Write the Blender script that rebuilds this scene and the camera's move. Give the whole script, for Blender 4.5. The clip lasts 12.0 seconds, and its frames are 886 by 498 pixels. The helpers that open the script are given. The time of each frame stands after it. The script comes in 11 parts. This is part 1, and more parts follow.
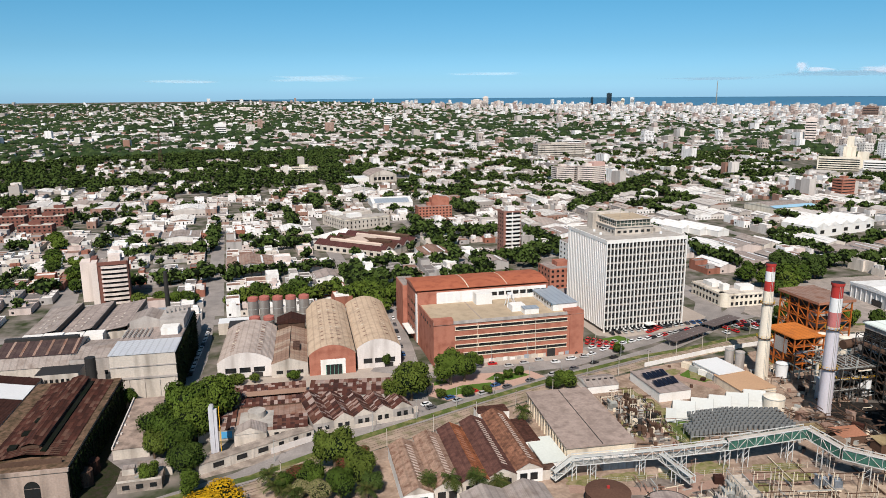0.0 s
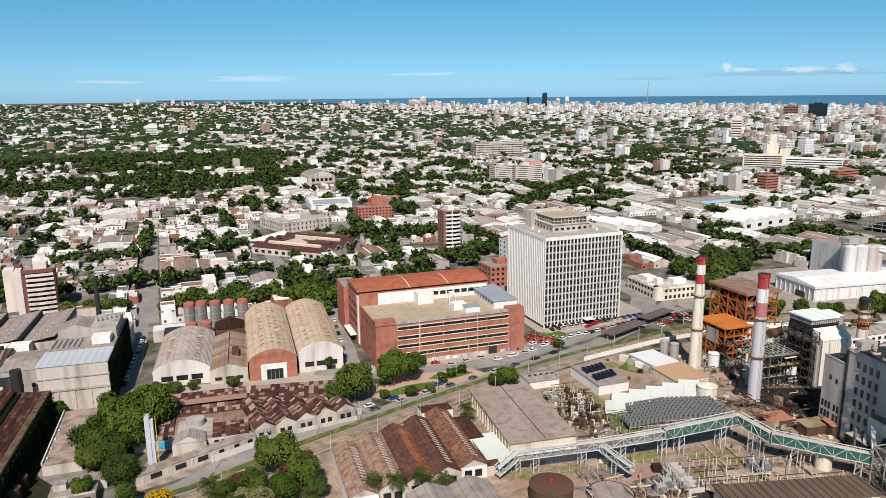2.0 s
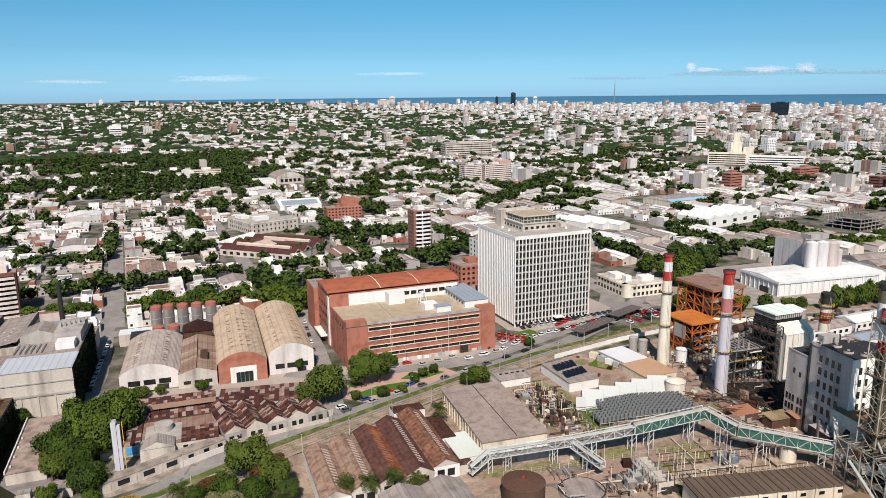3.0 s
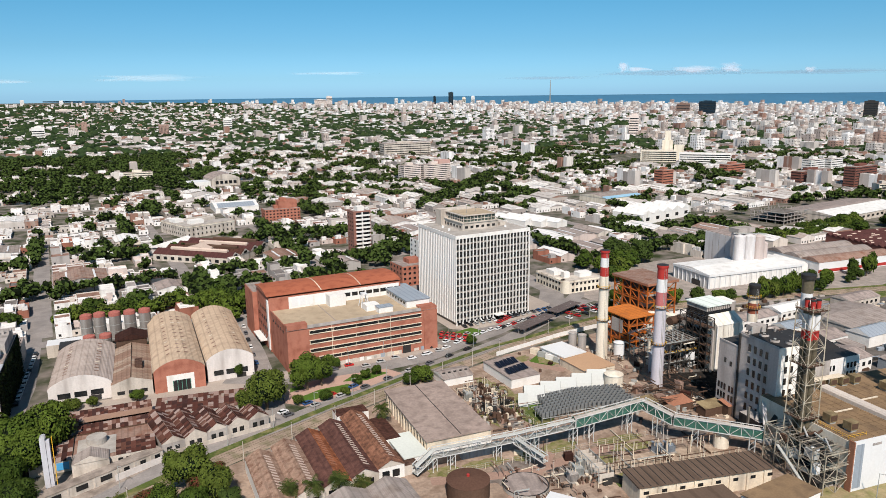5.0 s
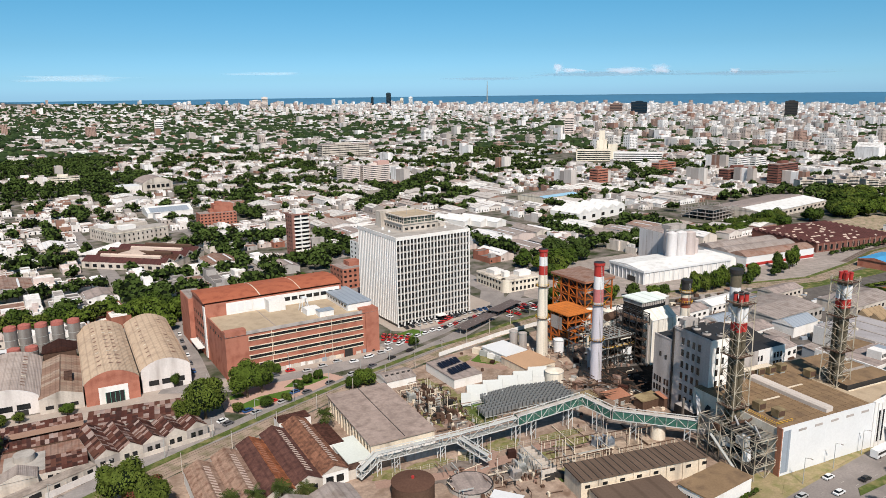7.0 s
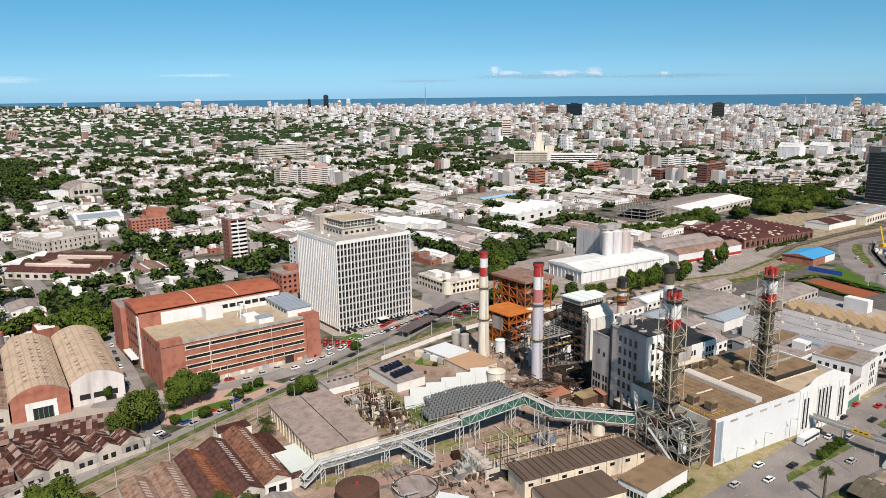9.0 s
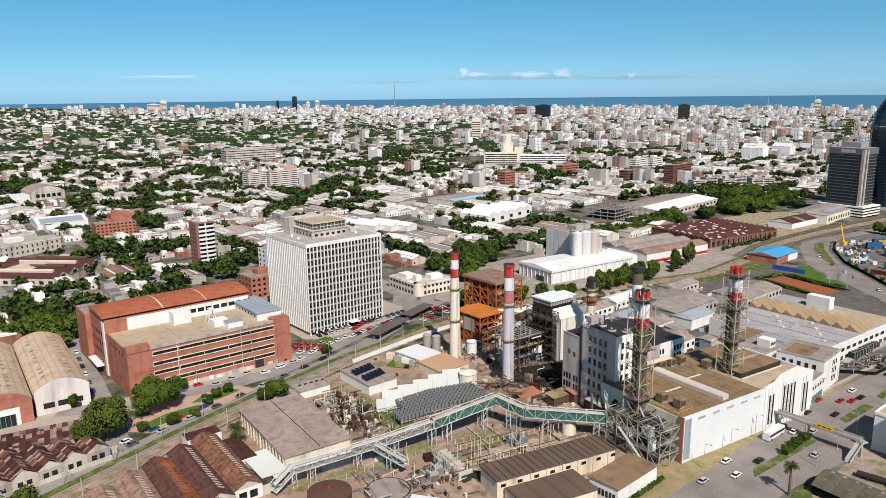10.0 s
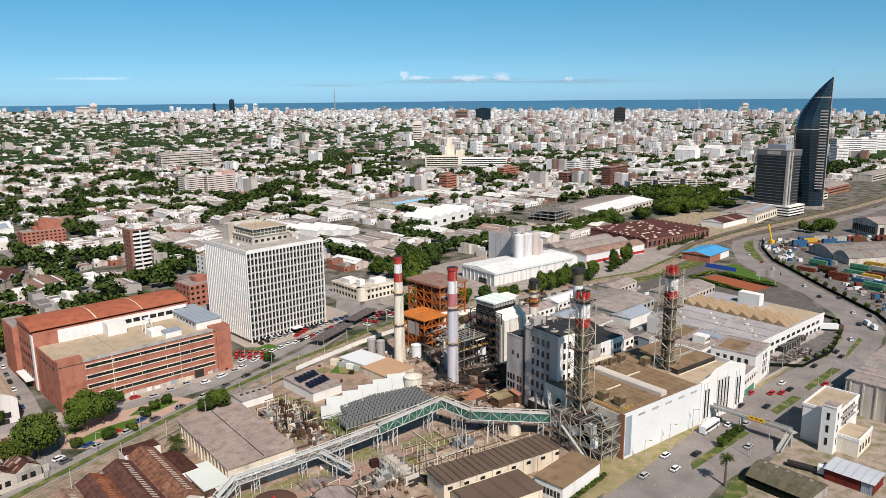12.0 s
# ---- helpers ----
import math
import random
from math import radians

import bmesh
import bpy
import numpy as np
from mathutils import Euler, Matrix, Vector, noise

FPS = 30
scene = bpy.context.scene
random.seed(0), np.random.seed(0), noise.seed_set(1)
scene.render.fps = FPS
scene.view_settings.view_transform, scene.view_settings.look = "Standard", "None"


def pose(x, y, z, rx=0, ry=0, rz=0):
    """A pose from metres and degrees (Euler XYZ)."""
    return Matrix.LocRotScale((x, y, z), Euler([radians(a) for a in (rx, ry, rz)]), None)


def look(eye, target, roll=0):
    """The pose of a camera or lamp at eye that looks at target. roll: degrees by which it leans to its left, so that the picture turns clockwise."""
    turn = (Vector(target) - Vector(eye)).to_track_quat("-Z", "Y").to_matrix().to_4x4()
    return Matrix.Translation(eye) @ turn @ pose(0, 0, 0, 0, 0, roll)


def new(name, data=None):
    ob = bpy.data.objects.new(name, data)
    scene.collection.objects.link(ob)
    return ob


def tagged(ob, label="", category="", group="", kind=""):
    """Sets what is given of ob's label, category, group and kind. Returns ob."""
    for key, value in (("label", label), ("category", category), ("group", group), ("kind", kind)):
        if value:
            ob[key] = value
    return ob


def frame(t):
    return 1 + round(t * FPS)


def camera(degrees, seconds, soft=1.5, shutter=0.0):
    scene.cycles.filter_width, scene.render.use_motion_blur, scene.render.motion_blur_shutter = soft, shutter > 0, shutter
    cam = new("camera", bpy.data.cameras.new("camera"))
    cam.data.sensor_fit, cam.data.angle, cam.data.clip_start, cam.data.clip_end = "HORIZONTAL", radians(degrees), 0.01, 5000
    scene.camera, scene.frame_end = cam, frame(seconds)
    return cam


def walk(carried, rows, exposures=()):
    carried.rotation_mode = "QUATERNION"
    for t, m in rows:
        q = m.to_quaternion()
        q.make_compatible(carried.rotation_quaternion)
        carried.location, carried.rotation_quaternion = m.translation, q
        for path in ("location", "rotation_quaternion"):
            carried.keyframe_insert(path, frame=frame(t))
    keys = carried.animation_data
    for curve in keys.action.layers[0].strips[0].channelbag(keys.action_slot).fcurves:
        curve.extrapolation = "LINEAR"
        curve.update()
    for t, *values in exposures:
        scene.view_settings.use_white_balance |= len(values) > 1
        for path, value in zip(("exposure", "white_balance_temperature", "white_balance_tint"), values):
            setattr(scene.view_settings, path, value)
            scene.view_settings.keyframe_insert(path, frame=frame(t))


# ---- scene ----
cam = camera(63.61, 12.0, soft=0.8)
PATH = [
    (0.0, pose(-0.16, 0.46, 119.66, 77.759, 0.375, -0.570)),
    (1.0, pose(-0.19, 0.35, 119.57, 77.767, 0.417, -3.021)),
    (2.0, pose(-0.18, 0.25, 119.55, 77.738, 0.471, -5.460)),
    (3.0, pose(-0.16, 0.18, 119.59, 77.692, 0.529, -7.895)),
    (4.0, pose(-0.11, 0.11, 119.69, 77.646, 0.584, -10.330)),
    (5.0, pose(-0.05, 0.05, 119.82, 77.611, 0.629, -12.767)),
    (6.0, pose(0.00, 0.00, 120.00, 77.596, 0.661, -15.206)),
    (7.0, pose(0.05, -0.05, 120.20, 77.607, 0.676, -17.644)),
    (8.0, pose(0.08, -0.09, 120.42, 77.646, 0.674, -20.075)),
    (9.0, pose(0.08, -0.14, 120.65, 77.710, 0.655, -22.493)),
    (10.0, pose(0.06, -0.18, 120.89, 77.794, 0.620, -24.887)),
    (11.0, pose(-0.01, -0.24, 121.11, 77.891, 0.573, -27.244)),
    (12.0, pose(-0.12, -0.30, 121.32, 77.987, 0.519, -29.550)),
]
walk(cam, PATH)

# ---- daylight ----
SUN_TURN = radians(81.5)          # the way shadows fall on the ground, from +x
SUN_UP = radians(47)
world = bpy.data.worlds.new("sky")
scene.world = world
world.use_nodes = True
wn = world.node_tree.nodes
sky = wn.new("ShaderNodeTexSky")
sky.sky_type, sky.sun_disc = "NISHITA", False
sky.sun_elevation = SUN_UP
sky.sun_rotation = radians(90) - (SUN_TURN + math.pi)
sky.altitude, sky.air_density, sky.dust_density, sky.ozone_density = 1500, 0.5, 2.0, 0.0
wn["Background"].inputs["Strength"].default_value = 0.116 / 0.6
balance = wn.new("ShaderNodeMix")      # the camera's cool balance of the sky, paler and bluer in the haze near the horizon
balance.data_type, balance.blend_type = "RGBA", "MULTIPLY"
balance.inputs["Factor"].default_value = 1
way_up, split = wn.new("ShaderNodeTexCoord"), wn.new("ShaderNodeSeparateXYZ")
haze = wn.new("ShaderNodeValToRGB")
for p, c in ((0.0, (0.435, 0.67, 0.83, 1)), (0.02, (0.38, 0.585, 0.665, 1)), (0.06, (0.325, 0.565, 0.60, 1)), (0.14, (0.275, 0.66, 0.68, 1)), (0.4, (0.32, 0.59, 0.65, 1))):
    e = haze.color_ramp.elements.new(p)
    e.color = c
haze.color_ramp.elements.remove(haze.color_ramp.elements[-1])
haze.color_ramp.elements.remove(haze.color_ramp.elements[0])
world.node_tree.links.new(way_up.outputs["Generated"], split.inputs[0])
world.node_tree.links.new(split.outputs["Z"], haze.inputs[0])
world.node_tree.links.new(haze.outputs[0], balance.inputs["B"])
world.node_tree.links.new(sky.outputs[0], balance.inputs["A"])
world.node_tree.links.new(balance.outputs["Result"], wn["Background"].inputs["Color"])
sun_data = bpy.data.lights.new("sun", "SUN")
sun_data.energy, sun_data.angle, sun_data.color = 5.95, radians(0.5), (1.0, 0.895, 0.80)
sun = new("sun", sun_data)
sun.matrix_world = look((-300 * math.cos(SUN_TURN), -300 * math.sin(SUN_TURN), 300 * math.tan(SUN_UP)), (0, 0, 0))
scene.view_settings.exposure = 0.0


# ---- materials ----
def mat(name, tints, rough=0.85, metal=0.0, big=0.08, fine=1.5, vary=0.25, stain=None, stain_at=0.55, bump=0.15, island=False,
        ribs=0.0, ribs_axis="X", streak=False):
    """A weathered surface: tints spread over pieces at random, stains at a large scale, grain at a small one."""
    m = bpy.data.materials.new(name)
    m.use_nodes = True
    n, l = m.node_tree.nodes, m.node_tree.links
    b = n["Principled BSDF"]
    b.inputs["Roughness"].default_value, b.inputs["Metallic"].default_value = rough, metal
    b.inputs["Specular IOR Level"].default_value = 0.06 if rough > 0.65 else 0.25
    co = n.new("ShaderNodeTexCoord")
    rnd = n.new("ShaderNodeNewGeometry").outputs["Random Per Island"] if island else n.new("ShaderNodeObjectInfo").outputs["Random"]
    if island == "both":
        both = n.new("ShaderNodeMath")
        l.new(rnd, both.inputs[0])
        l.new(n.new("ShaderNodeObjectInfo").outputs["Random"], both.inputs[1])
        wrap = n.new("ShaderNodeMath")
        wrap.operation = "FRACT"
        l.new(both.outputs[0], wrap.inputs[0])
        rnd = wrap.outputs[0]
    if len(tints) > 1:
        ramp = n.new("ShaderNodeValToRGB")
        ramp.color_ramp.interpolation = "CONSTANT"
        while len(ramp.color_ramp.elements) < len(tints):
            ramp.color_ramp.elements.new(0.5)
        for i, (e, c) in enumerate(zip(ramp.color_ramp.elements, tints)):
            e.position, e.color = i / len(tints), (*c, 1)
        l.new(rnd, ramp.inputs[0])
        col = ramp.outputs[0]
    else:
        rgb = n.new("ShaderNodeRGB")
        rgb.outputs[0].default_value = (*tints[0], 1)
        col = rgb.outputs[0]

    def noise_at(scale, detail, stretch=False):
        t = n.new("ShaderNodeTexNoise")
        t.inputs["Scale"].default_value, t.inputs["Detail"].default_value = scale, detail
        src = co.outputs["Object"]
        if stretch:
            mp = n.new("ShaderNodeMapping")
            mp.inputs["Scale"].default_value = (1, 1, 0.15)
            l.new(src, mp.inputs[0])
            src = mp.outputs[0]
        l.new(src, t.inputs["Vector"])
        return t.outputs["Fac"]

    fine_n, big_n = noise_at(fine, 5), noise_at(big, 4, streak)
    # brightness by grain and by patches
    add = n.new("ShaderNodeMath")
    add.operation = "ADD"
    l.new(fine_n, add.inputs[0])
    l.new(big_n, add.inputs[1])
    rng = n.new("ShaderNodeMapRange")
    rng.inputs["From Min"].default_value, rng.inputs["From Max"].default_value = 0.6, 1.4
    rng.inputs["To Min"].default_value, rng.inputs["To Max"].default_value = 1 - vary, 1 + vary
    l.new(add.outputs[0], rng.inputs["Value"])
    mul = n.new("ShaderNodeMix")
    mul.data_type, mul.blend_type = "RGBA", "MULTIPLY"
    mul.inputs["Factor"].default_value = 1
    l.new(col, mul.inputs["A"])
    l.new(rng.outputs[0], mul.inputs["B"])
    out = mul.outputs["Result"]
    if stain:
        st = n.new("ShaderNodeMapRange")
        st.inputs["From Min"].default_value, st.inputs["From Max"].default_value = stain_at - 0.13, stain_at + 0.16
        l.new(noise_at(big * 3.1, 6, streak), st.inputs["Value"])
        mx = n.new("ShaderNodeMix")
        mx.data_type = "RGBA"
        l.new(st.outputs[0], mx.inputs["Factor"])
        l.new(out, mx.inputs["A"])
        mx.inputs["B"].default_value = (*stain, 1)
        out = mx.outputs["Result"]
    l.new(out, b.inputs["Base Color"])
    bp = n.new("ShaderNodeBump")
    bp.inputs["Strength"].default_value, bp.inputs["Distance"].default_value = bump, 0.3
    h = fine_n
    if ribs:
        # joints between the sheets
        jw = n.new("ShaderNodeTexWave")
        jw.bands_direction = ribs_axis
        jw.inputs["Scale"].default_value, jw.inputs["Distortion"].default_value = 0.314 / (ribs * 5.3), 0.4
        l.new(co.outputs["Object"], jw.inputs["Vector"])
        jr = n.new("ShaderNodeMapRange")
        jr.inputs["From Min"].default_value, jr.inputs["From Max"].default_value = 0.02, 0.2
        jr.inputs["To Min"].default_value, jr.inputs["To Max"].default_value = 0.82, 1.0
        l.new(jw.outputs["Fac"], jr.inputs["Value"])
        jm = n.new("ShaderNodeMix")
        jm.data_type, jm.blend_type = "RGBA", "MULTIPLY"
        jm.inputs["Factor"].default_value = 1
        l.new(out, jm.inputs["A"])
        l.new(jr.outputs[0], jm.inputs["B"])
        l.new(jm.outputs["Result"], b.inputs["Base Color"])
        wv = n.new("ShaderNodeTexWave")
        wv.bands_direction = ribs_axis
        wv.inputs["Scale"].default_value = 0.314 / ribs
        l.new(co.outputs["Object"], wv.inputs["Vector"])
        h = wv.outputs["Fac"]
        bp.inputs["Distance"].default_value, bp.inputs["Strength"].default_value = 0.08, 0.8
    l.new(h, bp.inputs["Height"])
    l.new(bp.outputs[0], b.inputs["Normal"])
    return m


def glass(name, col, rough=0.12):
    m = bpy.data.materials.new(name)
    m.use_nodes = True
    b = m.node_tree.nodes["Principled BSDF"]
    b.inputs["Base Color"].default_value = (*col, 1)
    b.inputs["Roughness"].default_value, b.inputs["Specular IOR Level"].default_value = rough, 0.6
    return m


WHITE = mat("white_paint", [(0.68, 0.668, 0.65)], vary=0.14, stain=(0.55, 0.52, 0.47), stain_at=0.68, streak=True)
BRIGHT = mat("bright_white_metal", [(0.63, 0.64, 0.65)], rough=0.5, vary=0.08)
CREAM = mat("cream_render", [(0.62, 0.54, 0.43)], vary=0.18, stain=(0.3, 0.26, 0.22), stain_at=0.62, streak=True)
PALE = mat("pale_render", [(0.5, 0.45, 0.4)], vary=0.2, stain=(0.25, 0.22, 0.19), stain_at=0.6, streak=True)
GREYWALL = mat("grey_render", [(0.36, 0.33, 0.31)], vary=0.2, stain=(0.2, 0.18, 0.17), stain_at=0.6, streak=True)
# near-black; on the two factory flanks it has their shade painted in
DARKWALL = mat("near_black_wall", [(0.01, 0.0105, 0.009)], vary=0.4, stain=(0.006, 0.01, 0.005), stain_at=0.5)
CONC = mat("concrete", [(0.36, 0.335, 0.31)], vary=0.2, stain=(0.27, 0.25, 0.23), stain_at=0.58)
CONCROOF = mat("worn_concrete_roof", [(0.30, 0.25, 0.23)], vary=0.26, fine=0.9, stain=(0.19, 0.16, 0.15), stain_at=0.6, big=0.12, ribs=0.9)
TANROOF = mat("tan_gravel_roof", [(0.40, 0.32, 0.23)], vary=0.14, stain=(0.30, 0.24, 0.17), stain_at=0.6)
BROWNROOF = mat("brown_felt_roof", [(0.22, 0.15, 0.09)], vary=0.2, stain=(0.13, 0.09, 0.06), stain_at=0.6)
BRICK = mat("red_brick", [(0.36, 0.15, 0.105)], vary=0.18, fine=3, stain=(0.23, 0.08, 0.055), stain_at=0.6)
DEEPBRICK = mat("brown_brick", [(0.17, 0.075, 0.06)], vary=0.15)
REDROOF = mat("red_tiled_roof", [(0.34, 0.11, 0.062)], vary=0.15, stain=(0.22, 0.065, 0.04), stain_at=0.62)
RUST = mat("rusted_corrugated_iron", [(0.065, 0.027, 0.021), (0.08, 0.037, 0.028), (0.045, 0.021, 0.017), (0.11, 0.066, 0.05), (0.06, 0.028, 0.021)], vary=0.35, fine=0.8, big=0.25,
           stain=(0.035, 0.018, 0.015), stain_at=0.57, ribs=0.4)
RUSTPALE = mat("faded_rusty_iron", [(0.27, 0.18, 0.145), (0.29, 0.21, 0.175), (0.23, 0.15, 0.118)], vary=0.25, fine=0.8, stain=(0.2, 0.09, 0.06), stain_at=0.6, ribs=0.4)
ASBESTOS = mat("weathered_fibre_cement", [(0.49, 0.375, 0.275)], vary=0.13, stain=(0.32, 0.24, 0.18), stain_at=0.62, ribs=0.5)
GREYASB = mat("grey_fibre_cement", [(0.30, 0.26, 0.24)], vary=0.2, stain=(0.2, 0.16, 0.14), stain_at=0.58, ribs=0.5)
STREET = mat("worn_street_asphalt", [(0.26, 0.237, 0.226)], vary=0.25, stain=(0.19, 0.175, 0.168), stain_at=0.56, big=0.05)
PAVING = mat("paving", [(0.36, 0.31, 0.27)], vary=0.18, stain=(0.32, 0.27, 0.24), stain_at=0.58)
DIRT = mat("dusty_yard", [(0.31, 0.235, 0.185)], vary=0.4, fine=0.9, stain=(0.17, 0.115, 0.085), stain_at=0.56, big=0.07)
GRASS = mat("grass", [(0.075, 0.1, 0.028)], vary=0.35, stain=(0.25, 0.21, 0.1), stain_at=0.6)
LAWN = mat("lawn", [(0.07, 0.125, 0.022)], vary=0.25)
BALLAST = mat("track_ballast", [(0.33, 0.255, 0.2)], vary=0.25, stain=(0.14, 0.14, 0.07), stain_at=0.58)
STEEL = mat("grey_steel", [(0.33, 0.34, 0.33)], rough=0.5, vary=0.2, stain=(0.22, 0.16, 0.12), stain_at=0.66)
DARKSTEEL = mat("dark_steel", [(0.03, 0.028, 0.027)], rough=0.6, vary=0.3)
RUSTSTEEL = mat("rust_brown_steel", [(0.09, 0.055, 0.04)], rough=0.75, vary=0.3)
ORANGE = mat("orange_steel", [(0.42, 0.115, 0.02)], rough=0.5, vary=0.2, stain=(0.3, 0.08, 0.03), stain_at=0.6)
GREEN = mat("green_cladding", [(0.08, 0.22, 0.17)], rough=0.6, vary=0.15)
RED = mat("red_paint", [(0.36, 0.035, 0.03)], rough=0.5, vary=0.15)
YELLOW = mat("yellow_paint", [(0.7, 0.4, 0.03)], rough=0.5, vary=0.1)
BLUE = mat("blue_metal", [(0.07, 0.30, 0.55)], rough=0.45, vary=0.1)
PALEMETAL = mat("pale_zinc_sheet", [(0.46, 0.48, 0.52)], rough=0.55, vary=0.1, ribs=0.5)
BLUEGREY = mat("blue_grey_metal", [(0.27, 0.31, 0.36)], rough=0.6, vary=0.12, ribs=0.5)
SILVER = mat("silver_tank", [(0.5, 0.5, 0.5)], rough=0.4, metal=0.3, vary=0.15, stain=(0.3, 0.27, 0.24), stain_at=0.65)
CLAY = mat("clay_court", [(0.27, 0.088, 0.045)], vary=0.12)
WINDOW = glass("dark_window", (0.012, 0.014, 0.016), 0.22)
BLUEGLASS = glass("blue_curtain_glass", (0.008, 0.02, 0.034), 0.08)
LEAF = mat("foliage", [(0.058, 0.09, 0.014), (0.044, 0.072, 0.012), (0.074, 0.108, 0.017), (0.04, 0.064, 0.012), (0.078, 0.104, 0.019)], vary=0.4, fine=0.7, big=0.15, rough=0.7)
# Crown hearts: the shade between the leaves is put into this near-black green.
LEAFSHADE = mat("shaded_inner_foliage", [(0.006, 0.010, 0.004)], vary=0.4)
LEAFFAR = mat("distant_foliage", [(0.027, 0.046, 0.017), (0.019, 0.034, 0.014), (0.036, 0.056, 0.020), (0.023, 0.040, 0.017)], vary=0.4, fine=0.3, big=0.02, island=True)
PALMLEAF = mat("palm_fronds", [(0.045, 0.06, 0.015), (0.034, 0.05, 0.012), (0.062, 0.066, 0.02)], vary=0.35, fine=0.7)
YELLOWLEAF = mat("yellow_blossom", [(0.42, 0.25, 0.01)], vary=0.35)
BARK = mat("bark", [(0.12, 0.09, 0.065)], vary=0.3)
HOUSEWALL = mat("house_render", [(0.66, 0.635, 0.625), (0.48, 0.44, 0.415), (0.74, 0.73, 0.725), (0.3, 0.27, 0.255), (0.6, 0.56, 0.53), (0.26, 0.15, 0.115), (0.72, 0.705, 0.7), (0.4, 0.36, 0.335)],
                vary=0.15, stain=(0.35, 0.32, 0.29), stain_at=0.64, streak=True, island=True)
HOUSEROOF = mat("house_roof", [(0.30, 0.28, 0.275), (0.72, 0.705, 0.7), (0.24, 0.21, 0.205), (0.74, 0.73, 0.725), (0.14, 0.125, 0.12), (0.38, 0.345, 0.33), (0.20, 0.105, 0.08), (0.56, 0.535, 0.52), (0.11, 0.1, 0.1), (0.34, 0.305, 0.29)],
                vary=0.22, stain=(0.22, 0.2, 0.19), stain_at=0.6, island=True)
BLOCKWALL = mat("apartment_render", [(0.6, 0.575, 0.55), (0.47, 0.41, 0.37), (0.7, 0.69, 0.69), (0.34, 0.23, 0.19), (0.52, 0.485, 0.46), (0.71, 0.695, 0.69), (0.42, 0.36, 0.33)],
                vary=0.1, island=True)


# ---- mesh helpers ----
class Bag:
    """Collects plain polygons, each with a material number, for one mesh."""

    def __init__(self):
        self.v, self.f, self.m = [], [], []

    def poly(self, pts, m=0):
        i = len(self.v)
        self.v.extend(pts)
        self.f.append(tuple(range(i, i + len(pts))))
        self.m.append(m)

    def mesh(self, verts, faces, m=0):
        i = len(self.v)
        self.v.extend(verts)
        for fc in faces:
            self.f.append(tuple(i + k for k in fc))
            self.m.append(m)

    def box(self, x0, x1, y0, y1, z0, z1, m=0, top=None, tr=None, floor=False):
        vs = [(x0, y0, z0), (x1, y0, z0), (x1, y1, z0), (x0, y1, z0), (x0, y0, z1), (x1, y0, z1), (x1, y1, z1), (x0, y1, z1)]
        if tr:
            vs = [tuple(tr(p)) for p in vs]
        fs = [(0, 1, 5, 4), (1, 2, 6, 5), (2, 3, 7, 6), (3, 0, 4, 7)]
        self.mesh(vs, fs, m)
        i = len(self.v) - 8
        self.f.append((i + 4, i + 5, i + 6, i + 7))
        self.m.append(m if top is None else top)
        if floor:
            self.f.append((i + 3, i + 2, i + 1, i))
            self.m.append(m)
        return self

    def beam(self, a, b, w, m=0, h=None):
        """A bar of square section from a to b."""
        a, b = Vector(a), Vector(b)
        d = (b - a)
        q = d.to_track_quat("Z", "Y").to_matrix() if d.length > 1e-6 else Matrix.Identity(3)
        s, u = q.col[0] * w / 2, q.col[1] * (h or w) / 2
        vs = [tuple(p + i * s + j * u) for p in (a, b) for i, j in ((-1, -1), (1, -1), (1, 1), (-1, 1))]
        self.mesh(vs, [(0, 1, 5, 4), (1, 2, 6, 5), (2, 3, 7, 6), (3, 0, 4, 7), (4, 5, 6, 7), (3, 2, 1, 0)], m)
        return self

    def cyl(self, x, y, z0, z1, r0, r1=None, n=16, m=0, cap=None):
        r1 = r0 if r1 is None else r1
        vs, fs = [], []
        for z, r in ((z0, r0), (z1, r1)):
            vs += [(x + r * math.cos(2 * math.pi * k / n), y + r * math.sin(2 * math.pi * k / n), z) for k in range(n)]
        fs = [(k, (k + 1) % n, n + (k + 1) % n, n + k) for k in range(n)]
        self.mesh(vs, fs, m)
        i = len(self.v) - 2 * n
        self.f.append(tuple(i + n + k for k in range(n)))
        self.m.append(m if cap is None else cap)
        return self

    def prism(self, prof, y0, y1, m=0, ends=None, axis="y"):
        """A profile of (across, up) points pushed from y0 to y1; the profile runs over the roof from eave to eave."""
        n = len(prof)
        put = (lambda a, y, z: (a, y, z)) if axis == "y" else (lambda a, y, z: (y, a, z))
        vs = [put(a, y0, z) for a, z in prof] + [put(a, y1, z) for a, z in prof]
        self.mesh(vs, [(k, k + 1, n + k + 1, n + k) for k in range(n - 1)], m)
        if ends is not None:
            i = len(self.v) - 2 * n
            self.f += [tuple(i + k for k in range(n)), tuple(i + n + k for k in reversed(range(n)))]
            self.m += [ends, ends]
        return self

    def make(self, name, mats):
        me = bpy.data.meshes.new(name)
        me.from_pydata(self.v, [], self.f)
        for mt in (mats if isinstance(mats, (list, tuple)) else [mats]):
            me.materials.append(mt)
        me.polygons.foreach_set("material_index", self.m)
        me.update()
        return me


def part(name, bag, mats, parent, label=""):
    """One mesh object under a thing or under a part."""
    ob = new(name, bag.make(name, mats) if isinstance(bag, Bag) else bag)
    ob.parent = parent
    if label:
        tagged(ob, label)
    return ob


def thing(name, label, category, m, group="", kind=""):
    """An Empty at the base of a thing, to hold its parts."""
    ob = new(name)
    ob.empty_display_size = 0.5
    ob.matrix_world = m
    return tagged(ob, label, category, group, kind)


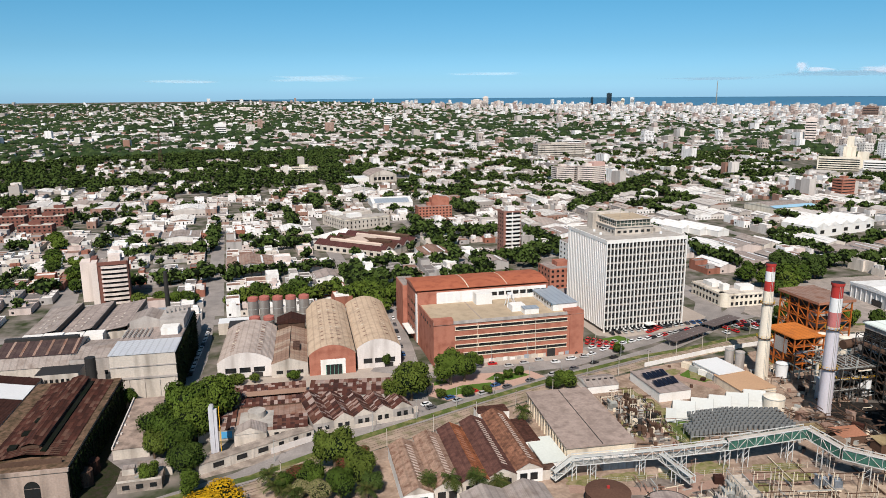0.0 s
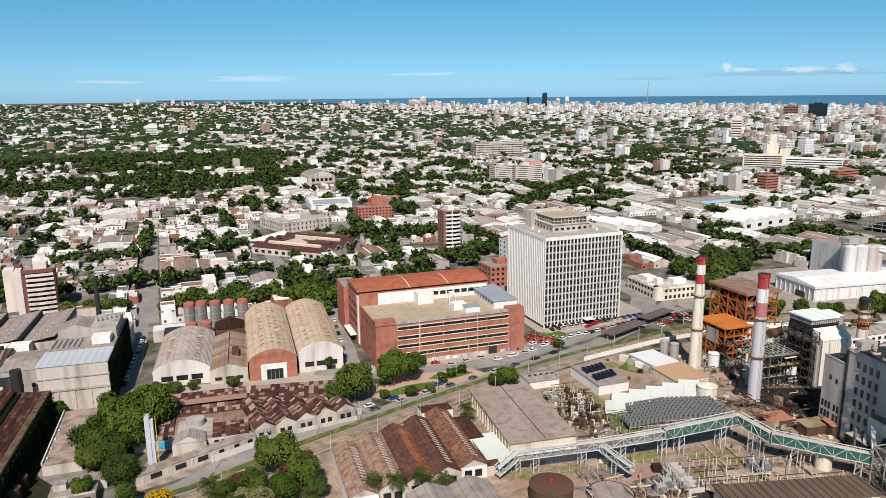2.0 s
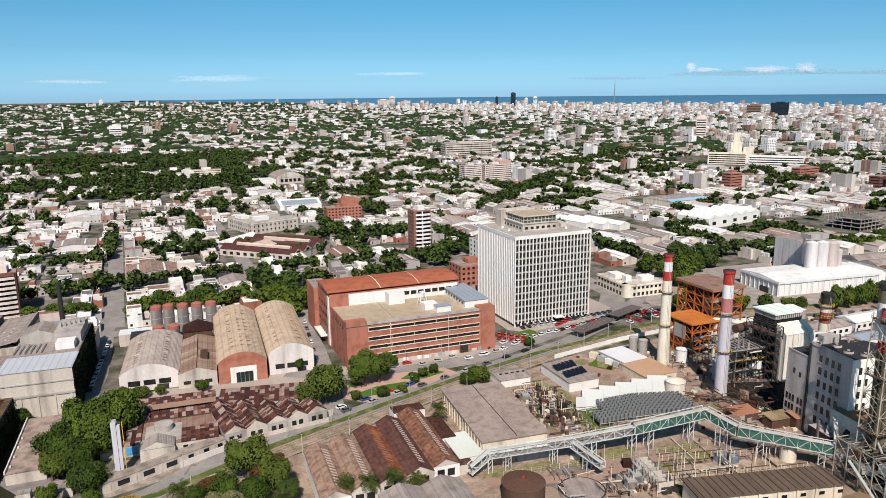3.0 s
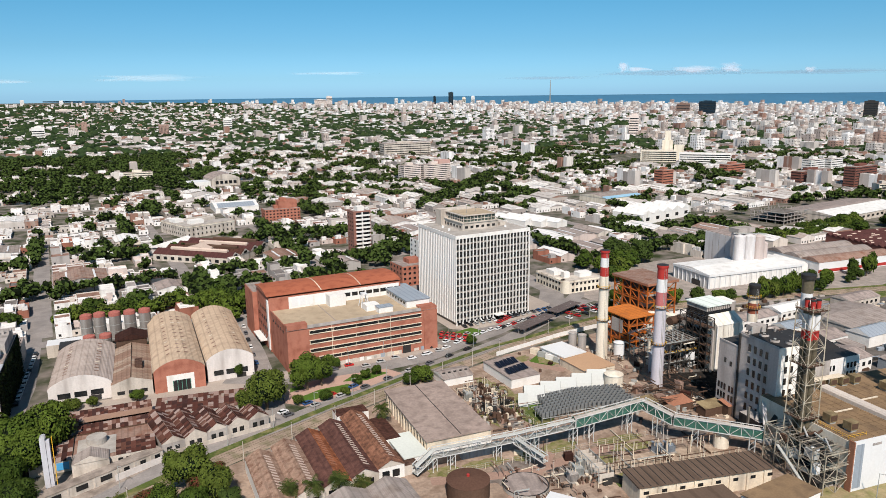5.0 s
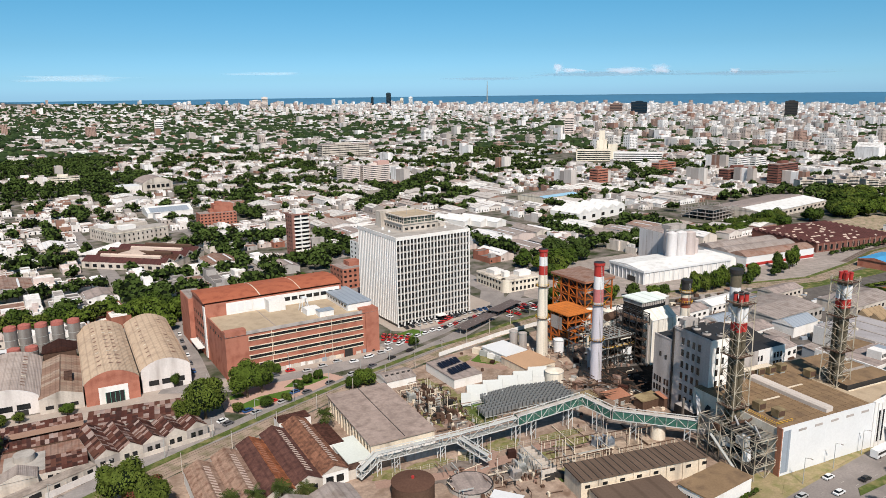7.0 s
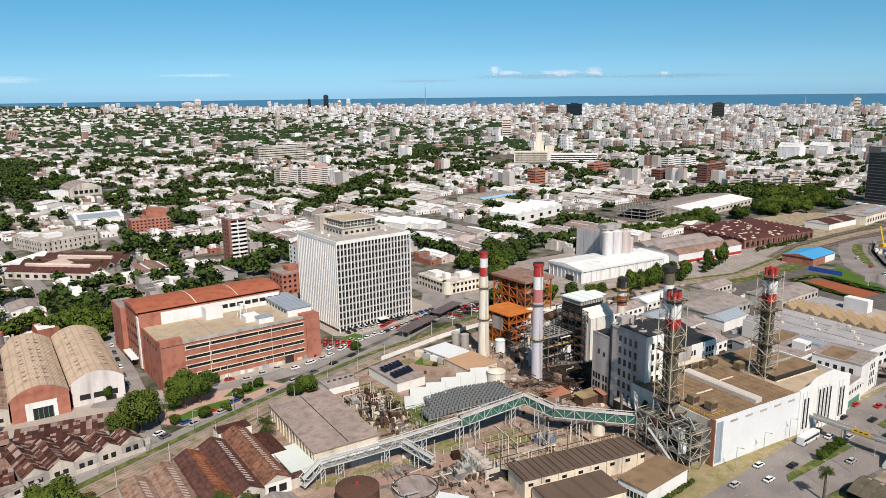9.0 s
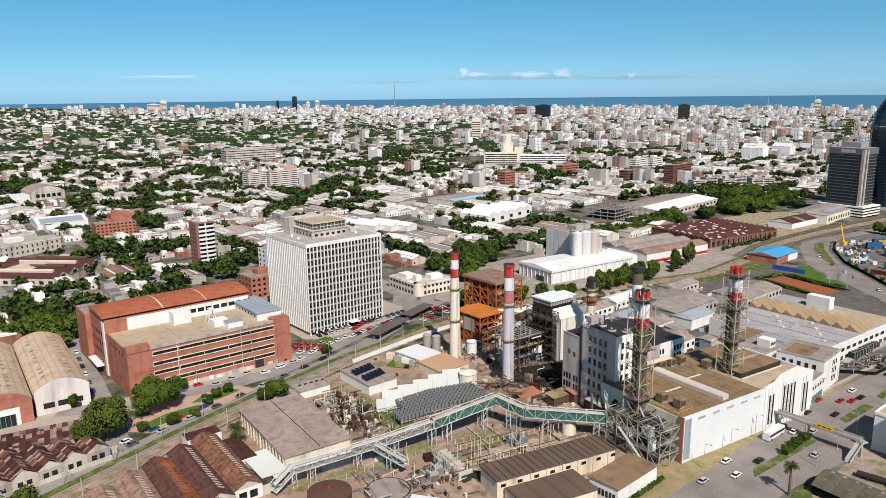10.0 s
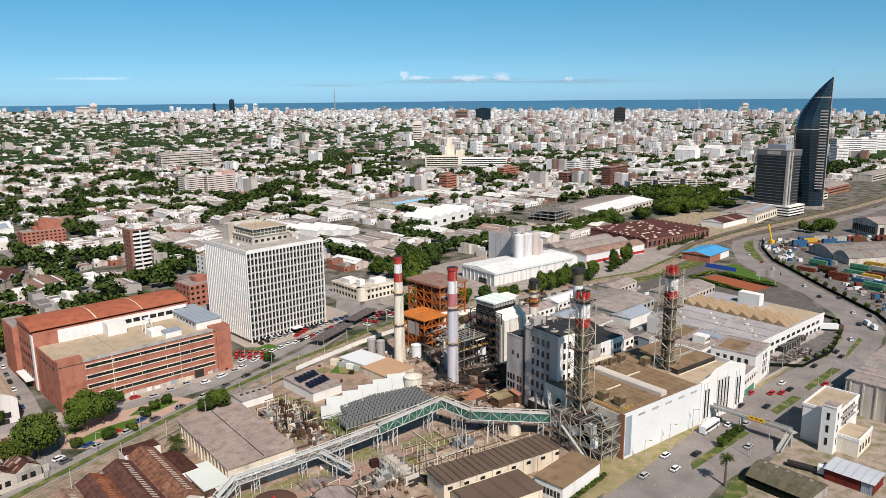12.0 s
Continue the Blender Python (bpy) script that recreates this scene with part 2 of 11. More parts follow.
def one(name, bag, mats, label, category="", group="", kind="", m=None):
    ob = new(name, bag.make(name, mats))
    if m is not None:
        ob.matrix_world = m
    return tagged(ob, label, category, group, kind)


# ---- the lie of the land ----
GRID = radians(16)
CG, SG = math.cos(GRID), math.sin(GRID)


def lie(x, y):
    r = math.hypot(x, y)
    az = math.degrees(math.atan2(x, y))
    k = 1 - 0.35 * min(1, max(0, (az - 15) / 30))
    h = 0.0
    if r > 1100:
        h = 40 * k * ((r - 1100) / 2900) ** 1.4
    if r > 4000:
        h += (r - 4000) / 950 * 22
    return h


def coast(az):
    """How far off the shore lies, by the bearing in degrees."""
    pts = [(-180, 5200), (-16, 5000), (-8, 4750), (0, 4500), (8, 4250), (20, 4050), (30, 3950), (60, 3850), (90, 3700), (120, 5000), (180, 5200)]
    for (a, ra), (b, rb) in zip(pts, pts[1:]):
        if a <= az <= b:
            return ra + (rb - ra) * (az - a) / (b - a)
    return 5200


def uv(x, y):
    return x * CG + y * SG, -x * SG + y * CG


def xy(u, v):
    return u * CG - v * SG, u * SG + v * CG


def inside(x, y, poly):
    c = False
    for (x0, y0), (x1, y1) in zip(poly, poly[1:] + poly[:1]):
        if (y0 > y) != (y1 > y) and x < (x1 - x0) * (y - y0) / (y1 - y0) + x0:
            c = not c
    return c


gb = Bag()
rings = [0, 60, 150, 300, 500, 800, 1100] + list(range(1300, 4951, 200)) + [4960]
turns = 120
for r in rings:
    for k in range(turns):
        a = 2 * math.pi * k / turns
        x, y = r * math.sin(a), r * math.cos(a)
        gb.v.append((x, y, lie(x, y)))
for i in range(len(rings) - 1):
    for k in range(turns):
        k2 = (k + 1) % turns
        gb.f.append((i * turns + k, (i + 1) * turns + k, (i + 1) * turns + k2, i * turns + k2)[::-1] if i else (0, turns + k2, turns + k))
        gb.m.append(0)
CITYGROUND = mat("city_ground", [(0.19, 0.166, 0.15)], vary=0.35, big=0.03, fine=0.2, stain=(0.03, 0.042, 0.016), stain_at=0.5)
one("ground", gb, CITYGROUND, "dusty grey-brown city ground reaching the horizon", "ground", kind="structure")

sb = Bag()
azs = list(range(-16, 121, 4))
for a in azs:
    c0 = coast(a)
    for k in range(5):
        r = c0 + (4955 - c0) * k / 4
        x, y = r * math.sin(radians(a)), r * math.cos(radians(a))
        z0 = lie(c0 * math.sin(radians(a)), c0 * math.cos(radians(a))) + 1.5
        sb.v.append((x, y, z0 + (91.5 - z0) * k / 4))
for i in range(len(azs) - 1):
    for k in range(4):
        sb.f.append((i * 5 + k, i * 5 + k + 1, i * 5 + k + 6, i * 5 + k + 5)[::-1])
        sb.m.append(0)
SEA = mat("sea_water", [(0.05, 0.16, 0.27)], rough=0.6, vary=0.1, big=0.002, fine=0.02, bump=0.02)
one("sea", sb, SEA, "deep blue sea along the horizon", "sea", kind="structure")

# ---- trees ----
def leaf_crown(rng, rx, rz, lobes, leaves, size):
    """Leaf sprays spread over a few uneven lobes, round a heart coloured as deep shade."""
    bag = Bag()
    cs = []
    for k in range(lobes):
        a, d = rng.uniform(0, 6.28), rx * 0.55 * math.sqrt(rng.random())
        cs.append((d * math.cos(a), d * math.sin(a), rng.uniform(-0.3, 0.42) * rz, rng.uniform(0.45, 0.62) * rx * (1 if lobes < 12 else rng.uniform(0.62, 1))))
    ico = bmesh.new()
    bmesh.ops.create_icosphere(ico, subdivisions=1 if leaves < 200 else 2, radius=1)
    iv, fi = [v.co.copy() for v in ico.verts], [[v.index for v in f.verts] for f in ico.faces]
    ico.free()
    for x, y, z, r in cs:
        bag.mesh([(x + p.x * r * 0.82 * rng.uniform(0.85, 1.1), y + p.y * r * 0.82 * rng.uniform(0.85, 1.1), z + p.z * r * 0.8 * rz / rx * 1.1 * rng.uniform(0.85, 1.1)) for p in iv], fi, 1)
    for k in range(leaves):
        x, y, z, r = cs[k % lobes]
        d = Vector((rng.gauss(0, 1), rng.gauss(0, 1), rng.gauss(0.35, 1))).normalized()
        p = Vector((x, y, z)) + Vector((d.x * r, d.y * r, d.z * r * rz / rx * 1.1)) * rng.uniform(0.78, 1.08)
        nrm = (d + Vector((rng.uniform(-1, 1), rng.uniform(-1, 1), rng.uniform(-0.6, 1))) * 0.7).normalized()
        t1 = nrm.orthogonal().normalized()
        t1.rotate(Matrix.Rotation(rng.uniform(0, 6.28), 3, nrm))
        t2 = nrm.cross(t1)
        s = size * rng.uniform(0.6, 1.3)
        bag.poly([tuple(p - t1 * s - t2 * s * 0.5), tuple(p + t1 * s * 0.3 - t2 * s * 0.8), tuple(p + t1 * s + t2 * s * 0.4), tuple(p - t1 * s * 0.3 + t2 * s * 0.8)], 0)
    return bag


def trunk_bag(rng, h, r, spread, limbs=5):
    bag = Bag()
    bag.cyl(0, 0, -0.3, h * 0.55, r * 1.25, r * 0.8, 8)
    for k in range(limbs):
        a = 6.28 * k / limbs + rng.uniform(-0.3, 0.3)
        bag.beam((0, 0, h * rng.uniform(0.4, 0.52)), (math.cos(a) * spread, math.sin(a) * spread, h * rng.uniform(0.75, 0.95)), r * 0.7)
    return bag


TREE_KINDS = {}


def tree(x, y, width, height, kind=0, label="broad leafy green street tree", leaf=None, group="trees"):
    """A tree with trunk, limbs and an uneven crown; alike ones share their meshes."""
    leaf = leaf or LEAF
    near = math.hypot(x, y) < 330 and width > 4
    key = (kind, leaf.name, near)
    if key not in TREE_KINDS:
        rng = random.Random(40 + kind)
        crown = leaf_crown(rng, 5, 3.6, 13 + kind, 7600, 0.2) if near else leaf_crown(rng, 5, 3.6, 8 + kind, 1500, 0.42)
        TREE_KINDS[key] = (crown.make("crown", [leaf, LEAFSHADE]), trunk_bag(rng, 6.5, 0.32, 2.6).make("trunk", BARK))
    crown, stem = TREE_KINDS[key]
    t = thing("tree", label, "tree", pose(x, y, lie(x, y), 0, 0, (x * 37 + y * 11) % 360), group)
    s = width / 10
    c = part("crown", crown, None, t)
    c.scale = (s, s, height * 0.47 / 3.9)
    c.location = (0, 0, height * 0.53)
    k = part("trunk", stem, None, t)
    k.scale = (max(s, 0.6), max(s, 0.6), height / 9)
    return t


# ---- the spread of the city ----
NEAR = [(-330, -60), (-236, 362), (-200, 366), (-126, 376), (-100, 396), (70, 425), (140, 440), (205, 442), (240, 462), (320, 464), (400, 478), (425, 500), (475, 510),
        (480, 600), (560, 650), (610, 560), (680, 540), (760, 560), (830, 520), (1500, 700), (3000, 1400), (3000, -60)]
PARKS = [[(-314, 960), (-221, 890), (-172, 949), (-125, 1040), (-138, 1252), (-190, 1440), (-313, 1500), (-620, 1500), (-620, 1180), (-420, 950)],
         [(-540, 770), (-425, 800), (-400, 950), (-470, 1090), (-800, 1250), (-1300, 1400), (-1300, 900)],
         [(-640, 1180), (-250, 1180), (-180, 1330), (-250, 1480), (-640, 1480)],
         [(480, 520), (640, 590), (690, 560), (750, 640), (660, 700), (500, 640)]]
HOLD = []      # round keep-out places for the named larger buildings: x, y, radius


def held(x, y, m=0):
    return any((x - a) ** 2 + (y - b) ** 2 < (r + m) ** 2 for a, b, r in HOLD)


def in_view(x, y):
    return -36 < math.degrees(math.atan2(x, y)) < 65


rc = random.Random(5)
HOLD += [(668, 678, 16), (700, 671, 18), (735, 664, 18), (768, 657, 16), (60, 552, 18), (0, 705, 26), (-192, 412, 26), (195, 965, 42), (640, 1150, 95), (245, 1400, 60), (-425, 640, 34), (-375, 650, 34), (-435, 710, 40), (-390, 700, 30), (-75, 655, 36),
         (155, 445, 20), (85, 470, 25), (40, 440, 12), (458, 572, 44), (530, 580, 60), (570, 600, 50), (-52, 558, 36), (-80, 1012, 38), (-45, 785, 32), (343, 612, 42), (352, 735, 38), (240, 615, 36)]
lots, far_lots, spots, blocks_hi = [], [], [], []
PU, PV = 86, 91
for bi in range(-60, 75):
    for bj in range(3, 52):
        shift = ((bj * 37) % 5) * PU / 5 if bj > 6 else 0
        u0, v0 = 72 + bi * PU + 6.5 + shift, 25 + bj * PV + 6.5
        cx, cy = xy(u0 + PU / 2 - 6, v0 + PV / 2 - 6)
        r = math.hypot(cx, cy)
        if r > 4700 or not in_view(cx, cy) or r > coast(math.degrees(math.atan2(cx, cy))) - 60:
            continue
        az = math.degrees(math.atan2(cx, cy))
        park = any(inside(cx, cy, p) for p in PARKS) and rc.random() < 0.74
        east = min(1, max(0, (az - 8) / 30))
        works = r < 900 and 8 < az < 45
        # plots in two rows, back to back
        if not park:
            for side in (0, 1):
                u = u0
                while u < u0 + PU - 14:
                    big = not works and r < 1500 and rc.random() < 0.09
                    w = rc.uniform(18, 34) if big else rc.uniform(7, 13) if not works else rc.choice([8, 10, 13, 17, 24])
                    if r > 1500:
                        w *= 1.5
                    w = min(w, u0 + PU - 12.5 - u)
                    if w < 4:
                        break
                    dep = rc.uniform(27, 38.5)
                    va = v0 if side == 0 else v0 + PV - 13 - dep
                    px, py = xy(u + w / 2, va + dep / 2)
                    hgt = rc.choice([3, 3.2, 3.4, 3.6, 3.6, 4, 4.4, 5.6, 6.5]) if not works else rc.choice([3.6, 4, 4.5, 5, 6])
                    tall = rc.random()
                    if tall < (0.012 + 0.03 * east) * (r > 900):
                        hgt = rc.uniform(10, 24)
                    if rc.random() < 0.97 - (0.12 if r > 1000 and az < 15 else 0) and not inside(px, py, NEAR) and not held(px, py, w / 2 + 4):
                        if not ((works or big) and w > 20) and rc.random() < 0.3:
                            lots.append((r, u, va if side == 0 else va + dep * 0.35, w, dep * 0.65, hgt, works or big, az)) if r <= 1500 else far_lots.append((u, va, w, dep * 0.65, hgt))
                        else:
                            lots.append((r, u, va, w, dep, hgt, works or big, az)) if r <= 1500 else far_lots.append((u, va, w, dep, hgt))
                    u += w + (0.05 if rc.random() < 0.85 else 3)
        # trees along the kerbs and in the yards
        shady = 0.85 if noise.noise((cx * 0.0022, cy * 0.0022, 3)) > 0.05 else 0.4
        if az < 10:
            shady += 0.2
        if works:
            shady = 0.42
        if r < 800 and az < 12:
            shady *= 0.75
        if az > 30 and r > 900:
            shady = 0.6
        if r > 900 and az < 12:
            shady *= 0.8
        here = []
        if park:
            here = [(u0 + rc.uniform(-6, PU - 6), v0 + rc.uniform(-6, PV - 6), rc.uniform(8, 13)) for k in range(46)]
        else:
            step = 7.0 if r < 1300 else 9.0
            for e in range(4):
                if rc.random() < 0.62 * shady:
                    a0, a1 = sorted((rc.random(), rc.random()))
                    a0, a1 = (0, 1) if rc.random() < 0.5 else (a0, a1)
                    for k in range(int(PV / step)):
                        f = k * step / PV
                        if a0 <= f <= a1 and rc.random() < 0.85:
                            pos = (-3.4, f * (PV - 12)) if e == 0 else (PU - 9.6, f * (PV - 12)) if e == 1 else (f * (PU - 12), -3.4) if e == 2 else (f * (PU - 12), PV - 9.6)
                            here.append((u0 + pos[0] + rc.gauss(0, 0.8), v0 + pos[1] + rc.gauss(0, 0.8), rc.uniform(7.5, 12)))
            for k in range(int(6 * shady)):
                cu, cv = u0 + rc.uniform(4, PU - 16), v0 + PV / 2 - 6 + rc.uniform(-8, 8)
                for j in range(rc.choice([1, 2, 3, 4])):
                    here.append((cu + rc.gauss(0, 4), cv + rc.gauss(0, 4), rc.uniform(5, 11)))
        for u, v, s in here:
            x, y = xy(u, v)
            if not inside(x, y, NEAR) and not held(x, y, -4):
                spots.append((math.hypot(x, y), x, y, s, park))
# the diagonal avenue with its double row of trees, and the leafy belt before the port
for k in range(70):
    for s in (-7, 7):
        x, y = 144 + 358 * k / 69 + s * 0.86, 728 + 603 * k / 69 - s * 0.51
        spots.append((math.hypot(x, y), x, y, rc.uniform(9, 12), True))
for k in range(60):
    x, y = rc.choice([(-30, 440), (30, 450), (60, 500), (10, 560), (-130, 560), (-10, 620), (40, 600), (-150, 470), (20, 500), (75, 520)])
    x, y = x + rc.gauss(0, 11), y + rc.gauss(0, 11)
    spots.append((math.hypot(x, y), x, y, rc.uniform(8, 12), True))
for k in range(260):
    x, y = 800 + rc.random() * 900, 0
    y = 560 + (x - 800) * 0.33 + rc.uniform(0, 45)
    spots.append((math.hypot(x, y), x, y, rc.uniform(9, 13), True))

lots.sort()
WHITEROOF = mat("white_sheet_roof", [(0.66, 0.65, 0.64), (0.54, 0.52, 0.5), (0.45, 0.42, 0.4), (0.68, 0.66, 0.63), (0.36, 0.3, 0.27)], vary=0.12, stain=(0.4, 0.37, 0.34), stain_at=0.62, ribs=0.6, island=True)


def house_bags(rng, w, d, h, works, detail=True):
    """Bags for one flat-roofed house or shed, its corner at 0, 0: walls, roof, rooftop pieces, windows."""
    walls, roof, extra, wins = Bag(), Bag(), [], []
    if works and w > 11:
        k = h * 0.25 + 1
        walls.box(0, w, 0, d, 0, h)
        walls.poly([(0, -0.01, h), (w, -0.01, h), (w / 2, -0.01, h + k)])
        walls.poly([(w, d + 0.01, h), (0, d + 0.01, h), (w / 2, d + 0.01, h + k)])
        roof.prism([(-0.3, h - 0.1), (w / 2, h + k + 0.05), (w + 0.3, h - 0.1)], -0.3, d + 0.3)
        if rng.random() < 0.7:
            for s in (0.25, 0.75):
                e = Bag().box(w * s - 0.6, w * s + 0.6, d * 0.15, d * 0.85, h + k * 0.5, h + k * 0.5 + 0.35)
                extra.append(("skylight", e))
    else:
        # a front house and lower back ranges, each with its parapet, round small patios
        p, t = 0.6, 0.22
        cuts = [0.0, rng.uniform(0.3, 0.45), rng.uniform(0.58, 0.75), 1.0]
        for q in range(3):
            ya, yb = d * cuts[q], d * cuts[q + 1] - 0.02
            xa, xb = (0, w) if q == 0 or rng.random() < 0.35 else (0, w * rng.uniform(0.5, 0.8)) if rng.random() < 0.5 else (w * rng.uniform(0.2, 0.5), w)
            hh = h if q == 0 else max(2.6, h + rng.choice([-2.2, -1.2, -0.6, 0, 0.8, 2.6]) * (1 if h > 3.4 else 0.5))
            o = [(xa, ya), (xb, ya), (xb, yb), (xa, yb)]
            i = [(xa + t, ya + t), (xb - t, ya + t), (xb - t, yb - t), (xa + t, yb - t)]
            n0 = len(walls.v)
            walls.v.extend([(*c, 0) for c in o] + [(*c, hh) for c in o] + [(*c, hh) for c in i] + [(*c, hh - p) for c in i])
            for k in range(4):
                k2 = (k + 1) % 4
                for fc in ((k, k2, 4 + k2, 4 + k), (4 + k, 4 + k2, 8 + k2, 8 + k), (8 + k, 8 + k2, 12 + k2, 12 + k)):
                    walls.f.append(tuple(n0 + c for c in fc))
                    walls.m.append(0)
            roof.poly([(*c, hh - p) for c in i])
        d = d * cuts[1]
        for k in range(rng.choice([0, 1, 1, 2, 3])):
            a, b = rng.uniform(2, 4.5), rng.uniform(2, 5)
            a, b = min(a, w * 0.6), min(b, d * 0.5)
            x, y, z = rng.uniform(0.3, w - a - 0.3), rng.uniform(0.5, d - b - 0.5), h - p
            e = Bag().box(x, x + a, y, y + b, z, z + rng.uniform(1.8, 3.0))
            extra.append(("rooftop_room", e))
        if rng.random() < 0.6:
            extra.append(("water_tank", Bag().cyl(rng.uniform(1, w - 1), rng.uniform(1, d - 1), h - p, h - p + rng.uniform(1.2, 2), 0.6, n=10)))
    n = max(2, int(w / 3.2))
    for fl in range(max(1, int(h / 3.3))):
        for k in range(n):
            x = w * (k + 0.5) / n
            z = 0.9 + fl * 3.2
            if fl == 0 and k == n // 2:
                wins.append(("door", Bag().box(x - 0.55, x + 0.55, -0.05, 0.03, 0, 2.3)))
            elif z + 1.4 < h:
                wins.append(("window", Bag().box(x - 0.6, x + 0.6, -0.05, 0.03, z, z + 1.3)))
    m = max(2, int(d / 4.5))
    for k in range(m):
        if rng.random() < 0.5:
            y = d * (k + 0.5) / m
            wins.append(("window", Bag().box(w - 0.03, w + 0.05, y - 0.6, y + 0.6, h * 0.35, h * 0.35 + 1.3)))
            if rng.random() < 0.6:
                wins.append(("window", Bag().box(-0.05, 0.03, y - 0.6, y + 0.6, h * 0.35, h * 0.35 + 1.3)))
    return walls, roof, extra, wins


COLOURS = [("white", (0.7, 0.69, 0.68)), ("cream", (0.56, 0.51, 0.46)), ("grey", (0.36, 0.34, 0.33)), ("pale pink", (0.52, 0.44, 0.41)), ("bright white", (0.74, 0.74, 0.74)),
           ("off-white", (0.6, 0.585, 0.57)), ("brick-red", (0.28, 0.12, 0.085))]
WALLS = [mat(c.replace(" ", "_").replace("-", "_") + "_house_wall", [t], vary=0.15, stain=tuple(0.55 * v for v in t), stain_at=0.64, streak=True) for c, t in COLOURS]
ROOFS = [("grey", mat("grey_flat_roof", [(0.33, 0.305, 0.29)], vary=0.2, stain=(0.2, 0.18, 0.17), stain_at=0.58)),
         ("white-coated", mat("white_flat_roof", [(0.7, 0.68, 0.66)], vary=0.14, stain=(0.45, 0.42, 0.4), stain_at=0.62)),
         ("dark", mat("dark_flat_roof", [(0.17, 0.155, 0.15)], vary=0.22, stain=(0.1, 0.09, 0.085), stain_at=0.6)),
         ("rust-stained", mat("rusty_flat_roof", [(0.24, 0.15, 0.12)], vary=0.22, stain=(0.15, 0.08, 0.06), stain_at=0.58))]
SHED = [("white", mat("white_shed_roof", [(0.66, 0.65, 0.645)], vary=0.1, ribs=0.6, stain=(0.5, 0.47, 0.44), stain_at=0.64)), ("grey", GREYASB), ("grey", CONCROOF), ("faded rusty", RUSTPALE)]
rh = random.Random(8)
mid = {"house": Bag(), "shed": Bag()}
for idx, (r, u, v, w, d, h, works, az) in enumerate(lots):
    x, y = xy(u, v)
    z = lie(x, y)
    if idx < 180:
        walls, roof, extra, wins = house_bags(rh, w, d, h, works)
        ci, shed = rh.randrange(len(WALLS)), works and w > 11
        rn, rm = rh.choice(SHED) if shed else rh.choice(ROOFS)
        lab = f"{COLOURS[ci][0]} {'workshop with a ' + rn + ' pitched metal roof' if shed else 'rendered town house with a ' + rn + ' flat roof'}"
        t = thing("workshop" if shed else "house", lab, "workshop" if shed else "house", pose(x, y, z, 0, 0, math.degrees(GRID)), "houses of the town blocks")
        part("wall", walls, WALLS[ci], t)
        part("roof", roof, rm, t)
        for nm, e in extra:
            part(nm, e, SILVER if nm == "water_tank" else BRIGHT if nm == "skylight" else WALLS[(ci + idx) % len(WALLS)], t)
        for nm, e in wins[:1]:
            part(nm, e, WINDOW, t)
    else:
        b = mid["shed" if works and w > 11 else "house"]
        walls, roof, extra, wins = house_bags(rh, w, d, h, works)
        jobs = [(walls, 0), (roof, 1)] + [(e, 0) for _, e in extra] + ([(e, 2) for _, e in wins] if r < 900 else [])
        for src, m in jobs:
            pts = []
            for a, c, e in src.v:
                pts.append((x + a * CG - c * SG, y + a * SG + c * CG, z + e))
            b.mesh(pts, src.f, m)
one("town_houses", mid["house"], [HOUSEWALL, HOUSEROOF, WINDOW], "low rendered town houses with flat grey and white roofs", "houses", kind="stuff")
one("workshops", mid["shed"], [HOUSEWALL, WHITEROOF, WINDOW], "workshop sheds with pale pitched metal roofs", "sheds", kind="stuff")

fb = Bag()
turn = lambda u, v, z: (u * CG - v * SG, u * SG + v * CG, z)
for u, v, w, d, h in far_lots:
    z = lie(*xy(u, v)) - 2
    c = 0.35 + 0.3 * ((u * 7.3 + v * 3.1) % 1)
    fb.box(u, u + w, v, v + d * c, z, z + h + 2, 0, 1, lambda p: turn(*p))
    fb.box(u + w * 0.2, u + w, v + d * c, v + d, z, z + h * (0.7 + 0.5 * c) + 2, 0, 1, lambda p: turn(*p))
one("far_houses", fb, [HOUSEWALL, HOUSEROOF], "distant low houses in pale colours", "houses", kind="stuff")


# apartment blocks across the town, with rows of windows
def block_bag(b, u, v, w, d, z, h, windows=True):
    b.box(u, u + w, v, v + d, z - 2, z + h, 0, 1, lambda p: turn(*p))
    b.box(u + w * 0.3, u + w * 0.6, v + d * 0.3, v + d * 0.7, z + h, z + h + 2.8, 0, 1, lambda p: turn(*p))
    if windows:
        n = max(2, int(w / 3.6))
        for fl in range(1, int(h / 3.0)):
            zz = z + fl * 3.0
            for k in range(n):
                x = u + w * (k + 0.5) / n
                b.box(x - 1.0, x + 1.0, v - 0.06, v + 0.05, zz, zz + 1.4, 2, None, lambda p: turn(*p))
            for k in range(max(1, int(d / 5))):
                y = v + d * (k + 0.5) / max(1, int(d / 5))
                for e in (u - 0.06, u + w - 0.05):
                    b.box(e, e + 0.11, y - 0.8, y + 0.8, zz, zz + 1.4, 2, None, lambda p: turn(*p))


hb, hf = Bag(), Bag()
FACADE = mat("distant_apartment_facade", [(0.64, 0.62, 0.61), (0.52, 0.46, 0.43), (0.72, 0.715, 0.715), (0.4, 0.31, 0.28), (0.58, 0.55, 0.53), (0.74, 0.74, 0.745)], vary=0.1, island=True, big=0.01)
for k in range(420):
    az = radians(rc.triangular(-30, 62, 45))
    r = rc.uniform(1000 if az < radians(28) else 1450, 2500)
    x, y = r * math.sin(az), r * math.cos(az)
    if inside(x, y, NEAR) or any(inside(x, y, p) for p in PARKS) or held(x, y, 14) or (math.degrees(az) < 28 and rc.random() < 0.86):
        continue
    u, v = uv(x, y)
    w, d, h = rc.uniform(11, 26), rc.uniform(11, 18), rc.triangular(10, 36, 16)
    block_bag(hb, u, v, w, d, lie(x, y), h)
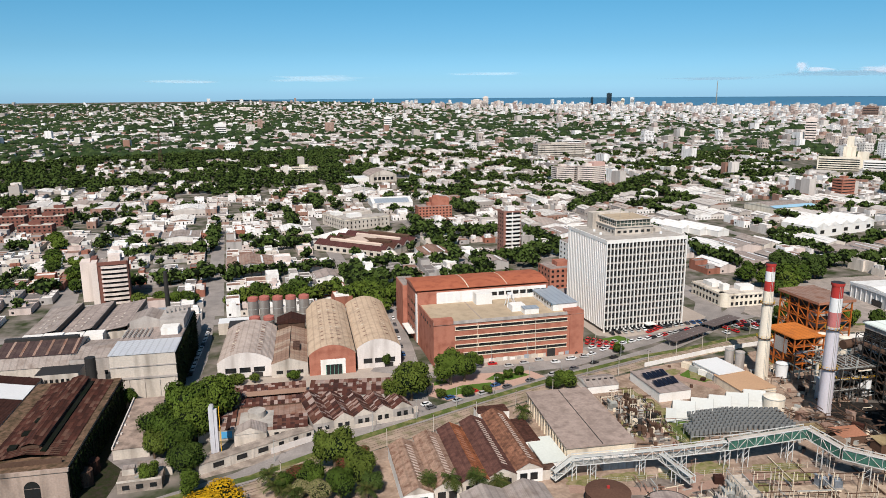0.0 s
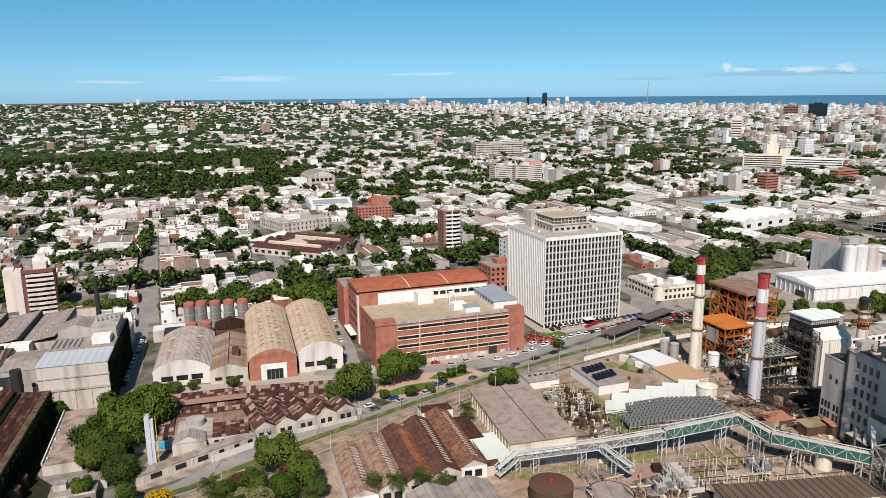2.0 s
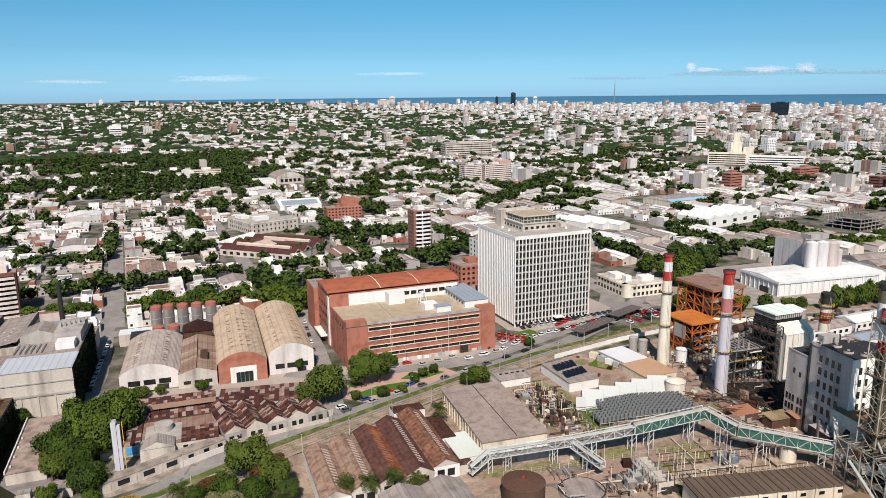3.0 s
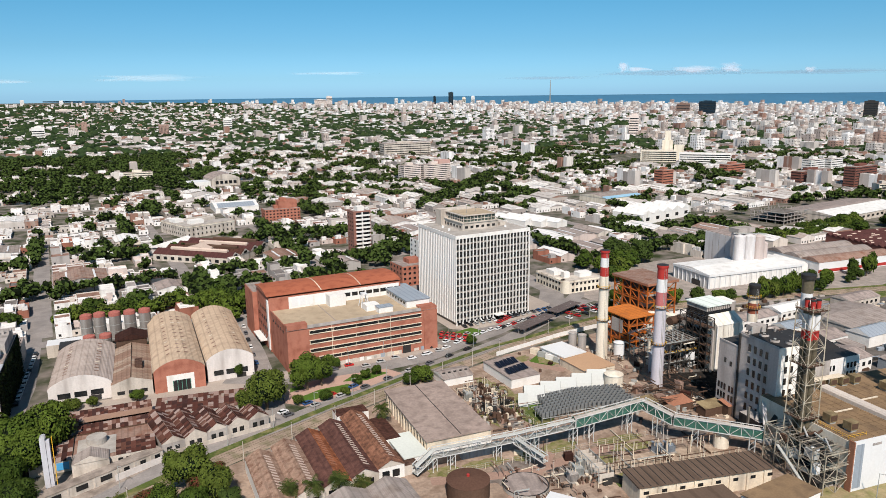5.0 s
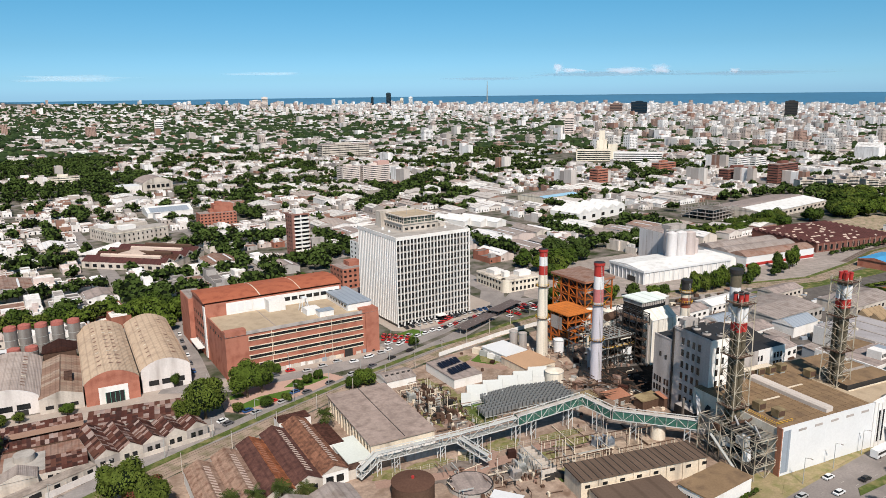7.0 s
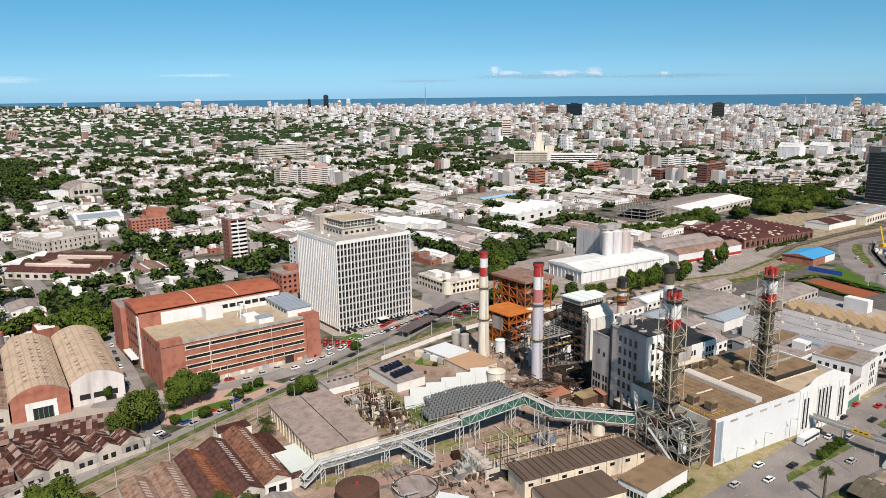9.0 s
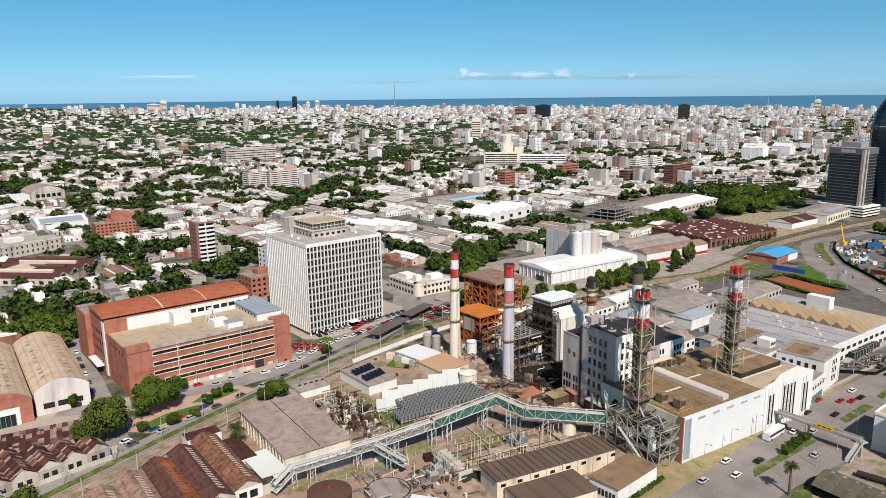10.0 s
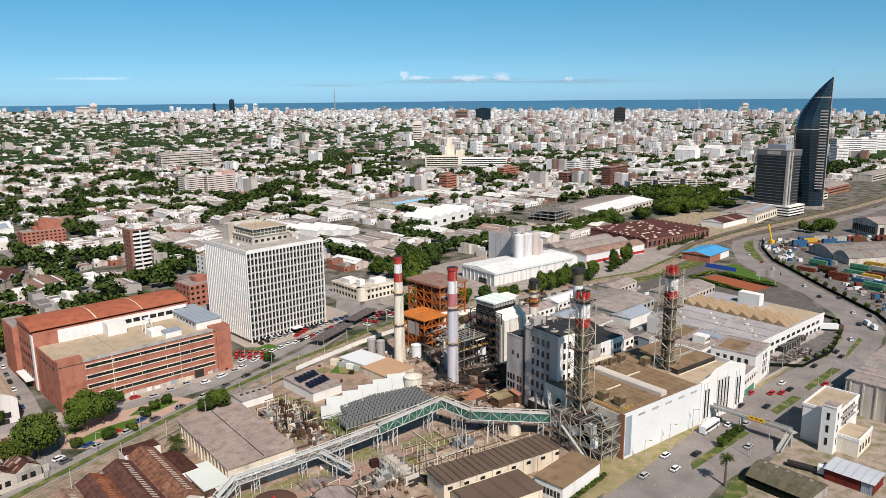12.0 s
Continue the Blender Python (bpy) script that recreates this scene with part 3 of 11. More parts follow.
for k in range(3000):
    az = rc.triangular(-32, 63, 40)
    c = coast(az)
    r = rc.triangular(2300, c - 60, c - 300)
    if az < -4:
        r = rc.uniform(2300, 4700)
        if rc.random() < 0.4:
            continue
    x, y = r * math.sin(radians(az)), r * math.cos(radians(az))
    u, v = uv(x, y)
    tall = rc.triangular(10, 44, 20) if az > 2 else rc.triangular(8, 38, 12)
    if r < c - 700:
        tall *= 0.5
    w, d = rc.uniform(9, 20), rc.uniform(10, 16)
    z = lie(x, y)
    hf.box(u, u + w, v, v + d, z - 3, z + tall, 0, 1, lambda p: turn(*p))
    for fl in range(2, int(tall / 3), 2):
        hf.box(u + 1, u + w - 1, v - 0.08, v + 0.1, z + fl * 3, z + fl * 3 + 1.3, 2, None, lambda p: turn(*p))
one("apartment_blocks", hb, [BLOCKWALL, HOUSEROOF, WINDOW], "mid-rise apartment blocks rising among the houses", "buildings", kind="stuff")
one("far_skyline", hf, [FACADE, HOUSEROOF, WINDOW], "pale high-rise blocks along the distant shore", "buildings", kind="stuff")

# trees of the town: leafy near, lumps far
tk = []
rt = random.Random(3)
for k in range(5):
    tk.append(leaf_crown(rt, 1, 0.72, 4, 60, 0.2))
ico = bmesh.new()
bmesh.ops.create_icosphere(ico, subdivisions=1, radius=1)
ICO_V, ICO_F = [v.co.copy() for v in ico.verts], [[v.index for v in f.verts] for f in ico.faces]
ico.free()
tb, tf = Bag(), Bag()
for r, x, y, s, park in spots:
    z = lie(x, y)
    s *= 0.62
    if r < 1500:
        src = rt.choice(tk)
        a = rt.uniform(0, 6.28)
        c, q = math.cos(a) * s, math.sin(a) * s
        hz = rt.uniform(0.8, 1.2) * s
        top = z + 2.2 + s * 0.55
        i = len(tb.v)
        tb.v.extend([(x + p[0] * c - p[1] * q, y + p[0] * q + p[1] * c, top + p[2] * hz) for p in src.v])
        tb.f.extend([tuple(i + j for j in f) for f in src.f])
        tb.m.extend(src.m)
        tb.cyl(x, y, z - 0.3, top, 0.18, 0.14, 5, 2)
    else:
        for e in range(2 if park else 1):
            ox, oy = (rt.uniform(-4, 4), rt.uniform(-4, 4)) if e else (0, 0)
            s2 = s * rt.uniform(0.95, 1.5)
            tf.mesh([(x + ox + p.x * s2 * rt.uniform(0.75, 1.2), y + oy + p.y * s2 * rt.uniform(0.75, 1.2), z + 3.5 + p.z * s2 * rt.uniform(0.55, 0.9)) for p in ICO_V], ICO_F)
LEAFTOWN = mat("town_tree_foliage", [(0.047, 0.073, 0.018)], vary=0.45, fine=0.5, big=0.05)
one("town_trees", tb, [LEAFTOWN, LEAFSHADE, BARK], "green street and garden trees among the houses", "trees", kind="stuff")
one("far_trees", tf, LEAFFAR, "distant green tree canopy between the houses", "trees", kind="stuff")

# ---- streets, pavements, rails ----
def ribbon(pts, width, z, offset=0.0):
    """A flat band along a line of (x, y) points."""
    bag = Bag()
    L, R = [], []
    for i, p in enumerate(pts):
        a, b = pts[max(0, i - 1)], pts[min(len(pts) - 1, i + 1)]
        d = Vector((b[0] - a[0], b[1] - a[1])).normalized()
        n = Vector((-d.y, d.x))
        L.append((p[0] + n.x * (offset + width / 2), p[1] + n.y * (offset + width / 2), z))
        R.append((p[0] + n.x * (offset - width / 2), p[1] + n.y * (offset - width / 2), z))
    for i in range(len(pts) - 1):
        bag.poly([R[i], R[i + 1], L[i + 1], L[i]])
    return bag


def slab(name, pts, z, mt, label, category="ground", h=0.12):
    bag = Bag()
    bag.poly([(x, y, z) for x, y in pts])
    n = len(pts)
    for i in range(n):
        (x0, y0), (x1, y1) = pts[i], pts[(i + 1) % n]
        bag.poly([(x0, y0, z - h), (x1, y1, z - h), (x1, y1, z), (x0, y0, z)])
    return one(name, bag, mt, label, category, kind="structure")


LOWROAD = [(-110, 176), (-64, 208), (-36, 236), (-8, 251), (29, 277), (55, 292), (84, 307.5), (105, 321), (127, 340), (150, 362), (168, 385), (185, 420), (200, 450)]
UPROAD = [(-28, 305), (0, 297), (24, 299), (58, 308), (77, 321), (100, 336), (128, 357), (150, 380), (158, 400), (150, 440)]
RAIL = [(-140, 158), (-57, 204), (-25, 230), (16, 258.5), (53, 282.5), (96, 307), (119, 316), (145, 329), (175, 341), (215, 350), (290, 352), (360, 350), (420, 372), (465, 395), (525, 410), (568, 419), (627, 426), (684, 435), (750, 445), (860, 467), (1100, 530)]
slab("yard", [(-70, 150), (-62, 196), (-25, 224), (16, 252), (53, 276), (100, 302), (160, 322), (230, 330), (240, 200), (160, 166), (100, 140)], 0.02, DIRT, "dusty brown yard of the power station", "yard")
one("road_lower", ribbon(LOWROAD, 9, 0.10), STREET, "grey asphalt road beside the railway", "road", kind="structure")
one("road_upper", ribbon(UPROAD, 15, 0.11), STREET, "wide grey asphalt street before the office tower", "road", kind="structure")
slab("forecourt", [(70, 322), (90, 322), (140, 352), (175, 372), (150, 385), (135, 362), (128, 350), (84, 340)], 0.06, STREET, "asphalt car park before the office tower", "car park")
slab("pavement_tower", [(80, 343), (90, 338), (138, 357), (146, 372), (135, 415), (65, 402)], 0.16, PAVING, "pale paving round the office tower", "pavement")
slab("pavement_brick", [(-12, 294), (73, 314), (70, 322), (-6, 304)], 0.17, PAVING, "pale paving along the brick building", "pavement")
one("rail_bed", ribbon(RAIL, 9, 0.06), BALLAST, "brown ballast of the railway", "railway", kind="structure")
one("rail_verge", ribbon(RAIL, 3.2, 0.16, 6.0), GRASS, "overgrown green verge along the railway", "grass", kind="structure")
FIELD = RAIL[12:]
one("rail_yard", ribbon(FIELD, 25, 0.045), mat("pale_rail_ballast", [(0.19, 0.16, 0.14)], vary=0.25, stain=(0.12, 0.1, 0.085), stain_at=0.56), "broad pale ballast field of the railway yard", "railway", kind="structure")
for o in (-11, -9.5, -7, -5.5, 5.5, 7, 9.5, 11):
    one("rail", ribbon(FIELD, 0.4, 0.26, o), RUSTSTEEL, "rusty steel rail on ballast", "rail", kind="structure")
for o in (-2.9, -1.4, 1.4, 2.9):
    one("rail", ribbon(RAIL, 0.14, 0.26, o), RUSTSTEEL, "rusty steel rail on ballast", "rail", kind="structure")
slab("plaza", [(-4, 271), (4, 266), (30, 279), (46, 290), (40, 297), (12, 293), (0, 287), (-5, 280)], 0.17, mat("pink_paving", [(0.42, 0.28, 0.23)], vary=0.15, stain=(0.35, 0.25, 0.2), stain_at=0.6), "pinkish paved square with paths", "square")
slab("lawn_1", [(3, 270), (14, 274), (24, 280), (22, 284), (10, 281), (3, 276)], 0.22, LAWN, "green lawn of the square", "lawn")
slab("lawn_2", [(20, 287), (30, 286), (40, 292), (36, 295), (24, 292)], 0.22, LAWN, "green lawn of the square", "lawn")
slab("lawn_3", [(-2, 281), (4, 284), (3, 287), (-2, 285)], 0.22, LAWN, "green lawn of the square", "lawn")
slab("lawn_4", [(81, 337), (86, 327), (97, 333), (91, 342)], 0.24, LAWN, "small green lawn before the office tower", "lawn")
for i, pts in enumerate([[(-106, 272), (-112, 312), (-120, 345), (-135, 403), (-169, 503)], [(-8, 252), (-12, 290), (-18, 330), (-29, 389), (-45, 450)], [(-190, 300), (-200, 337), (-219, 410), (-251, 489)]]):
    one(f"road_side_{i + 1}", ribbon(pts, 11 if i != 2 else 9, 0.08 + i * 0.01), STREET, "grey asphalt side street", "road", kind="structure")
for bi in range(-4, 5):
    us = 72 + bi * PU
    one(f"road_town_{bi + 5}", ribbon([xy(us, v) for v in (400, 500, 700, 900, 1090)], 10, 0.05), STREET, "grey asphalt town street", "road", kind="structure")
for bj in range(4, 12):
    vs = 25 + bj * PV
    one(f"road_cross_{bj}", ribbon([xy(u, vs) for u in (-400, -200, 0, 100, 260)] if bj < 6 else [xy(u, vs) for u in (-500, -200, 100, 400)], 10, 0.06), STREET, "grey asphalt cross street", "road", kind="structure")
slab("yard_west", [(-126, 210), (-88, 210), (-104, 262), (-122, 262)], 0.05, mat("grey_yard", [(0.22, 0.2, 0.195)], vary=0.2, stain=(0.15, 0.135, 0.13), stain_at=0.55), "bare concrete yard beside the rusty hall", "yard")
slab("lane_west", [(-108, 262), (-40, 276), (-8, 268), (-8, 280), (-22, 306), (-100, 286)], 0.04, PAVING, "pale lane before the vaulted sheds", "lane")
GRIMY = mat("grimy_concrete", [(0.31, 0.262, 0.225)], vary=0.3, stain=(0.17, 0.14, 0.12), stain_at=0.54)
slab("yard_silo", [(-82, 205), (-46, 226), (-52, 236), (-78, 232)], 0.06, GRIMY, "pale concrete yard", "yard")


# ---- office tower ----
GREENGLASS = glass("grey_green_glass", (0.06, 0.08, 0.07), 0.2)


def office_tower():
    W, D, H = 45.9, 43.6, 48.2
    t = thing("office_tower", "white office tower with close vertical fins and dark windows", "office tower", pose(84, 345.8, 0, 0, 0, 15.2))
    part("glazing", Bag().box(0.8, W - 0.8, 0.8, D - 0.8, 0, H - 1.6), WINDOW, t, "dark recessed glazing")
    fh = (H - 4.2) / 12
    for k in range(13):
        z = 3.4 + k * fh - 0.45
        part("floor_band", Bag().box(0.45, W - 0.45, 0.45, D - 0.45, z, z + 0.75), CONC, t)
    part("roof_deck", Bag().box(0.4, W - 0.4, 0.4, D - 0.4, H - 1.7, H - 0.9), mat("pinkish_roof", [(0.42, 0.32, 0.28)], vary=0.15), t, "pinkish roof deck")
    for x0, x1, y0, y1 in ((0, W, 0, 0.5), (0, W, D - 0.5, D), (0, 0.5, 0.5, D - 0.5), (W - 0.5, W, 0.5, D - 0.5)):
        part("parapet", Bag().box(x0, x1, y0, y1, H - 1.8, H), WHITE, t)
    fin = Bag().box(-0.25, 0.25, 0, 0.6, 1.8, H - 1.8, floor=True).make("fin", WHITE)
    part("west_wall", Bag().box(0.3, 0.7, 0.6, D - 0.6, 1.8, H - 1.8), WHITE, t, "plain white flank behind the fins")
    n = 22
    for k in range(n + 1):
        s = k / n
        for x, y, a in ((0.3 + s * (W - 0.6), 0, 0), (0.3 + s * (W - 0.6), D, 180), (0, 0.3 + s * (D - 0.6), -90), (W, 0.3 + s * (D - 0.6), 90)):
            f = part("fin", fin, None, t)
            f.matrix_local = pose(x, y, 0, 0, 0, a)
    for k in range(13):
        c = 0.6 + k * (W - 1.2) / 12
        part("column", Bag().box(c - 0.35, c + 0.35, 0.2, 0.9, 0, 1.8), WHITE, t)
    part("canopy", Bag().box(W * 0.5, W * 0.62, -3.5, 0.2, 3.2, 3.6, floor=True), WHITE, t)
    # rooms on the roof: a plain storey, a glazed storey on top, a plant room behind
    x0, x1, y0, y1 = 11.5, 33.5, 13, 36
    ph = part("penthouse", Bag().box(x0, x1, y0, y1, H - 0.9, H + 3.4), PALE, t, "pale grey rooftop storey")
    for k in range(6):
        part("window", Bag().box(x0 + 1.4 + k * 3.4, x0 + 3.2 + k * 3.4, y0 - 0.06, y0 + 0.1, H + 0.5, H + 1.8), WINDOW, ph)
        part("window", Bag().box(x0 - 0.06, x0 + 0.1, y0 + 1.6 + k * 3.4, y0 + 3.4 + k * 3.4, H + 0.5, H + 1.8), WINDOW, ph)
    part("roof_slab", Bag().box(x0 - 0.5, x1 + 0.5, y0 - 0.5, y1 + 0.5, H + 3.4, H + 3.8, floor=True), PALE, t)
    part("glazed_storey", Bag().box(x0 + 1.2, x1 - 1.2, y0 + 1.2, y1 - 4, H + 3.8, H + 7.0), GREENGLASS, t)
    for k in range(10):
        x = x0 + 1.2 + k * (x1 - x0 - 2.4) / 9
        part("mullion", Bag().box(x - 0.14, x + 0.14, y0 + 0.95, y0 + 1.25, H + 3.8, H + 7.0), PALE, t)
        y = y0 + 1.2 + k * (y1 - y0 - 5.2) / 9
        part("mullion", Bag().box(x0 + 0.95, x0 + 1.25, y - 0.14, y + 0.14, H + 3.8, H + 7.0), PALE, t)
    part("rail_band", Bag().box(x0 + 0.9, x1 - 0.9, y0 + 0.9, y1 - 3.7, H + 5.0, H + 5.3, floor=True), PALE, t)
    part("penthouse_roof", Bag().box(x0 + 0.4, x1 - 0.4, y0 + 0.4, y1 - 3.2, H + 7.0, H + 7.5, floor=True), PALE, t)
    part("upper_deck", Bag().box(x0 + 1.4, x1 - 1.4, y0 + 1.4, y1 - 4.4, H + 7.5, H + 7.6), TANROOF, t, "tan rooftop deck")
    part("plant_room", Bag().box(x0 - 2.5, x1 - 5, y1 - 3, y1 + 3, H - 0.9, H + 8.2), PALE, t, "grey plant room")
    for x, y in ((6, 18), (7, 27), (37, 11), (39, 27)):
        part("roof_vent", Bag().cyl(x, y, H - 0.9, H + 0.6, 0.8, 0.6, 10), BRIGHT, t)
    part("roof_shed", Bag().box(W - 9, W - 5.5, 16, 30, H - 0.9, H + 1.4), PALE, t)
    part("aerial", Bag().beam((18, 20, H + 7.5), (18, 20, H + 12), 0.14), STEEL, t)
    part("aerial", Bag().beam((26, 24, H + 7.5), (26, 24, H + 10), 0.12), STEEL, t)


office_tower()


# ---- long brick building ----
def brick_building():
    t = thing("brick_building", "long red brick building with ribbon windows and a tan flat roof", "building", pose(-2, 301.2, 0, 0, 0, 13.7))
    W, D, H = 71.5, 31, 21.2
    part("wall", Bag().box(0, W, 0, D, 0, H - 1.2), BRICK, t, "red brick walls")
    part("roof_deck", Bag().box(0.4, W - 0.4, 0.4, D, H - 1.2, H - 1.0), TANROOF, t, "tan gravel roof")
    for x in (23, 47):
        part("roof_joint", Bag().box(x - 0.2, x + 0.2, 0.6, D, H - 1.0, H - 0.92), CONCROOF, t)
    part("coping", Bag().box(-0.1, W + 0.1, -0.35, 0.4, H - 1.5, H - 0.2, floor=True), GREYWALL, t, "grey roof edge")
    part("coping", Bag().box(-0.1, 0.4, 0.4, D, H - 1.4, H - 0.1), BRICK, t)
    part("coping", Bag().box(W - 0.4, W + 0.1, 0.4, D, H - 1.4, H - 0.1), BRICK, t)
    part("corner_upstand", Bag().box(-0.1, 9, -0.4, 3.5, H - 1.4, H + 0.9), BRICK, t)
    part("corner_upstand", Bag().box(W - 8, W + 0.15, -0.4, 6, H - 1.4, H + 0.1), BRICK, t)
    for k, z in enumerate((4.4, 8.4, 12.4, 16.9)):
        x0 = 10 if k else 14
        w = part("ribbon_window", Bag().box(x0, W - 8, -0.06, 0.2, z, z + 1.35), WINDOW, t, "long dark ribbon window")
        part("sill", Bag().box(x0 - 0.3, W - 7.7, -0.3, 0, z - 0.35, z, floor=True), CREAM, w)
        part("lintel", Bag().box(x0 - 0.3, W - 7.7, -0.3, 0, z + 1.35, z + 1.65, floor=True), CREAM, w)
        for j in range(5):
            x = x0 + j * (W - 8 - x0) / 5
            part("mullion", Bag().box(x - 0.08, x + 0.08, -0.14, 0, z, z + 1.35), CREAM, w)
    part("brick_bay", Bag().box(W - 6.5, W + 0.35, -0.5, 8, 0, H - 1.6), BRICK, t)
    for x, y0 in ((48, -0.15), (20, -0.15)):
        part("downpipe", Bag().box(x, x + 0.2, y0, 0, 0, H - 1.5), CREAM, t)
    part("gate", Bag().box(54, 58, -0.2, 0.1, 0, 4), DARKSTEEL, t, "dark loading gate")
    part("base_band", Bag().box(0.5, 53.5, -0.05, 0.1, 0, 2.0), PALE, t, "paint-scrawled pale base band")
    rg = random.Random(2)
    for k in range(20):
        x = 2 + k * 3.4
        if not 52 < x < 58:
            part("painted_panel", Bag().box(x, x + rg.uniform(1.5, 2.8), -0.07, 0.05, 0.3, rg.uniform(1.4, 2.2)), rg.choice([WHITE, WHITE, CREAM, PALE, GREYWALL, BLUEGREY]), t)
    for k in range(5):
        part("window", Bag().box(-0.08, 0.1, 6 + k * 4.5, 7.5 + k * 4.5, 17, 18.2), WINDOW, t)
    # taller rear range with the curved red roof
    y1 = D + 26
    part("rear_range", Bag().box(-0.4, W - 5, D, y1, 0, H + 5.2), BRICK, t)
    part("clerestory", Bag().box(9, W - 6, D - 0.25, D + 0.3, H - 1, H + 4.6), WHITE, t, "white clerestory wall")
    for k in range(15):
        x = 10.5 + k * 3.75
        part("window" if k > 6 else "panel", Bag().box(x, x + 2.9, D - 0.36, D - 0.2, H + (1.2 if k > 6 else 0), H + (3 if k > 6 else 4)), WINDOW if k > 6 else BRIGHT, t)
    prof = [(y, H + 5.2 + 2.6 * math.sin(math.pi * (0.12 + 0.76 * (y - D + 0.5) / 27))) for y in [D - 0.5 + 27 * k / 12 for k in range(13)]]
    part("curved_roof", Bag().prism(prof, -1.3, W - 4.6, 0, 1, axis="x"), [REDROOF, BRICK], t, "low curved red roof")
    part("roof_seam", Bag().prism([(y, z + 0.12) for y, z in prof], 24.8, 25.3, axis="x"), CREAM, t)
    part("roof_seam", Bag().prism([(y, z + 0.12) for y, z in prof], 44.8, 45.2, axis="x"), CREAM, t)
    # stair and plant blocks on the roof
    part("stair_block", Bag().box(27, 35, D - 7, D - 0.3, H - 1, H + 4.4), WHITE, t, "white stair block")
    pk = part("plant_block", Bag().box(40, 46.5, 9, 15, H - 1, H + 1.8), WHITE, t)
    part("plant_block", Bag().box(44, 51, 3.5, 8, H - 1, H + 1.6), WHITE, t)
    part("plant_roof", Bag().box(43.8, 51.2, 3.3, 8.2, H + 1.6, H + 1.8), BLUEGREY, t)
    tw = Bag()
    for x, y in ((40, 16), (44, 16), (40, 20), (44, 20)):
        tw.beam((x, y, H - 1), (42 + (x - 42) * 0.4, 18 + (y - 18) * 0.4, H + 5.5), 0.3)
    tw.box(40.8, 43.2, 16.8, 19.2, H + 5, H + 5.6)
    part("water_tower", tw, BRIGHT, t)
    part("east_block", Bag().box(W - 13, W - 1, 5, D + 4, H - 1, H + 2.4), WHITE, t)
    part("east_roof", Bag().box(W - 13.4, W - 0.6, 4.6, D + 4, H + 2.4, H + 2.7, floor=True), BLUEGREY, t, "blue-grey sheet roof")
    for k in range(7):
        part("window", Bag().box(W - 13.06, W - 12.9, 7 + k * 3.4, 8.8 + k * 3.4, H + 0.4, H + 1.5), WINDOW, t)
    # west wing with the pale stair strip
    part("west_wing", Bag().box(-2.6, 5.8, y1, D + 45, 0, H + 2.2), BRICK, t)
    part("wing_roof", Bag().box(-2.2, 5.4, y1 + 0.2, D + 44.6, H + 2.2, H + 2.4), GREYASB, t)
    part("stair_strip", Bag().box(-0.9, -0.2, D + 0.6, D + 3.4, 1, H + 4), WHITE, t, "pale vertical stair strip")
    for k in range(4):
        for j in range(5):
            part("window", Bag().box(-0.52, -0.3, D + 6 + j * 4, D + 8 + j * 4, 4 + k * 4.6, 5.6 + k * 4.6), WINDOW, t)
    part("canopy", Bag().box(-3.6, -0.3, D + 8, D + 24, 3.4, 4.0, floor=True), WHITE, t)


brick_building()


# ---- vaulted sheds and silos ----
def vault(w, l, eave, rise, n=14, over=0.3):
    return [(-over + (w + 2 * over) * k / n, eave + rise * math.sin(math.pi * k / n) ** 0.85) for k in range(n + 1)]


def vaulted_shed(name, x, y, a, w, l, eave, rise, wall, front, roof, label, big_door=False):
    t = thing(name, label, "shed", pose(x, y, 0, 0, 0, a), "vaulted sheds")
    prof = vault(w, l, eave, rise)
    part("wall", Bag().box(0, w, 0.4, l, 0, eave), wall, t)
    g = Bag()
    g.prism([(0, 0)] + [(min(max(p, 0), w), z + 0.5) for p, z in prof] + [(w, 0)], -0.15, 0.5, 0, 0)
    part("gable_front", g, front, t)
    part("roof", Bag().prism(prof, 0.3, l + 0.3), roof, t, "curved corrugated roof")
    for k in range(2, 13):
        for s in (0.27, 0.73) if not big_door else (0.3, 0.5, 0.7):
            yy = l * k / 14
            i = int(s * 14)
            p, q = prof[i], prof[i + 1]
            sk = Bag()
            sk.poly([(p[0], yy, p[1] + 0.12), (p[0], yy + 1.1, p[1] + 0.12), (q[0] + 1.0 * (q[0] - p[0]) * 0, yy + 1.1, q[1] + 0.12), (q[0], yy, q[1] + 0.12)][::-1])
            part("skylight", sk, RUSTPALE if k % 5 else CREAM, t)
    if big_door:
        part("surround", Bag().box(w * 0.24, w * 0.78, -0.35, -0.1, 0, 7), WHITE, t, "white door surround")
        d = part("door", Bag().box(w * 0.36, w * 0.7, -0.45, -0.3, 0, 4.6), WINDOW, t, "glazed workshop door")
        for k in range(5):
            xx = w * (0.36 + 0.085 * k)
            part("bar", Bag().box(xx - 0.1, xx + 0.1, -0.52, -0.44, 0, 4.6), GREEN, d)
    else:
        for k in range(3):
            part("window", Bag().box(w * (0.14 + 0.26 * k), w * (0.14 + 0.26 * k) + w * 0.2, -0.25, -0.1, 2.4, 4.6), WINDOW, t)
        part("door", Bag().box(w * 0.62, w * 0.82, -0.25, -0.1, 0, 2.2), DARKSTEEL, t)
    return t


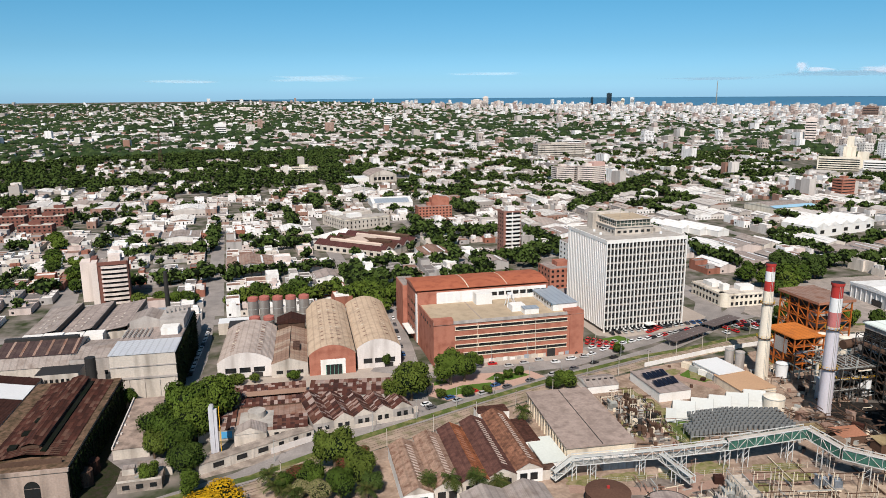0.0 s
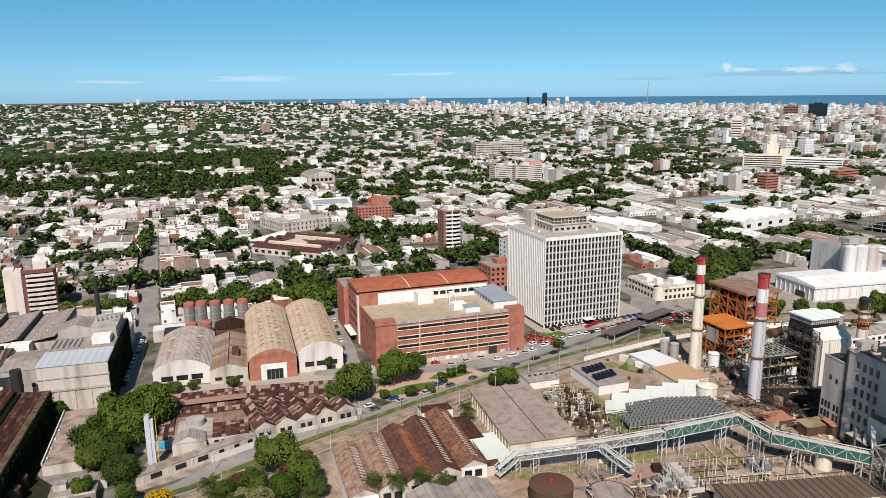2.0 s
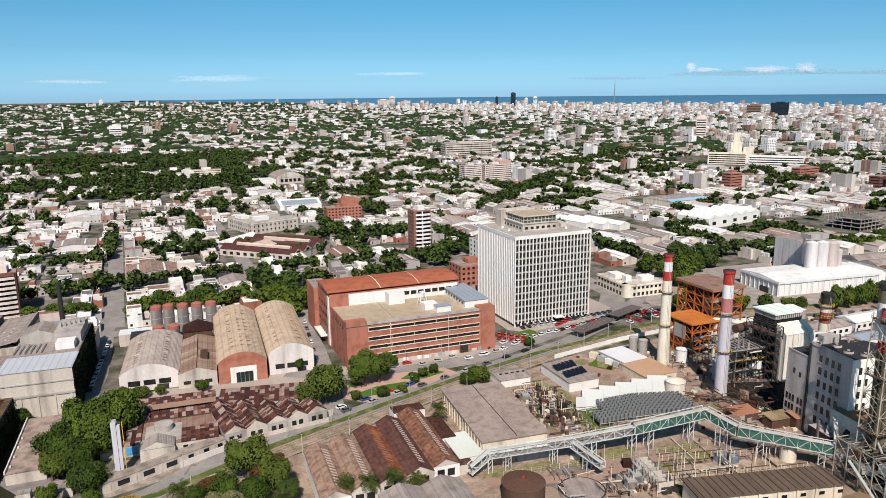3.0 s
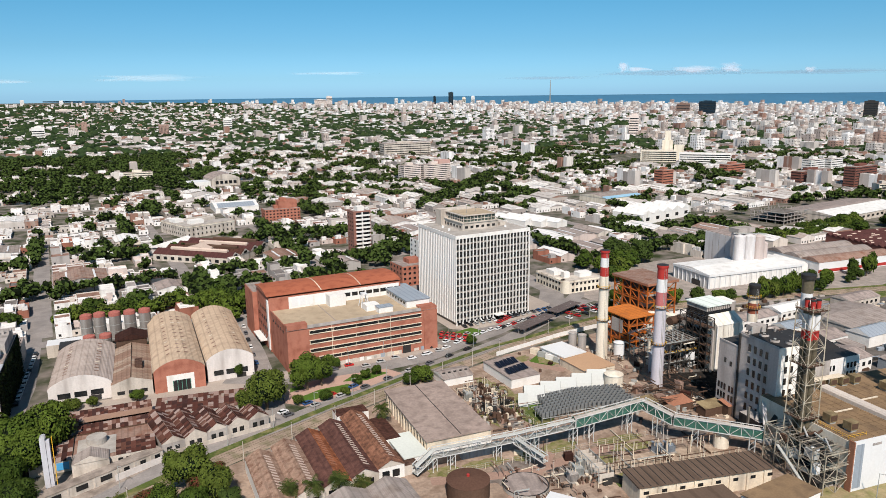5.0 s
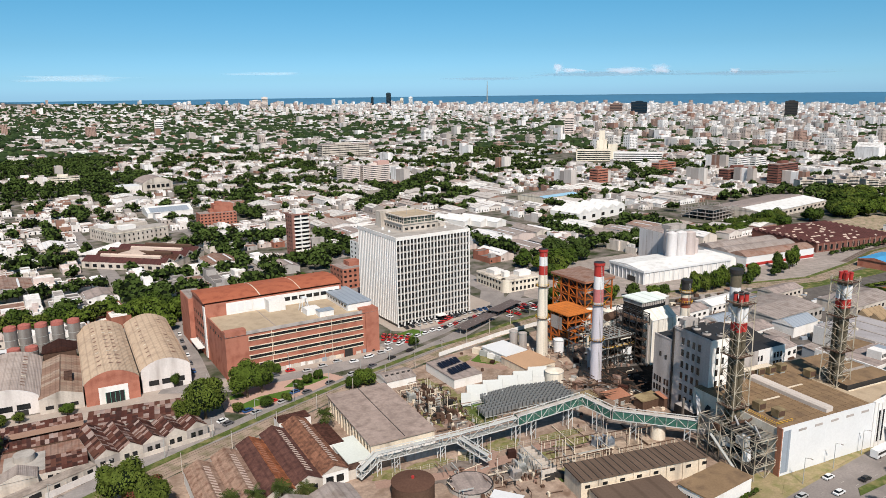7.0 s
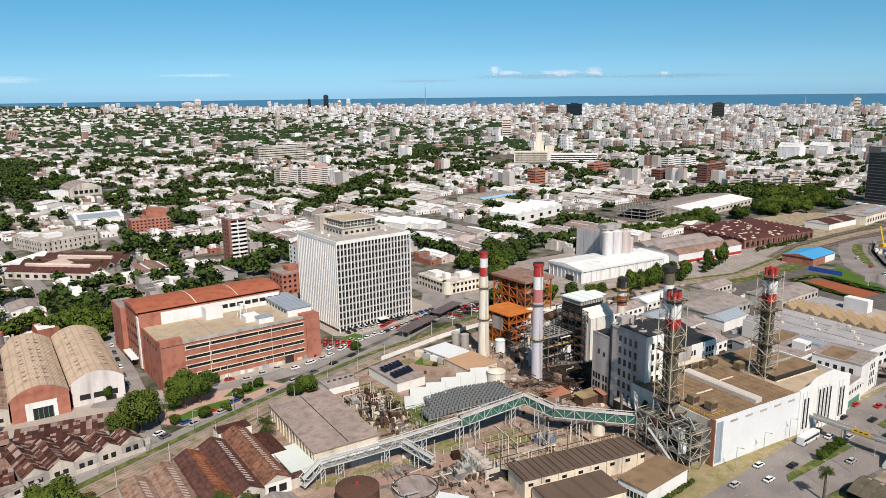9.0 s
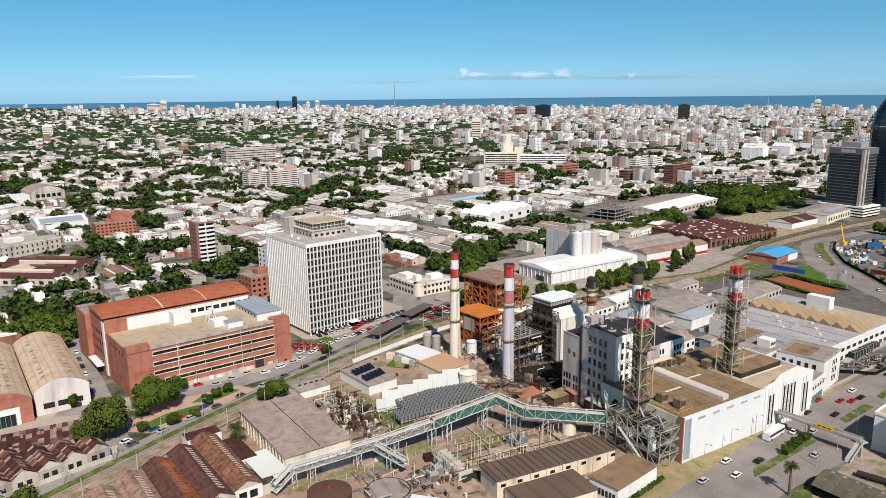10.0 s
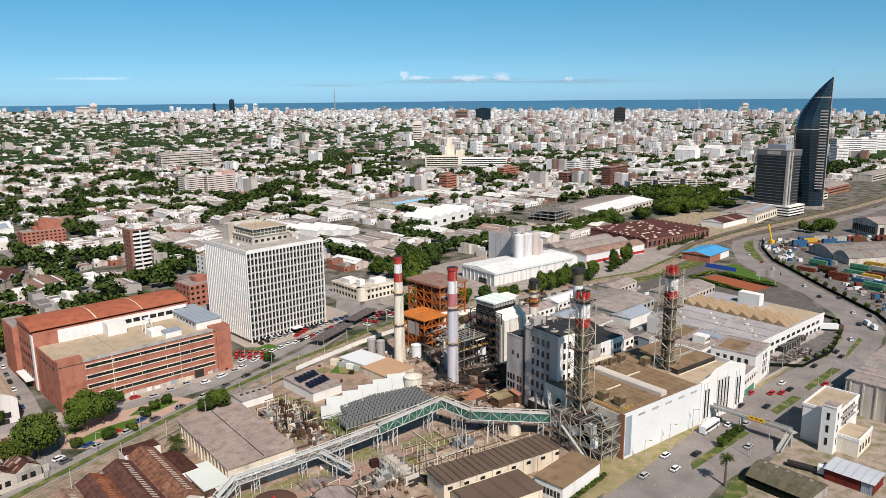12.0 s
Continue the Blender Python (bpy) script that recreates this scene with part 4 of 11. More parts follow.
OFFWALL = mat("faded_white_render", [(0.6, 0.56, 0.54)], vary=0.14, stain=(0.4, 0.36, 0.34), stain_at=0.62, streak=True)
vaulted_shed("vaulted_shed", -95, 290.5, 10, 23, 49, 6.5, 4.2, PALE, OFFWALL, mat("pinkish_fibre_cement", [(0.41, 0.345, 0.31)], vary=0.15, stain=(0.3, 0.245, 0.215), stain_at=0.6, ribs=0.5), "pale rendered shed with a grey-pink curved roof")
vaulted_shed("vaulted_shed", -56, 293.5, 11, 20, 76, 8.6, 4.2, BRICK, BRICK, ASBESTOS, "brick-fronted shed with a tan curved roof and glazed door", True)
vaulted_shed("vaulted_shed", -36, 301, 11, 19.5, 73, 8.8, 4.0, PALE, OFFWALL, ASBESTOS, "white-fronted shed with a tan curved roof")


def low_shed():
    t = thing("low_shed", "low rendered shed with a patchy rusty ridged roof", "shed", pose(-72, 291.5, 0, 0, 0, 10))
    part("wall", Bag().box(0, 15.5, 0, 46, 0, 6), PALE, t)
    part("gable_front", Bag().prism([(0, 6), (7.7, 8.4), (15.5, 6)], -0.1, 0.3, 0, 0), PALE, t)
    sheet = Bag().box(0, 7.9, 0, 3.2, 0, 0.08).make("roof_sheet", [mat("patchy_roof_sheet", [(0.34, 0.25, 0.19), (0.3, 0.2, 0.15), (0.26, 0.17, 0.13), (0.38, 0.3, 0.24)], vary=0.25, stain=(0.2, 0.12, 0.09), stain_at=0.58, ribs=0.4)])
    for k in range(14):
        for s in (0, 1):
            p = part("roof_sheet", sheet, None, t)
            p.matrix_local = pose(-0.1 if s == 0 else 7.75, 0.2 + k * 3.25, 6 if s == 0 else 8.45, 0, -17.3 if s == 0 else 17.3, 0)
    part("lantern", Bag().box(9, 12, 12, 20, 7.5, 9.2), RUST, t)
    for k in range(3):
        part("window", Bag().box(2 + k * 4.3, 4.8 + k * 4.3, -0.15, 0, 1.6, 3), WINDOW, t)
    part("rear_house", Bag().box(1, 14, 47, 58, 0, 9.5), RUSTSTEEL, t)
    part("rear_roof", Bag().prism([(0.4, 9.3), (7.5, 12), (14.6, 9.3)], 46.6, 58.4, 0, 0), RUST, t)


low_shed()
for k, (x, y) in enumerate([(-97, 362), (-91.5, 364), (-84.5, 364), (-77.8, 365), (-71, 366), (-94, 352), (-87, 353)]):
    front = k > 4
    t = thing("silo", "tall stained steel silo with a faded red domed top" if not front else "squat stained steel silo beside taller ones", "silo", pose(x, y, 0), "silos")
    hz = 14.5 if not front else 7
    part("body", Bag().cyl(0, 0, 0, hz, 2.75, n=24), mat("stained_silo_steel", [(0.24, 0.23, 0.22)], rough=0.6, vary=0.3, stain=(0.12, 0.1, 0.09), stain_at=0.55, streak=True) if k == 0 else bpy.data.materials["stained_silo_steel"], t)
    part("rim", Bag().cyl(0, 0, hz, hz + 1.6, 2.85, 2.7, 24), mat("faded_red_cap", [(0.34, 0.12, 0.10)], vary=0.3) if k == 0 else bpy.data.materials["faded_red_cap"], t, "faded red rim")
    part("dome", Bag().cyl(0, 0, hz + 1.6, hz + 2.3, 2.7, 0.8, 24), bpy.data.materials["faded_red_cap"], t)
    for z in (3, 6.5, 10):
        if z < hz:
            part("band", Bag().cyl(0, 0, z, z + 0.2, 2.85, n=24), STEEL, t)
rb = Bag().box(0, 20, 0, 9, 0, 6, 0, 1)
one("store_shed", rb, [PALE, BRIGHT], "small pale store with a white roof behind silos", "shed", m=pose(-112, 349, 0, 0, 0, 12))
one("store_shed", Bag().box(0, 9, 0, 12, 0, 7, 0, 1), [RUSTSTEEL, DARKSTEEL], "dark rusty lean-to beside the silos", "shed", m=pose(-104, 339, 0, 0, 0, 12))


# ---- patched rusty works by the lower road ----
PATCHED = mat("patched_iron_sheet", [(0.09, 0.036, 0.028), (0.32, 0.225, 0.195), (0.12, 0.05, 0.038), (0.05, 0.024, 0.02), (0.18, 0.10, 0.08), (0.085, 0.035, 0.028), (0.35, 0.27, 0.245), (0.12, 0.055, 0.04), (0.06, 0.03, 0.027)], vary=0.35, fine=0.8, big=0.25,
              stain=(0.05, 0.024, 0.019), stain_at=0.6, ribs=0.4, island="both")
DARKRUST = mat("sooty_rusted_iron", [(0.082, 0.032, 0.024), (0.1, 0.042, 0.031), (0.052, 0.023, 0.018), (0.14, 0.075, 0.056), (0.07, 0.029, 0.022)], vary=0.4, fine=0.8, big=0.25, stain=(0.02, 0.011, 0.009), stain_at=0.55, ribs=0.4, island="both")


def lapped(nu, nv, seed):
    """One sheet of a roof, laid from lapped strips that sit a little uneven."""
    q, b = random.Random(seed), Bag()
    for i in range(nu):
        for j in range(nv):
            z = q.uniform(0, 0.07)
            b.box(i / nu, (i + 1) / nu, j / nv, (j + 1) / nv, z, z + 0.06)
    return b


SHEET = lapped(3, 2, 1).make("roof_sheet", DARKRUST)
PATCH = lapped(2, 2, 2).make("roof_sheet", PATCHED)


def sheet_grid(t, p0, du, dv, nu, nv, rng, sheet=SHEET):
    """A roof slope of separate sheets: p0 the corner, du and dv the slope's two edges."""
    du, dv = Vector(du), Vector(dv)
    n = du.cross(dv).normalized()
    for i in range(nu):
        for j in range(nv):
            s = part("roof_sheet", sheet, None, t)
            a, b = du / nu, dv / nv
            m = Matrix((( *a, 0), (*b, 0), (*n, 0), (0, 0, 0, 1))).transposed()
            p = Vector(p0) + a * i + b * j + n * rng.uniform(0, 0.1)
            m.translation = p
            s.matrix_local = m


def patched_works():
    rng = random.Random(21)
    t = thing("patched_works", "low factory with patchwork roofs of rusted iron sheets", "factory", pose(-87, 243, 0, 0, 0, 11))
    part("wall", Bag().box(0.2, 38, 7, 27, 0, 3.8), PALE, t)
    part("wall", Bag().box(13, 38, -13.5, 7, 0, 3.8, 0, 1), [PALE, RUSTPALE], t)
    part("wall", Bag().box(0.2, 12.6, -10.4, 7, 0, 3.8), PALE, t)
    part("roof_bed", Bag().box(0, 38.3, 7, 27, 3.8, 4.2), RUSTSTEEL, t)
    for k in range(3):
        y = 7.2 + k * 6.7
        sheet_grid(t, (0, y, 4.2), (38.2, 0, 0), (0, 4.7, 1.3), 14, 2, rng, PATCH)
        sheet_grid(t, (0, y + 4.7, 5.5), (38.2, 0, 0), (0, 2, -1.3), 14, 1, rng, PATCH)
    part("tan_roof", Bag().box(15, 38.3, 13.5, 18, 5.6, 5.75), mat("brown_sheet", [(0.3, 0.19, 0.14)], vary=0.15), t, "plain brown roof strip")
    sheet_grid(t, (0, -10.6, 3.9), (12.7, 0, 0), (0, 17.6, 0.4), 4, 6, rng, PATCH)
    sheet_grid(t, (26, -13.6, 3.9), (12.3, 0, 0), (0, 10, 0.7), 4, 4, rng, PATCH)
    part("tank_court", Bag().box(14, 26, -11, 3, 3.9, 4.0), CONC, t)
    part("water_tank", Bag().cyl(20, -1, 4, 6.2, 3.2, n=24), CONC, t, "round grey water tank")
    part("front_house", Bag().box(13, 24, -16, -9, 0, 4.4), PALE, t)
    part("front_gable", Bag().prism([(13, 4.4), (18.5, 6.6), (24, 4.4)], -16.2, -9, 0, 1), [GREYASB, PALE], t)
    part("blue_panel", Bag().box(8.2, 11.8, -10.6, -10.42, 0.9, 3.4), BLUE, t, "bright blue wall panel")
    for k in range(5):
        part("window", Bag().box(26.5 + k * 2.4, 28 + k * 2.4, -13.62, -13.4, 1.2, 2.8), WINDOW, t)
    t2 = thing("saw_roof_works", "row of gabled sheds under striped rusted iron roofs", "factory", pose(-45, 237.5, 0, 0, 0, 22))
    n, w = 5, 7.6
    for k in range(n):
        x = k * w
        y0, y1 = 0.0 + 0.2 * k, 26 - 3.6 * k
        part("wall", Bag().box(x + 0.02, x + w - 0.02, y0, y1, 0, 4.2), PALE if k % 2 else GREYWALL, t2)
        g = Bag()
        g.prism([(x, 4.2), (x + w * 0.5, 6.6), (x + w, 4.2)], y0 - 0.05, y0 + 0.3, 0, 0)
        part("gable_front", g, PALE, t2)
        for s in (0, 1):
            xa, xb = (x, x + w / 2) if s == 0 else (x + w / 2, x + w)
            za, zb = (4.25, 6.65) if s == 0 else (6.65, 4.25)
            sheet_grid(t2, (xa, y0 + 0.1, za), (xb - xa, 0, zb - za), (0, y1 - y0, 0), 1, 13, rng, PATCH)
        for j in range(2):
            part("window", Bag().box(x + 1.5 + j * 2.6, x + 3.1 + j * 2.6, y0 - 0.12, y0, 1.2, 3), WINDOW, t2)
    part("side_wall", Bag().box(0, n * w, -0.6, -0.3, 0, 1.6), PALE, t2)
    t3 = thing("patched_store", "flat store roofed with rusted and pale patched sheets", "store", pose(-51.3, 262.6, 0, 0, 0, 4))
    part("wall", Bag().box(0, 34, 0, 14.5, 0, 4), GREYWALL, t3)
    sheet_grid(t3, (-0.2, -0.2, 4.05), (34.4, 0, 0), (0, 14.9, 0.6), 9, 4, rng, PATCH)
    for k in range(6):
        part("roof_vent", Bag().box(3 + k * 5.2, 4 + k * 5.2, 9, 10.4, 4.5, 5.3), GREYASB if k % 2 else GRIMY, t3)
    t4 = thing("street_front_store", "low grimy street-front store with broad dark windows", "store", pose(-77.2, 210.8, 0, 0, 0, 37))
    part("wall", Bag().box(0, 41, 0, 4.2, 0, 3.5), PALE, t4)
    part("roof", Bag().box(-0.15, 41.15, -0.15, 4.3, 3.5, 3.75, floor=True), GRIMY, t4)
    for x in (4.5, 12.5, 20, 27.5, 33, 38):
        part("window", Bag().box(x, x + (3.6 if x < 25 else 1.8), -0.07, 0.1, 1.1, 2.8), WINDOW, t4)
    for x in (2, 10, 18, 25.5, 31, 36.5):
        part("pilaster", Bag().box(x, x + 0.4, -0.16, 0, 0, 3.5), PALE, t4)
    part("white_wall", Bag().box(24, 41, -1.4, -1.2, 0, 2.2), OFFWALL, t4)


patched_works()


# boundary walls along the lower road
def wall_run(pts, h, mt, label, thick=0.3):
    w = Bag()
    for (x0, y0), (x1, y1) in zip(pts, pts[1:]):
        d = Vector((x1 - x0, y1 - y0)).normalized() * thick / 2
        nx, ny = -d.y, d.x
        w.poly([(x0 - nx, y0 - ny, 0), (x1 - nx, y1 - ny, 0), (x1 - nx, y1 - ny, h), (x0 - nx, y0 - ny, h)])
        w.poly([(x1 + nx, y1 + ny, 0), (x0 + nx, y0 + ny, 0), (x0 + nx, y0 + ny, h), (x1 + nx, y1 + ny, h)])
        w.poly([(x0 - nx, y0 - ny, h), (x1 - nx, y1 - ny, h), (x1 + nx, y1 + ny, h), (x0 + nx, y0 + ny, h)])
    return one("boundary_wall", w, mt, label, "wall", kind="structure")


wall_run([(-43, 237.3), (-40, 240), (-8, 256.5)], 2.4, PALE, "pale boundary wall along the road")
wall_run([(92, 300), (130, 318), (170, 332), (240, 340)], 2.0, WHITE, "white boundary wall beside the railway")

# white tower column with its yellow ladder
t = thing("feed_column", "tall white twin-box column with a yellow ladder", "column", pose(-76.5, 221, 0, 0, 0, 10))
COLUMN = mat("lilac_white_paint", [(0.5, 0.5, 0.54)], vary=0.12, stain=(0.36, 0.35, 0.36), stain_at=0.62, streak=True)
part("shaft", Bag().box(0, 1.5, 0, 1.9, 0, 18.5), COLUMN, t)
part("shaft", Bag().box(1.6, 2.6, 0.2, 1.7, 0, 17.6), COLUMN, t)
part("cap", Bag().cyl(1, 1, 18.5, 19.4, 0.9, 0.7, 12), SILVER, t)
lad = Bag().beam((3.3, 0.3, 0), (3.3, 0.3, 18.5), 0.12).beam((3.3, 1.0, 0), (3.3, 1.0, 18.5), 0.12)
for k in range(30):
    lad.beam((3.3, 0.3, 0.6 + k * 0.6), (3.3, 1.0, 0.6 + k * 0.6), 0.08)
part("ladder", lad, YELLOW, t, "yellow ladder")


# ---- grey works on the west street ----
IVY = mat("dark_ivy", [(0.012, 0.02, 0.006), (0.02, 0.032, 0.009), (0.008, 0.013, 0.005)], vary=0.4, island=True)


def ivy_bag(seed, x, y0, y1, z1, n, out=0.5):
    """Leaf clumps clinging to a wall that runs along y."""
    q, b = random.Random(seed), Bag()
    for k in range(n):
        c = Vector((x + q.uniform(0, out), q.uniform(y0, y1), q.uniform(0, z1) ** 1.0))
        n1 = Vector((1, q.uniform(-0.8, 0.8), q.uniform(-0.3, 1))).normalized()
        t1 = n1.orthogonal().normalized()
        t2, r = n1.cross(t1), q.uniform(0.25, 0.6)
        b.poly([tuple(c - t1 * r), tuple(c - t2 * r * 0.7), tuple(c + t1 * r), tuple(c + t2 * r * 0.7)])
    return b


MAROON = mat("dark_maroon_sheet", [(0.062, 0.042, 0.042)], vary=0.3, stain=(0.1, 0.07, 0.062), stain_at=0.6, ribs=0.5)


def grey_works():
    t = thing("grey_works", "large grey rendered factory with mixed roofs and an overgrown, shade-darkened flank", "factory", pose(-106.5, 275, 0, 0, 0, 11))
    part("tall_hall", Bag().box(-25, 0, 0, 58, 0, 18.6), PALE, t)
    part("tall_plinth", Bag().box(-25.2, 0.2, -0.6, 0, 0, 8.5), PALE, t)
    part("ledge", Bag().box(-25.3, 0.3, -1.0, 0.2, 8.5, 9.2, floor=True), GREYWALL, t)
    part("ledge", Bag().box(-25.3, 0.3, -0.3, 0.2, 13.4, 13.8, floor=True), GREYWALL, t)
    for k in range(5):
        part("pilaster", Bag().box(-24.5 + k * 5.8, -23.9 + k * 5.8, -0.9, -0.5, 0, 8.5), PALE, t)
    # the flank turned from the sun: shade is put into its colour under the ivy
    part("dark_flank", Bag().box(0, 0.35, 0.3, 59, 0, 18.2), DARKWALL, t, "overgrown flank, its shade painted near-black")
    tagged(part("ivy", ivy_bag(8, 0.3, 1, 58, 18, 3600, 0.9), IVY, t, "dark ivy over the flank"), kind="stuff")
    part("white_roof", Bag().box(-25.4, 0.3, -0.3, 17, 18.6, 19.0, floor=True), PALEMETAL, t, "pale sheet roof")
    part("deck", Bag().box(-25, 0, 12, 58, 18.6, 18.8), CONCROOF, t)
    part("upper_house", Bag().box(-11, -0.5, 30, 52, 18.8, 23), GREYWALL, t)
    part("upper_house", Bag().box(-9, -2, 22, 29, 18.8, 21.6), WHITE, t)
    part("gabled_house", Bag().prism([(-24, 22), (-17, 24.4), (-10, 22)], 34, 48, 0, 1).box(-24, -10, 34, 48, 18.8, 22, 1), [GREYASB, GREYWALL], t)
    for k in range(6):
        part("roof_vent", Bag().box(-10 + k * 1.7, -9.2 + k * 1.7, 40 + k, 41.4 + k, 23, 24.6), GREYWALL, t)
    part("low_range", Bag().box(-78, -44, 12.5, 36, 0, 11.5), PALE, t)
    part("lean_to_roof", Bag().prism([(12.2, 11.5), (17.4, 14.8)], -78, -44, axis="x"), GREYASB, t, "grey lean-to roof")
    part("mid_range", Bag().box(-44, -25.1, 13.5, 36, 0, 13.6), GREYWALL, t)
    part("mid_roof", Bag().prism([(13.3, 13.6), (24, 15.6), (36, 14.2)], -44, -25.2, 0, 0, axis="x"), GREYASB, t)
    part("dark_wall", Bag().box(-73, -42, 17.5, 36, 0, 14.9), PALE, t)
    part("dark_roof", Bag().prism([(17, 14.9), (30, 18), (36.4, 16)], -73.3, -42, 0, 1, axis="x"), [MAROON, PALE], t, "dark maroon sheet roof with pale strips")
    part("ridge_vent", Bag().box(-73, -44, 29, 31.5, 17.7, 18.9), DARKSTEEL, t)
    for k in range(6):
        part("roof_strip", Bag().prism([(17.6, 15.15), (29, 17.9)], -69 + k * 5, -68 + k * 5, axis="x"), RUSTPALE, t)
    for k in range(12):
        part("window", Bag().box(-77 + k * 4.2, -75.6 + k * 4.2, 12.4 if k < 8 else 13.4, 12.6 if k < 8 else 13.6, 6.4 if k % 3 else 4.4, 8), WINDOW, t)
    part("rear_hall", Bag().box(-72, -27, 43, 88, 0, 15), PALE, t)
    for k in range(4):
        part("white_block", Bag().box(-70 + k * 8.6, -62 + k * 8.6, 36.5, 42.5, 9, 16.4 + 0.3 * (k % 2)), WHITE, t)
    for k in range(3):
        x = -72 + k * 15
        part("saw_roof", Bag().prism([(x, 15), (x + 14.6, 17.6)], 42.8, 88.2), CONCROOF if k else GREYASB, t, "brown-grey roof slope")
        part("dark_glazing", Bag().box(x + 14.6, x + 15, 44, 88, 15, 17.6), DARKSTEEL, t)
        for j in range(8):
            part("roof_light", Bag().box(x + 5 + (j % 2) * 3.4, x + 5.8 + (j % 2) * 3.4, 47 + j * 2.8, 48 + j * 2.8, 15.7 + (j % 2) * 0.6, 16.2 + (j % 2) * 0.6), PALE, t)
    part("rear_yard", Bag().box(-26.9, -1, 58.2, 84, 0, 9, 0, 1), [PALE, CONCROOF], t)
    for k in range(5):
        part("roof_shed", Bag().prism([(-25 + k * 4.6, 9), (-23 + k * 4.6, 11.4), (-20.8 + k * 4.6, 9)], 62, 80 - k, 0, 0), [GREYASB if k % 2 else CONCROOF], t)
    ch = part("black_stack", Bag().cyl(-12, 60, 16, 38, 1.15, 0.95, 16), DARKSTEEL, t, "tall black smokestack")
    part("roof_cabin", Bag().box(-16, -9, 52, 57, 18.8, 21.2, 0, 1), [WHITE, BLUEGREY], t)
    for k in range(6):
        part("pipe", Bag().beam((-24 + k * 2, 20, 19.6), (-24 + k * 2, 31, 19.6), 0.35), STEEL, t)


grey_works()


# ---- rust-roofed hall ----
PINKGREY = mat("grimy_pinkish_render", [(0.34, 0.265, 0.225)], vary=0.25, stain=(0.12, 0.095, 0.08), stain_at=0.55, streak=True)
MOSSROOF = mat("mossy_dark_roof_edge", [(0.15, 0.095, 0.065)], vary=0.35, stain=(0.05, 0.038, 0.022), stain_at=0.52, big=0.2)


def rusty_hall(x, y, w, l, roofs, label):
    t = thing("rusty_hall", label, "hall", pose(x, y, 0, 0, 0, 11), "old halls")
    part("wall", Bag().box(0, w, 0, l, 0, 11.6), PINKGREY, t)
    # grimy flank and buttresses, coloured near-black to hold their shade
    part("dark_flank", Bag().box(w, w + 0.3, 0.3, l, 0, 11.2), DARKWALL, t, "sooty flank with its shade painted near-black")
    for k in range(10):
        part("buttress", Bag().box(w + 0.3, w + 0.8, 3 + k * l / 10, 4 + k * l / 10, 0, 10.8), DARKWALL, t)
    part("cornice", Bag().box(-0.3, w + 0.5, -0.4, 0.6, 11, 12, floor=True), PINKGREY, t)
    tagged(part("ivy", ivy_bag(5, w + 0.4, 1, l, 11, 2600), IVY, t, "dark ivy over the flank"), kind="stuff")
    part("arched_window", Bag().prism([(w - 10 + 2.2 * math.cos(math.pi - math.pi * k / 10), 6.6 + 2.2 * math.sin(math.pi * k / 10)) for k in range(11)], -0.12, 0.1, 0, 0), WINDOW, t)
    part("doorway", Bag().box(w - 12.2, w - 7.8, -0.12, 0.1, 0, 6.4), WINDOW, t)
    part("gutter_roof", Bag().box(0, w, 0.6, l, 11.6, 11.9), MOSSROOF, t, "mossy brown roof edge")
    rng = random.Random(int(x) + 500)
    c = w * 0.55
    a, b = w * 0.18, w * 0.92
    sheet_grid(t, (a, 8, 12), (c - a, 0, 1.7), (0, l - 10, 0), 3, 12, rng)
    sheet_grid(t, (c, 8, 13.7), (b - c, 0, -1.7), (0, l - 10, 0), 3, 12, rng)
    part("ridge_monitor", Bag().box(c - 2.6, c + 2.6, 12, l - 4, 12.8, 14.6), RUSTSTEEL, t)
    sheet_grid(t, (c - 3, 11.5, 14.6), (3, 0, 0.9), (0, l - 15, 0), 1, 10, rng)
    sheet_grid(t, (c, 11.5, 15.5), (3, 0, -0.9), (0, l - 15, 0), 1, 10, rng)
    fr = Bag()
    for k in range(7):
        fr.beam((a + 3, 9 + k * 1.2, 12.4), (c, 9 + k * 1.2, 13.9), 0.25).beam((c, 9 + k * 1.2, 13.9), (b - 2, 9 + k * 1.2, 12.4), 0.25)
    tagged(part("bare_rafters", fr, RUSTSTEEL, t), kind="stuff")
    # solid near-black boxes painted as the darkness in the roof's valley and holes
    part("dark_gap", Bag().box(c + 3.3, c + 5.0, 10, l - 5, 12.6, 13.55), DARKWALL, t, "black strip painted as shade in the roof valley")
    for k in range(5):
        part("roof_hole", Bag().box(c - 7 + k * 0.9, c - 4.4 + k * 0.9, 13 + k * 9.5, 15.6 + k * 9.7, 12.4, 13.75), DARKWALL, t)
    part("gable_screen", Bag().box(a, b, 4, 4.4, 11.9, 13.4), RUSTSTEEL, t)
    return t


rusty_hall(-140, 189, 30, 71, 0, "long derelict hall with collapsing rusted roof and arched window")
t = thing("old_hall", "older hall with white and mossy sheet roofs", "hall", pose(-172, 192, 0, 0, 0, 11))
part("wall", Bag().box(0, 30, 0, 68, 0, 12), PALE, t)
part("roof", Bag().prism([(-0.3, 12), (15, 14.6), (30.3, 12)], -0.3, 68, 0, 1), [RUST, PALE], t)
part("white_roof", Bag().prism([(16, 14.5), (30.4, 12.05), (30.4, 12.2), (16, 14.7)], 47, 60), BRIGHT, t, "white sheet roof patch")
t = thing("boiler_house", "small grey boiler house with a fat dark chimney", "boiler house", pose(-158, 264, 0, 0, 0, 11))
part("wall", Bag().box(0, 16, 0, 10, 0, 13, 0, 1), [PALE, DARKSTEEL], t)
part("chimney", Bag().cyl(20, 3, 0, 18, 2.1, 2.0, 20), DARKSTEEL, t, "fat dark round chimney")
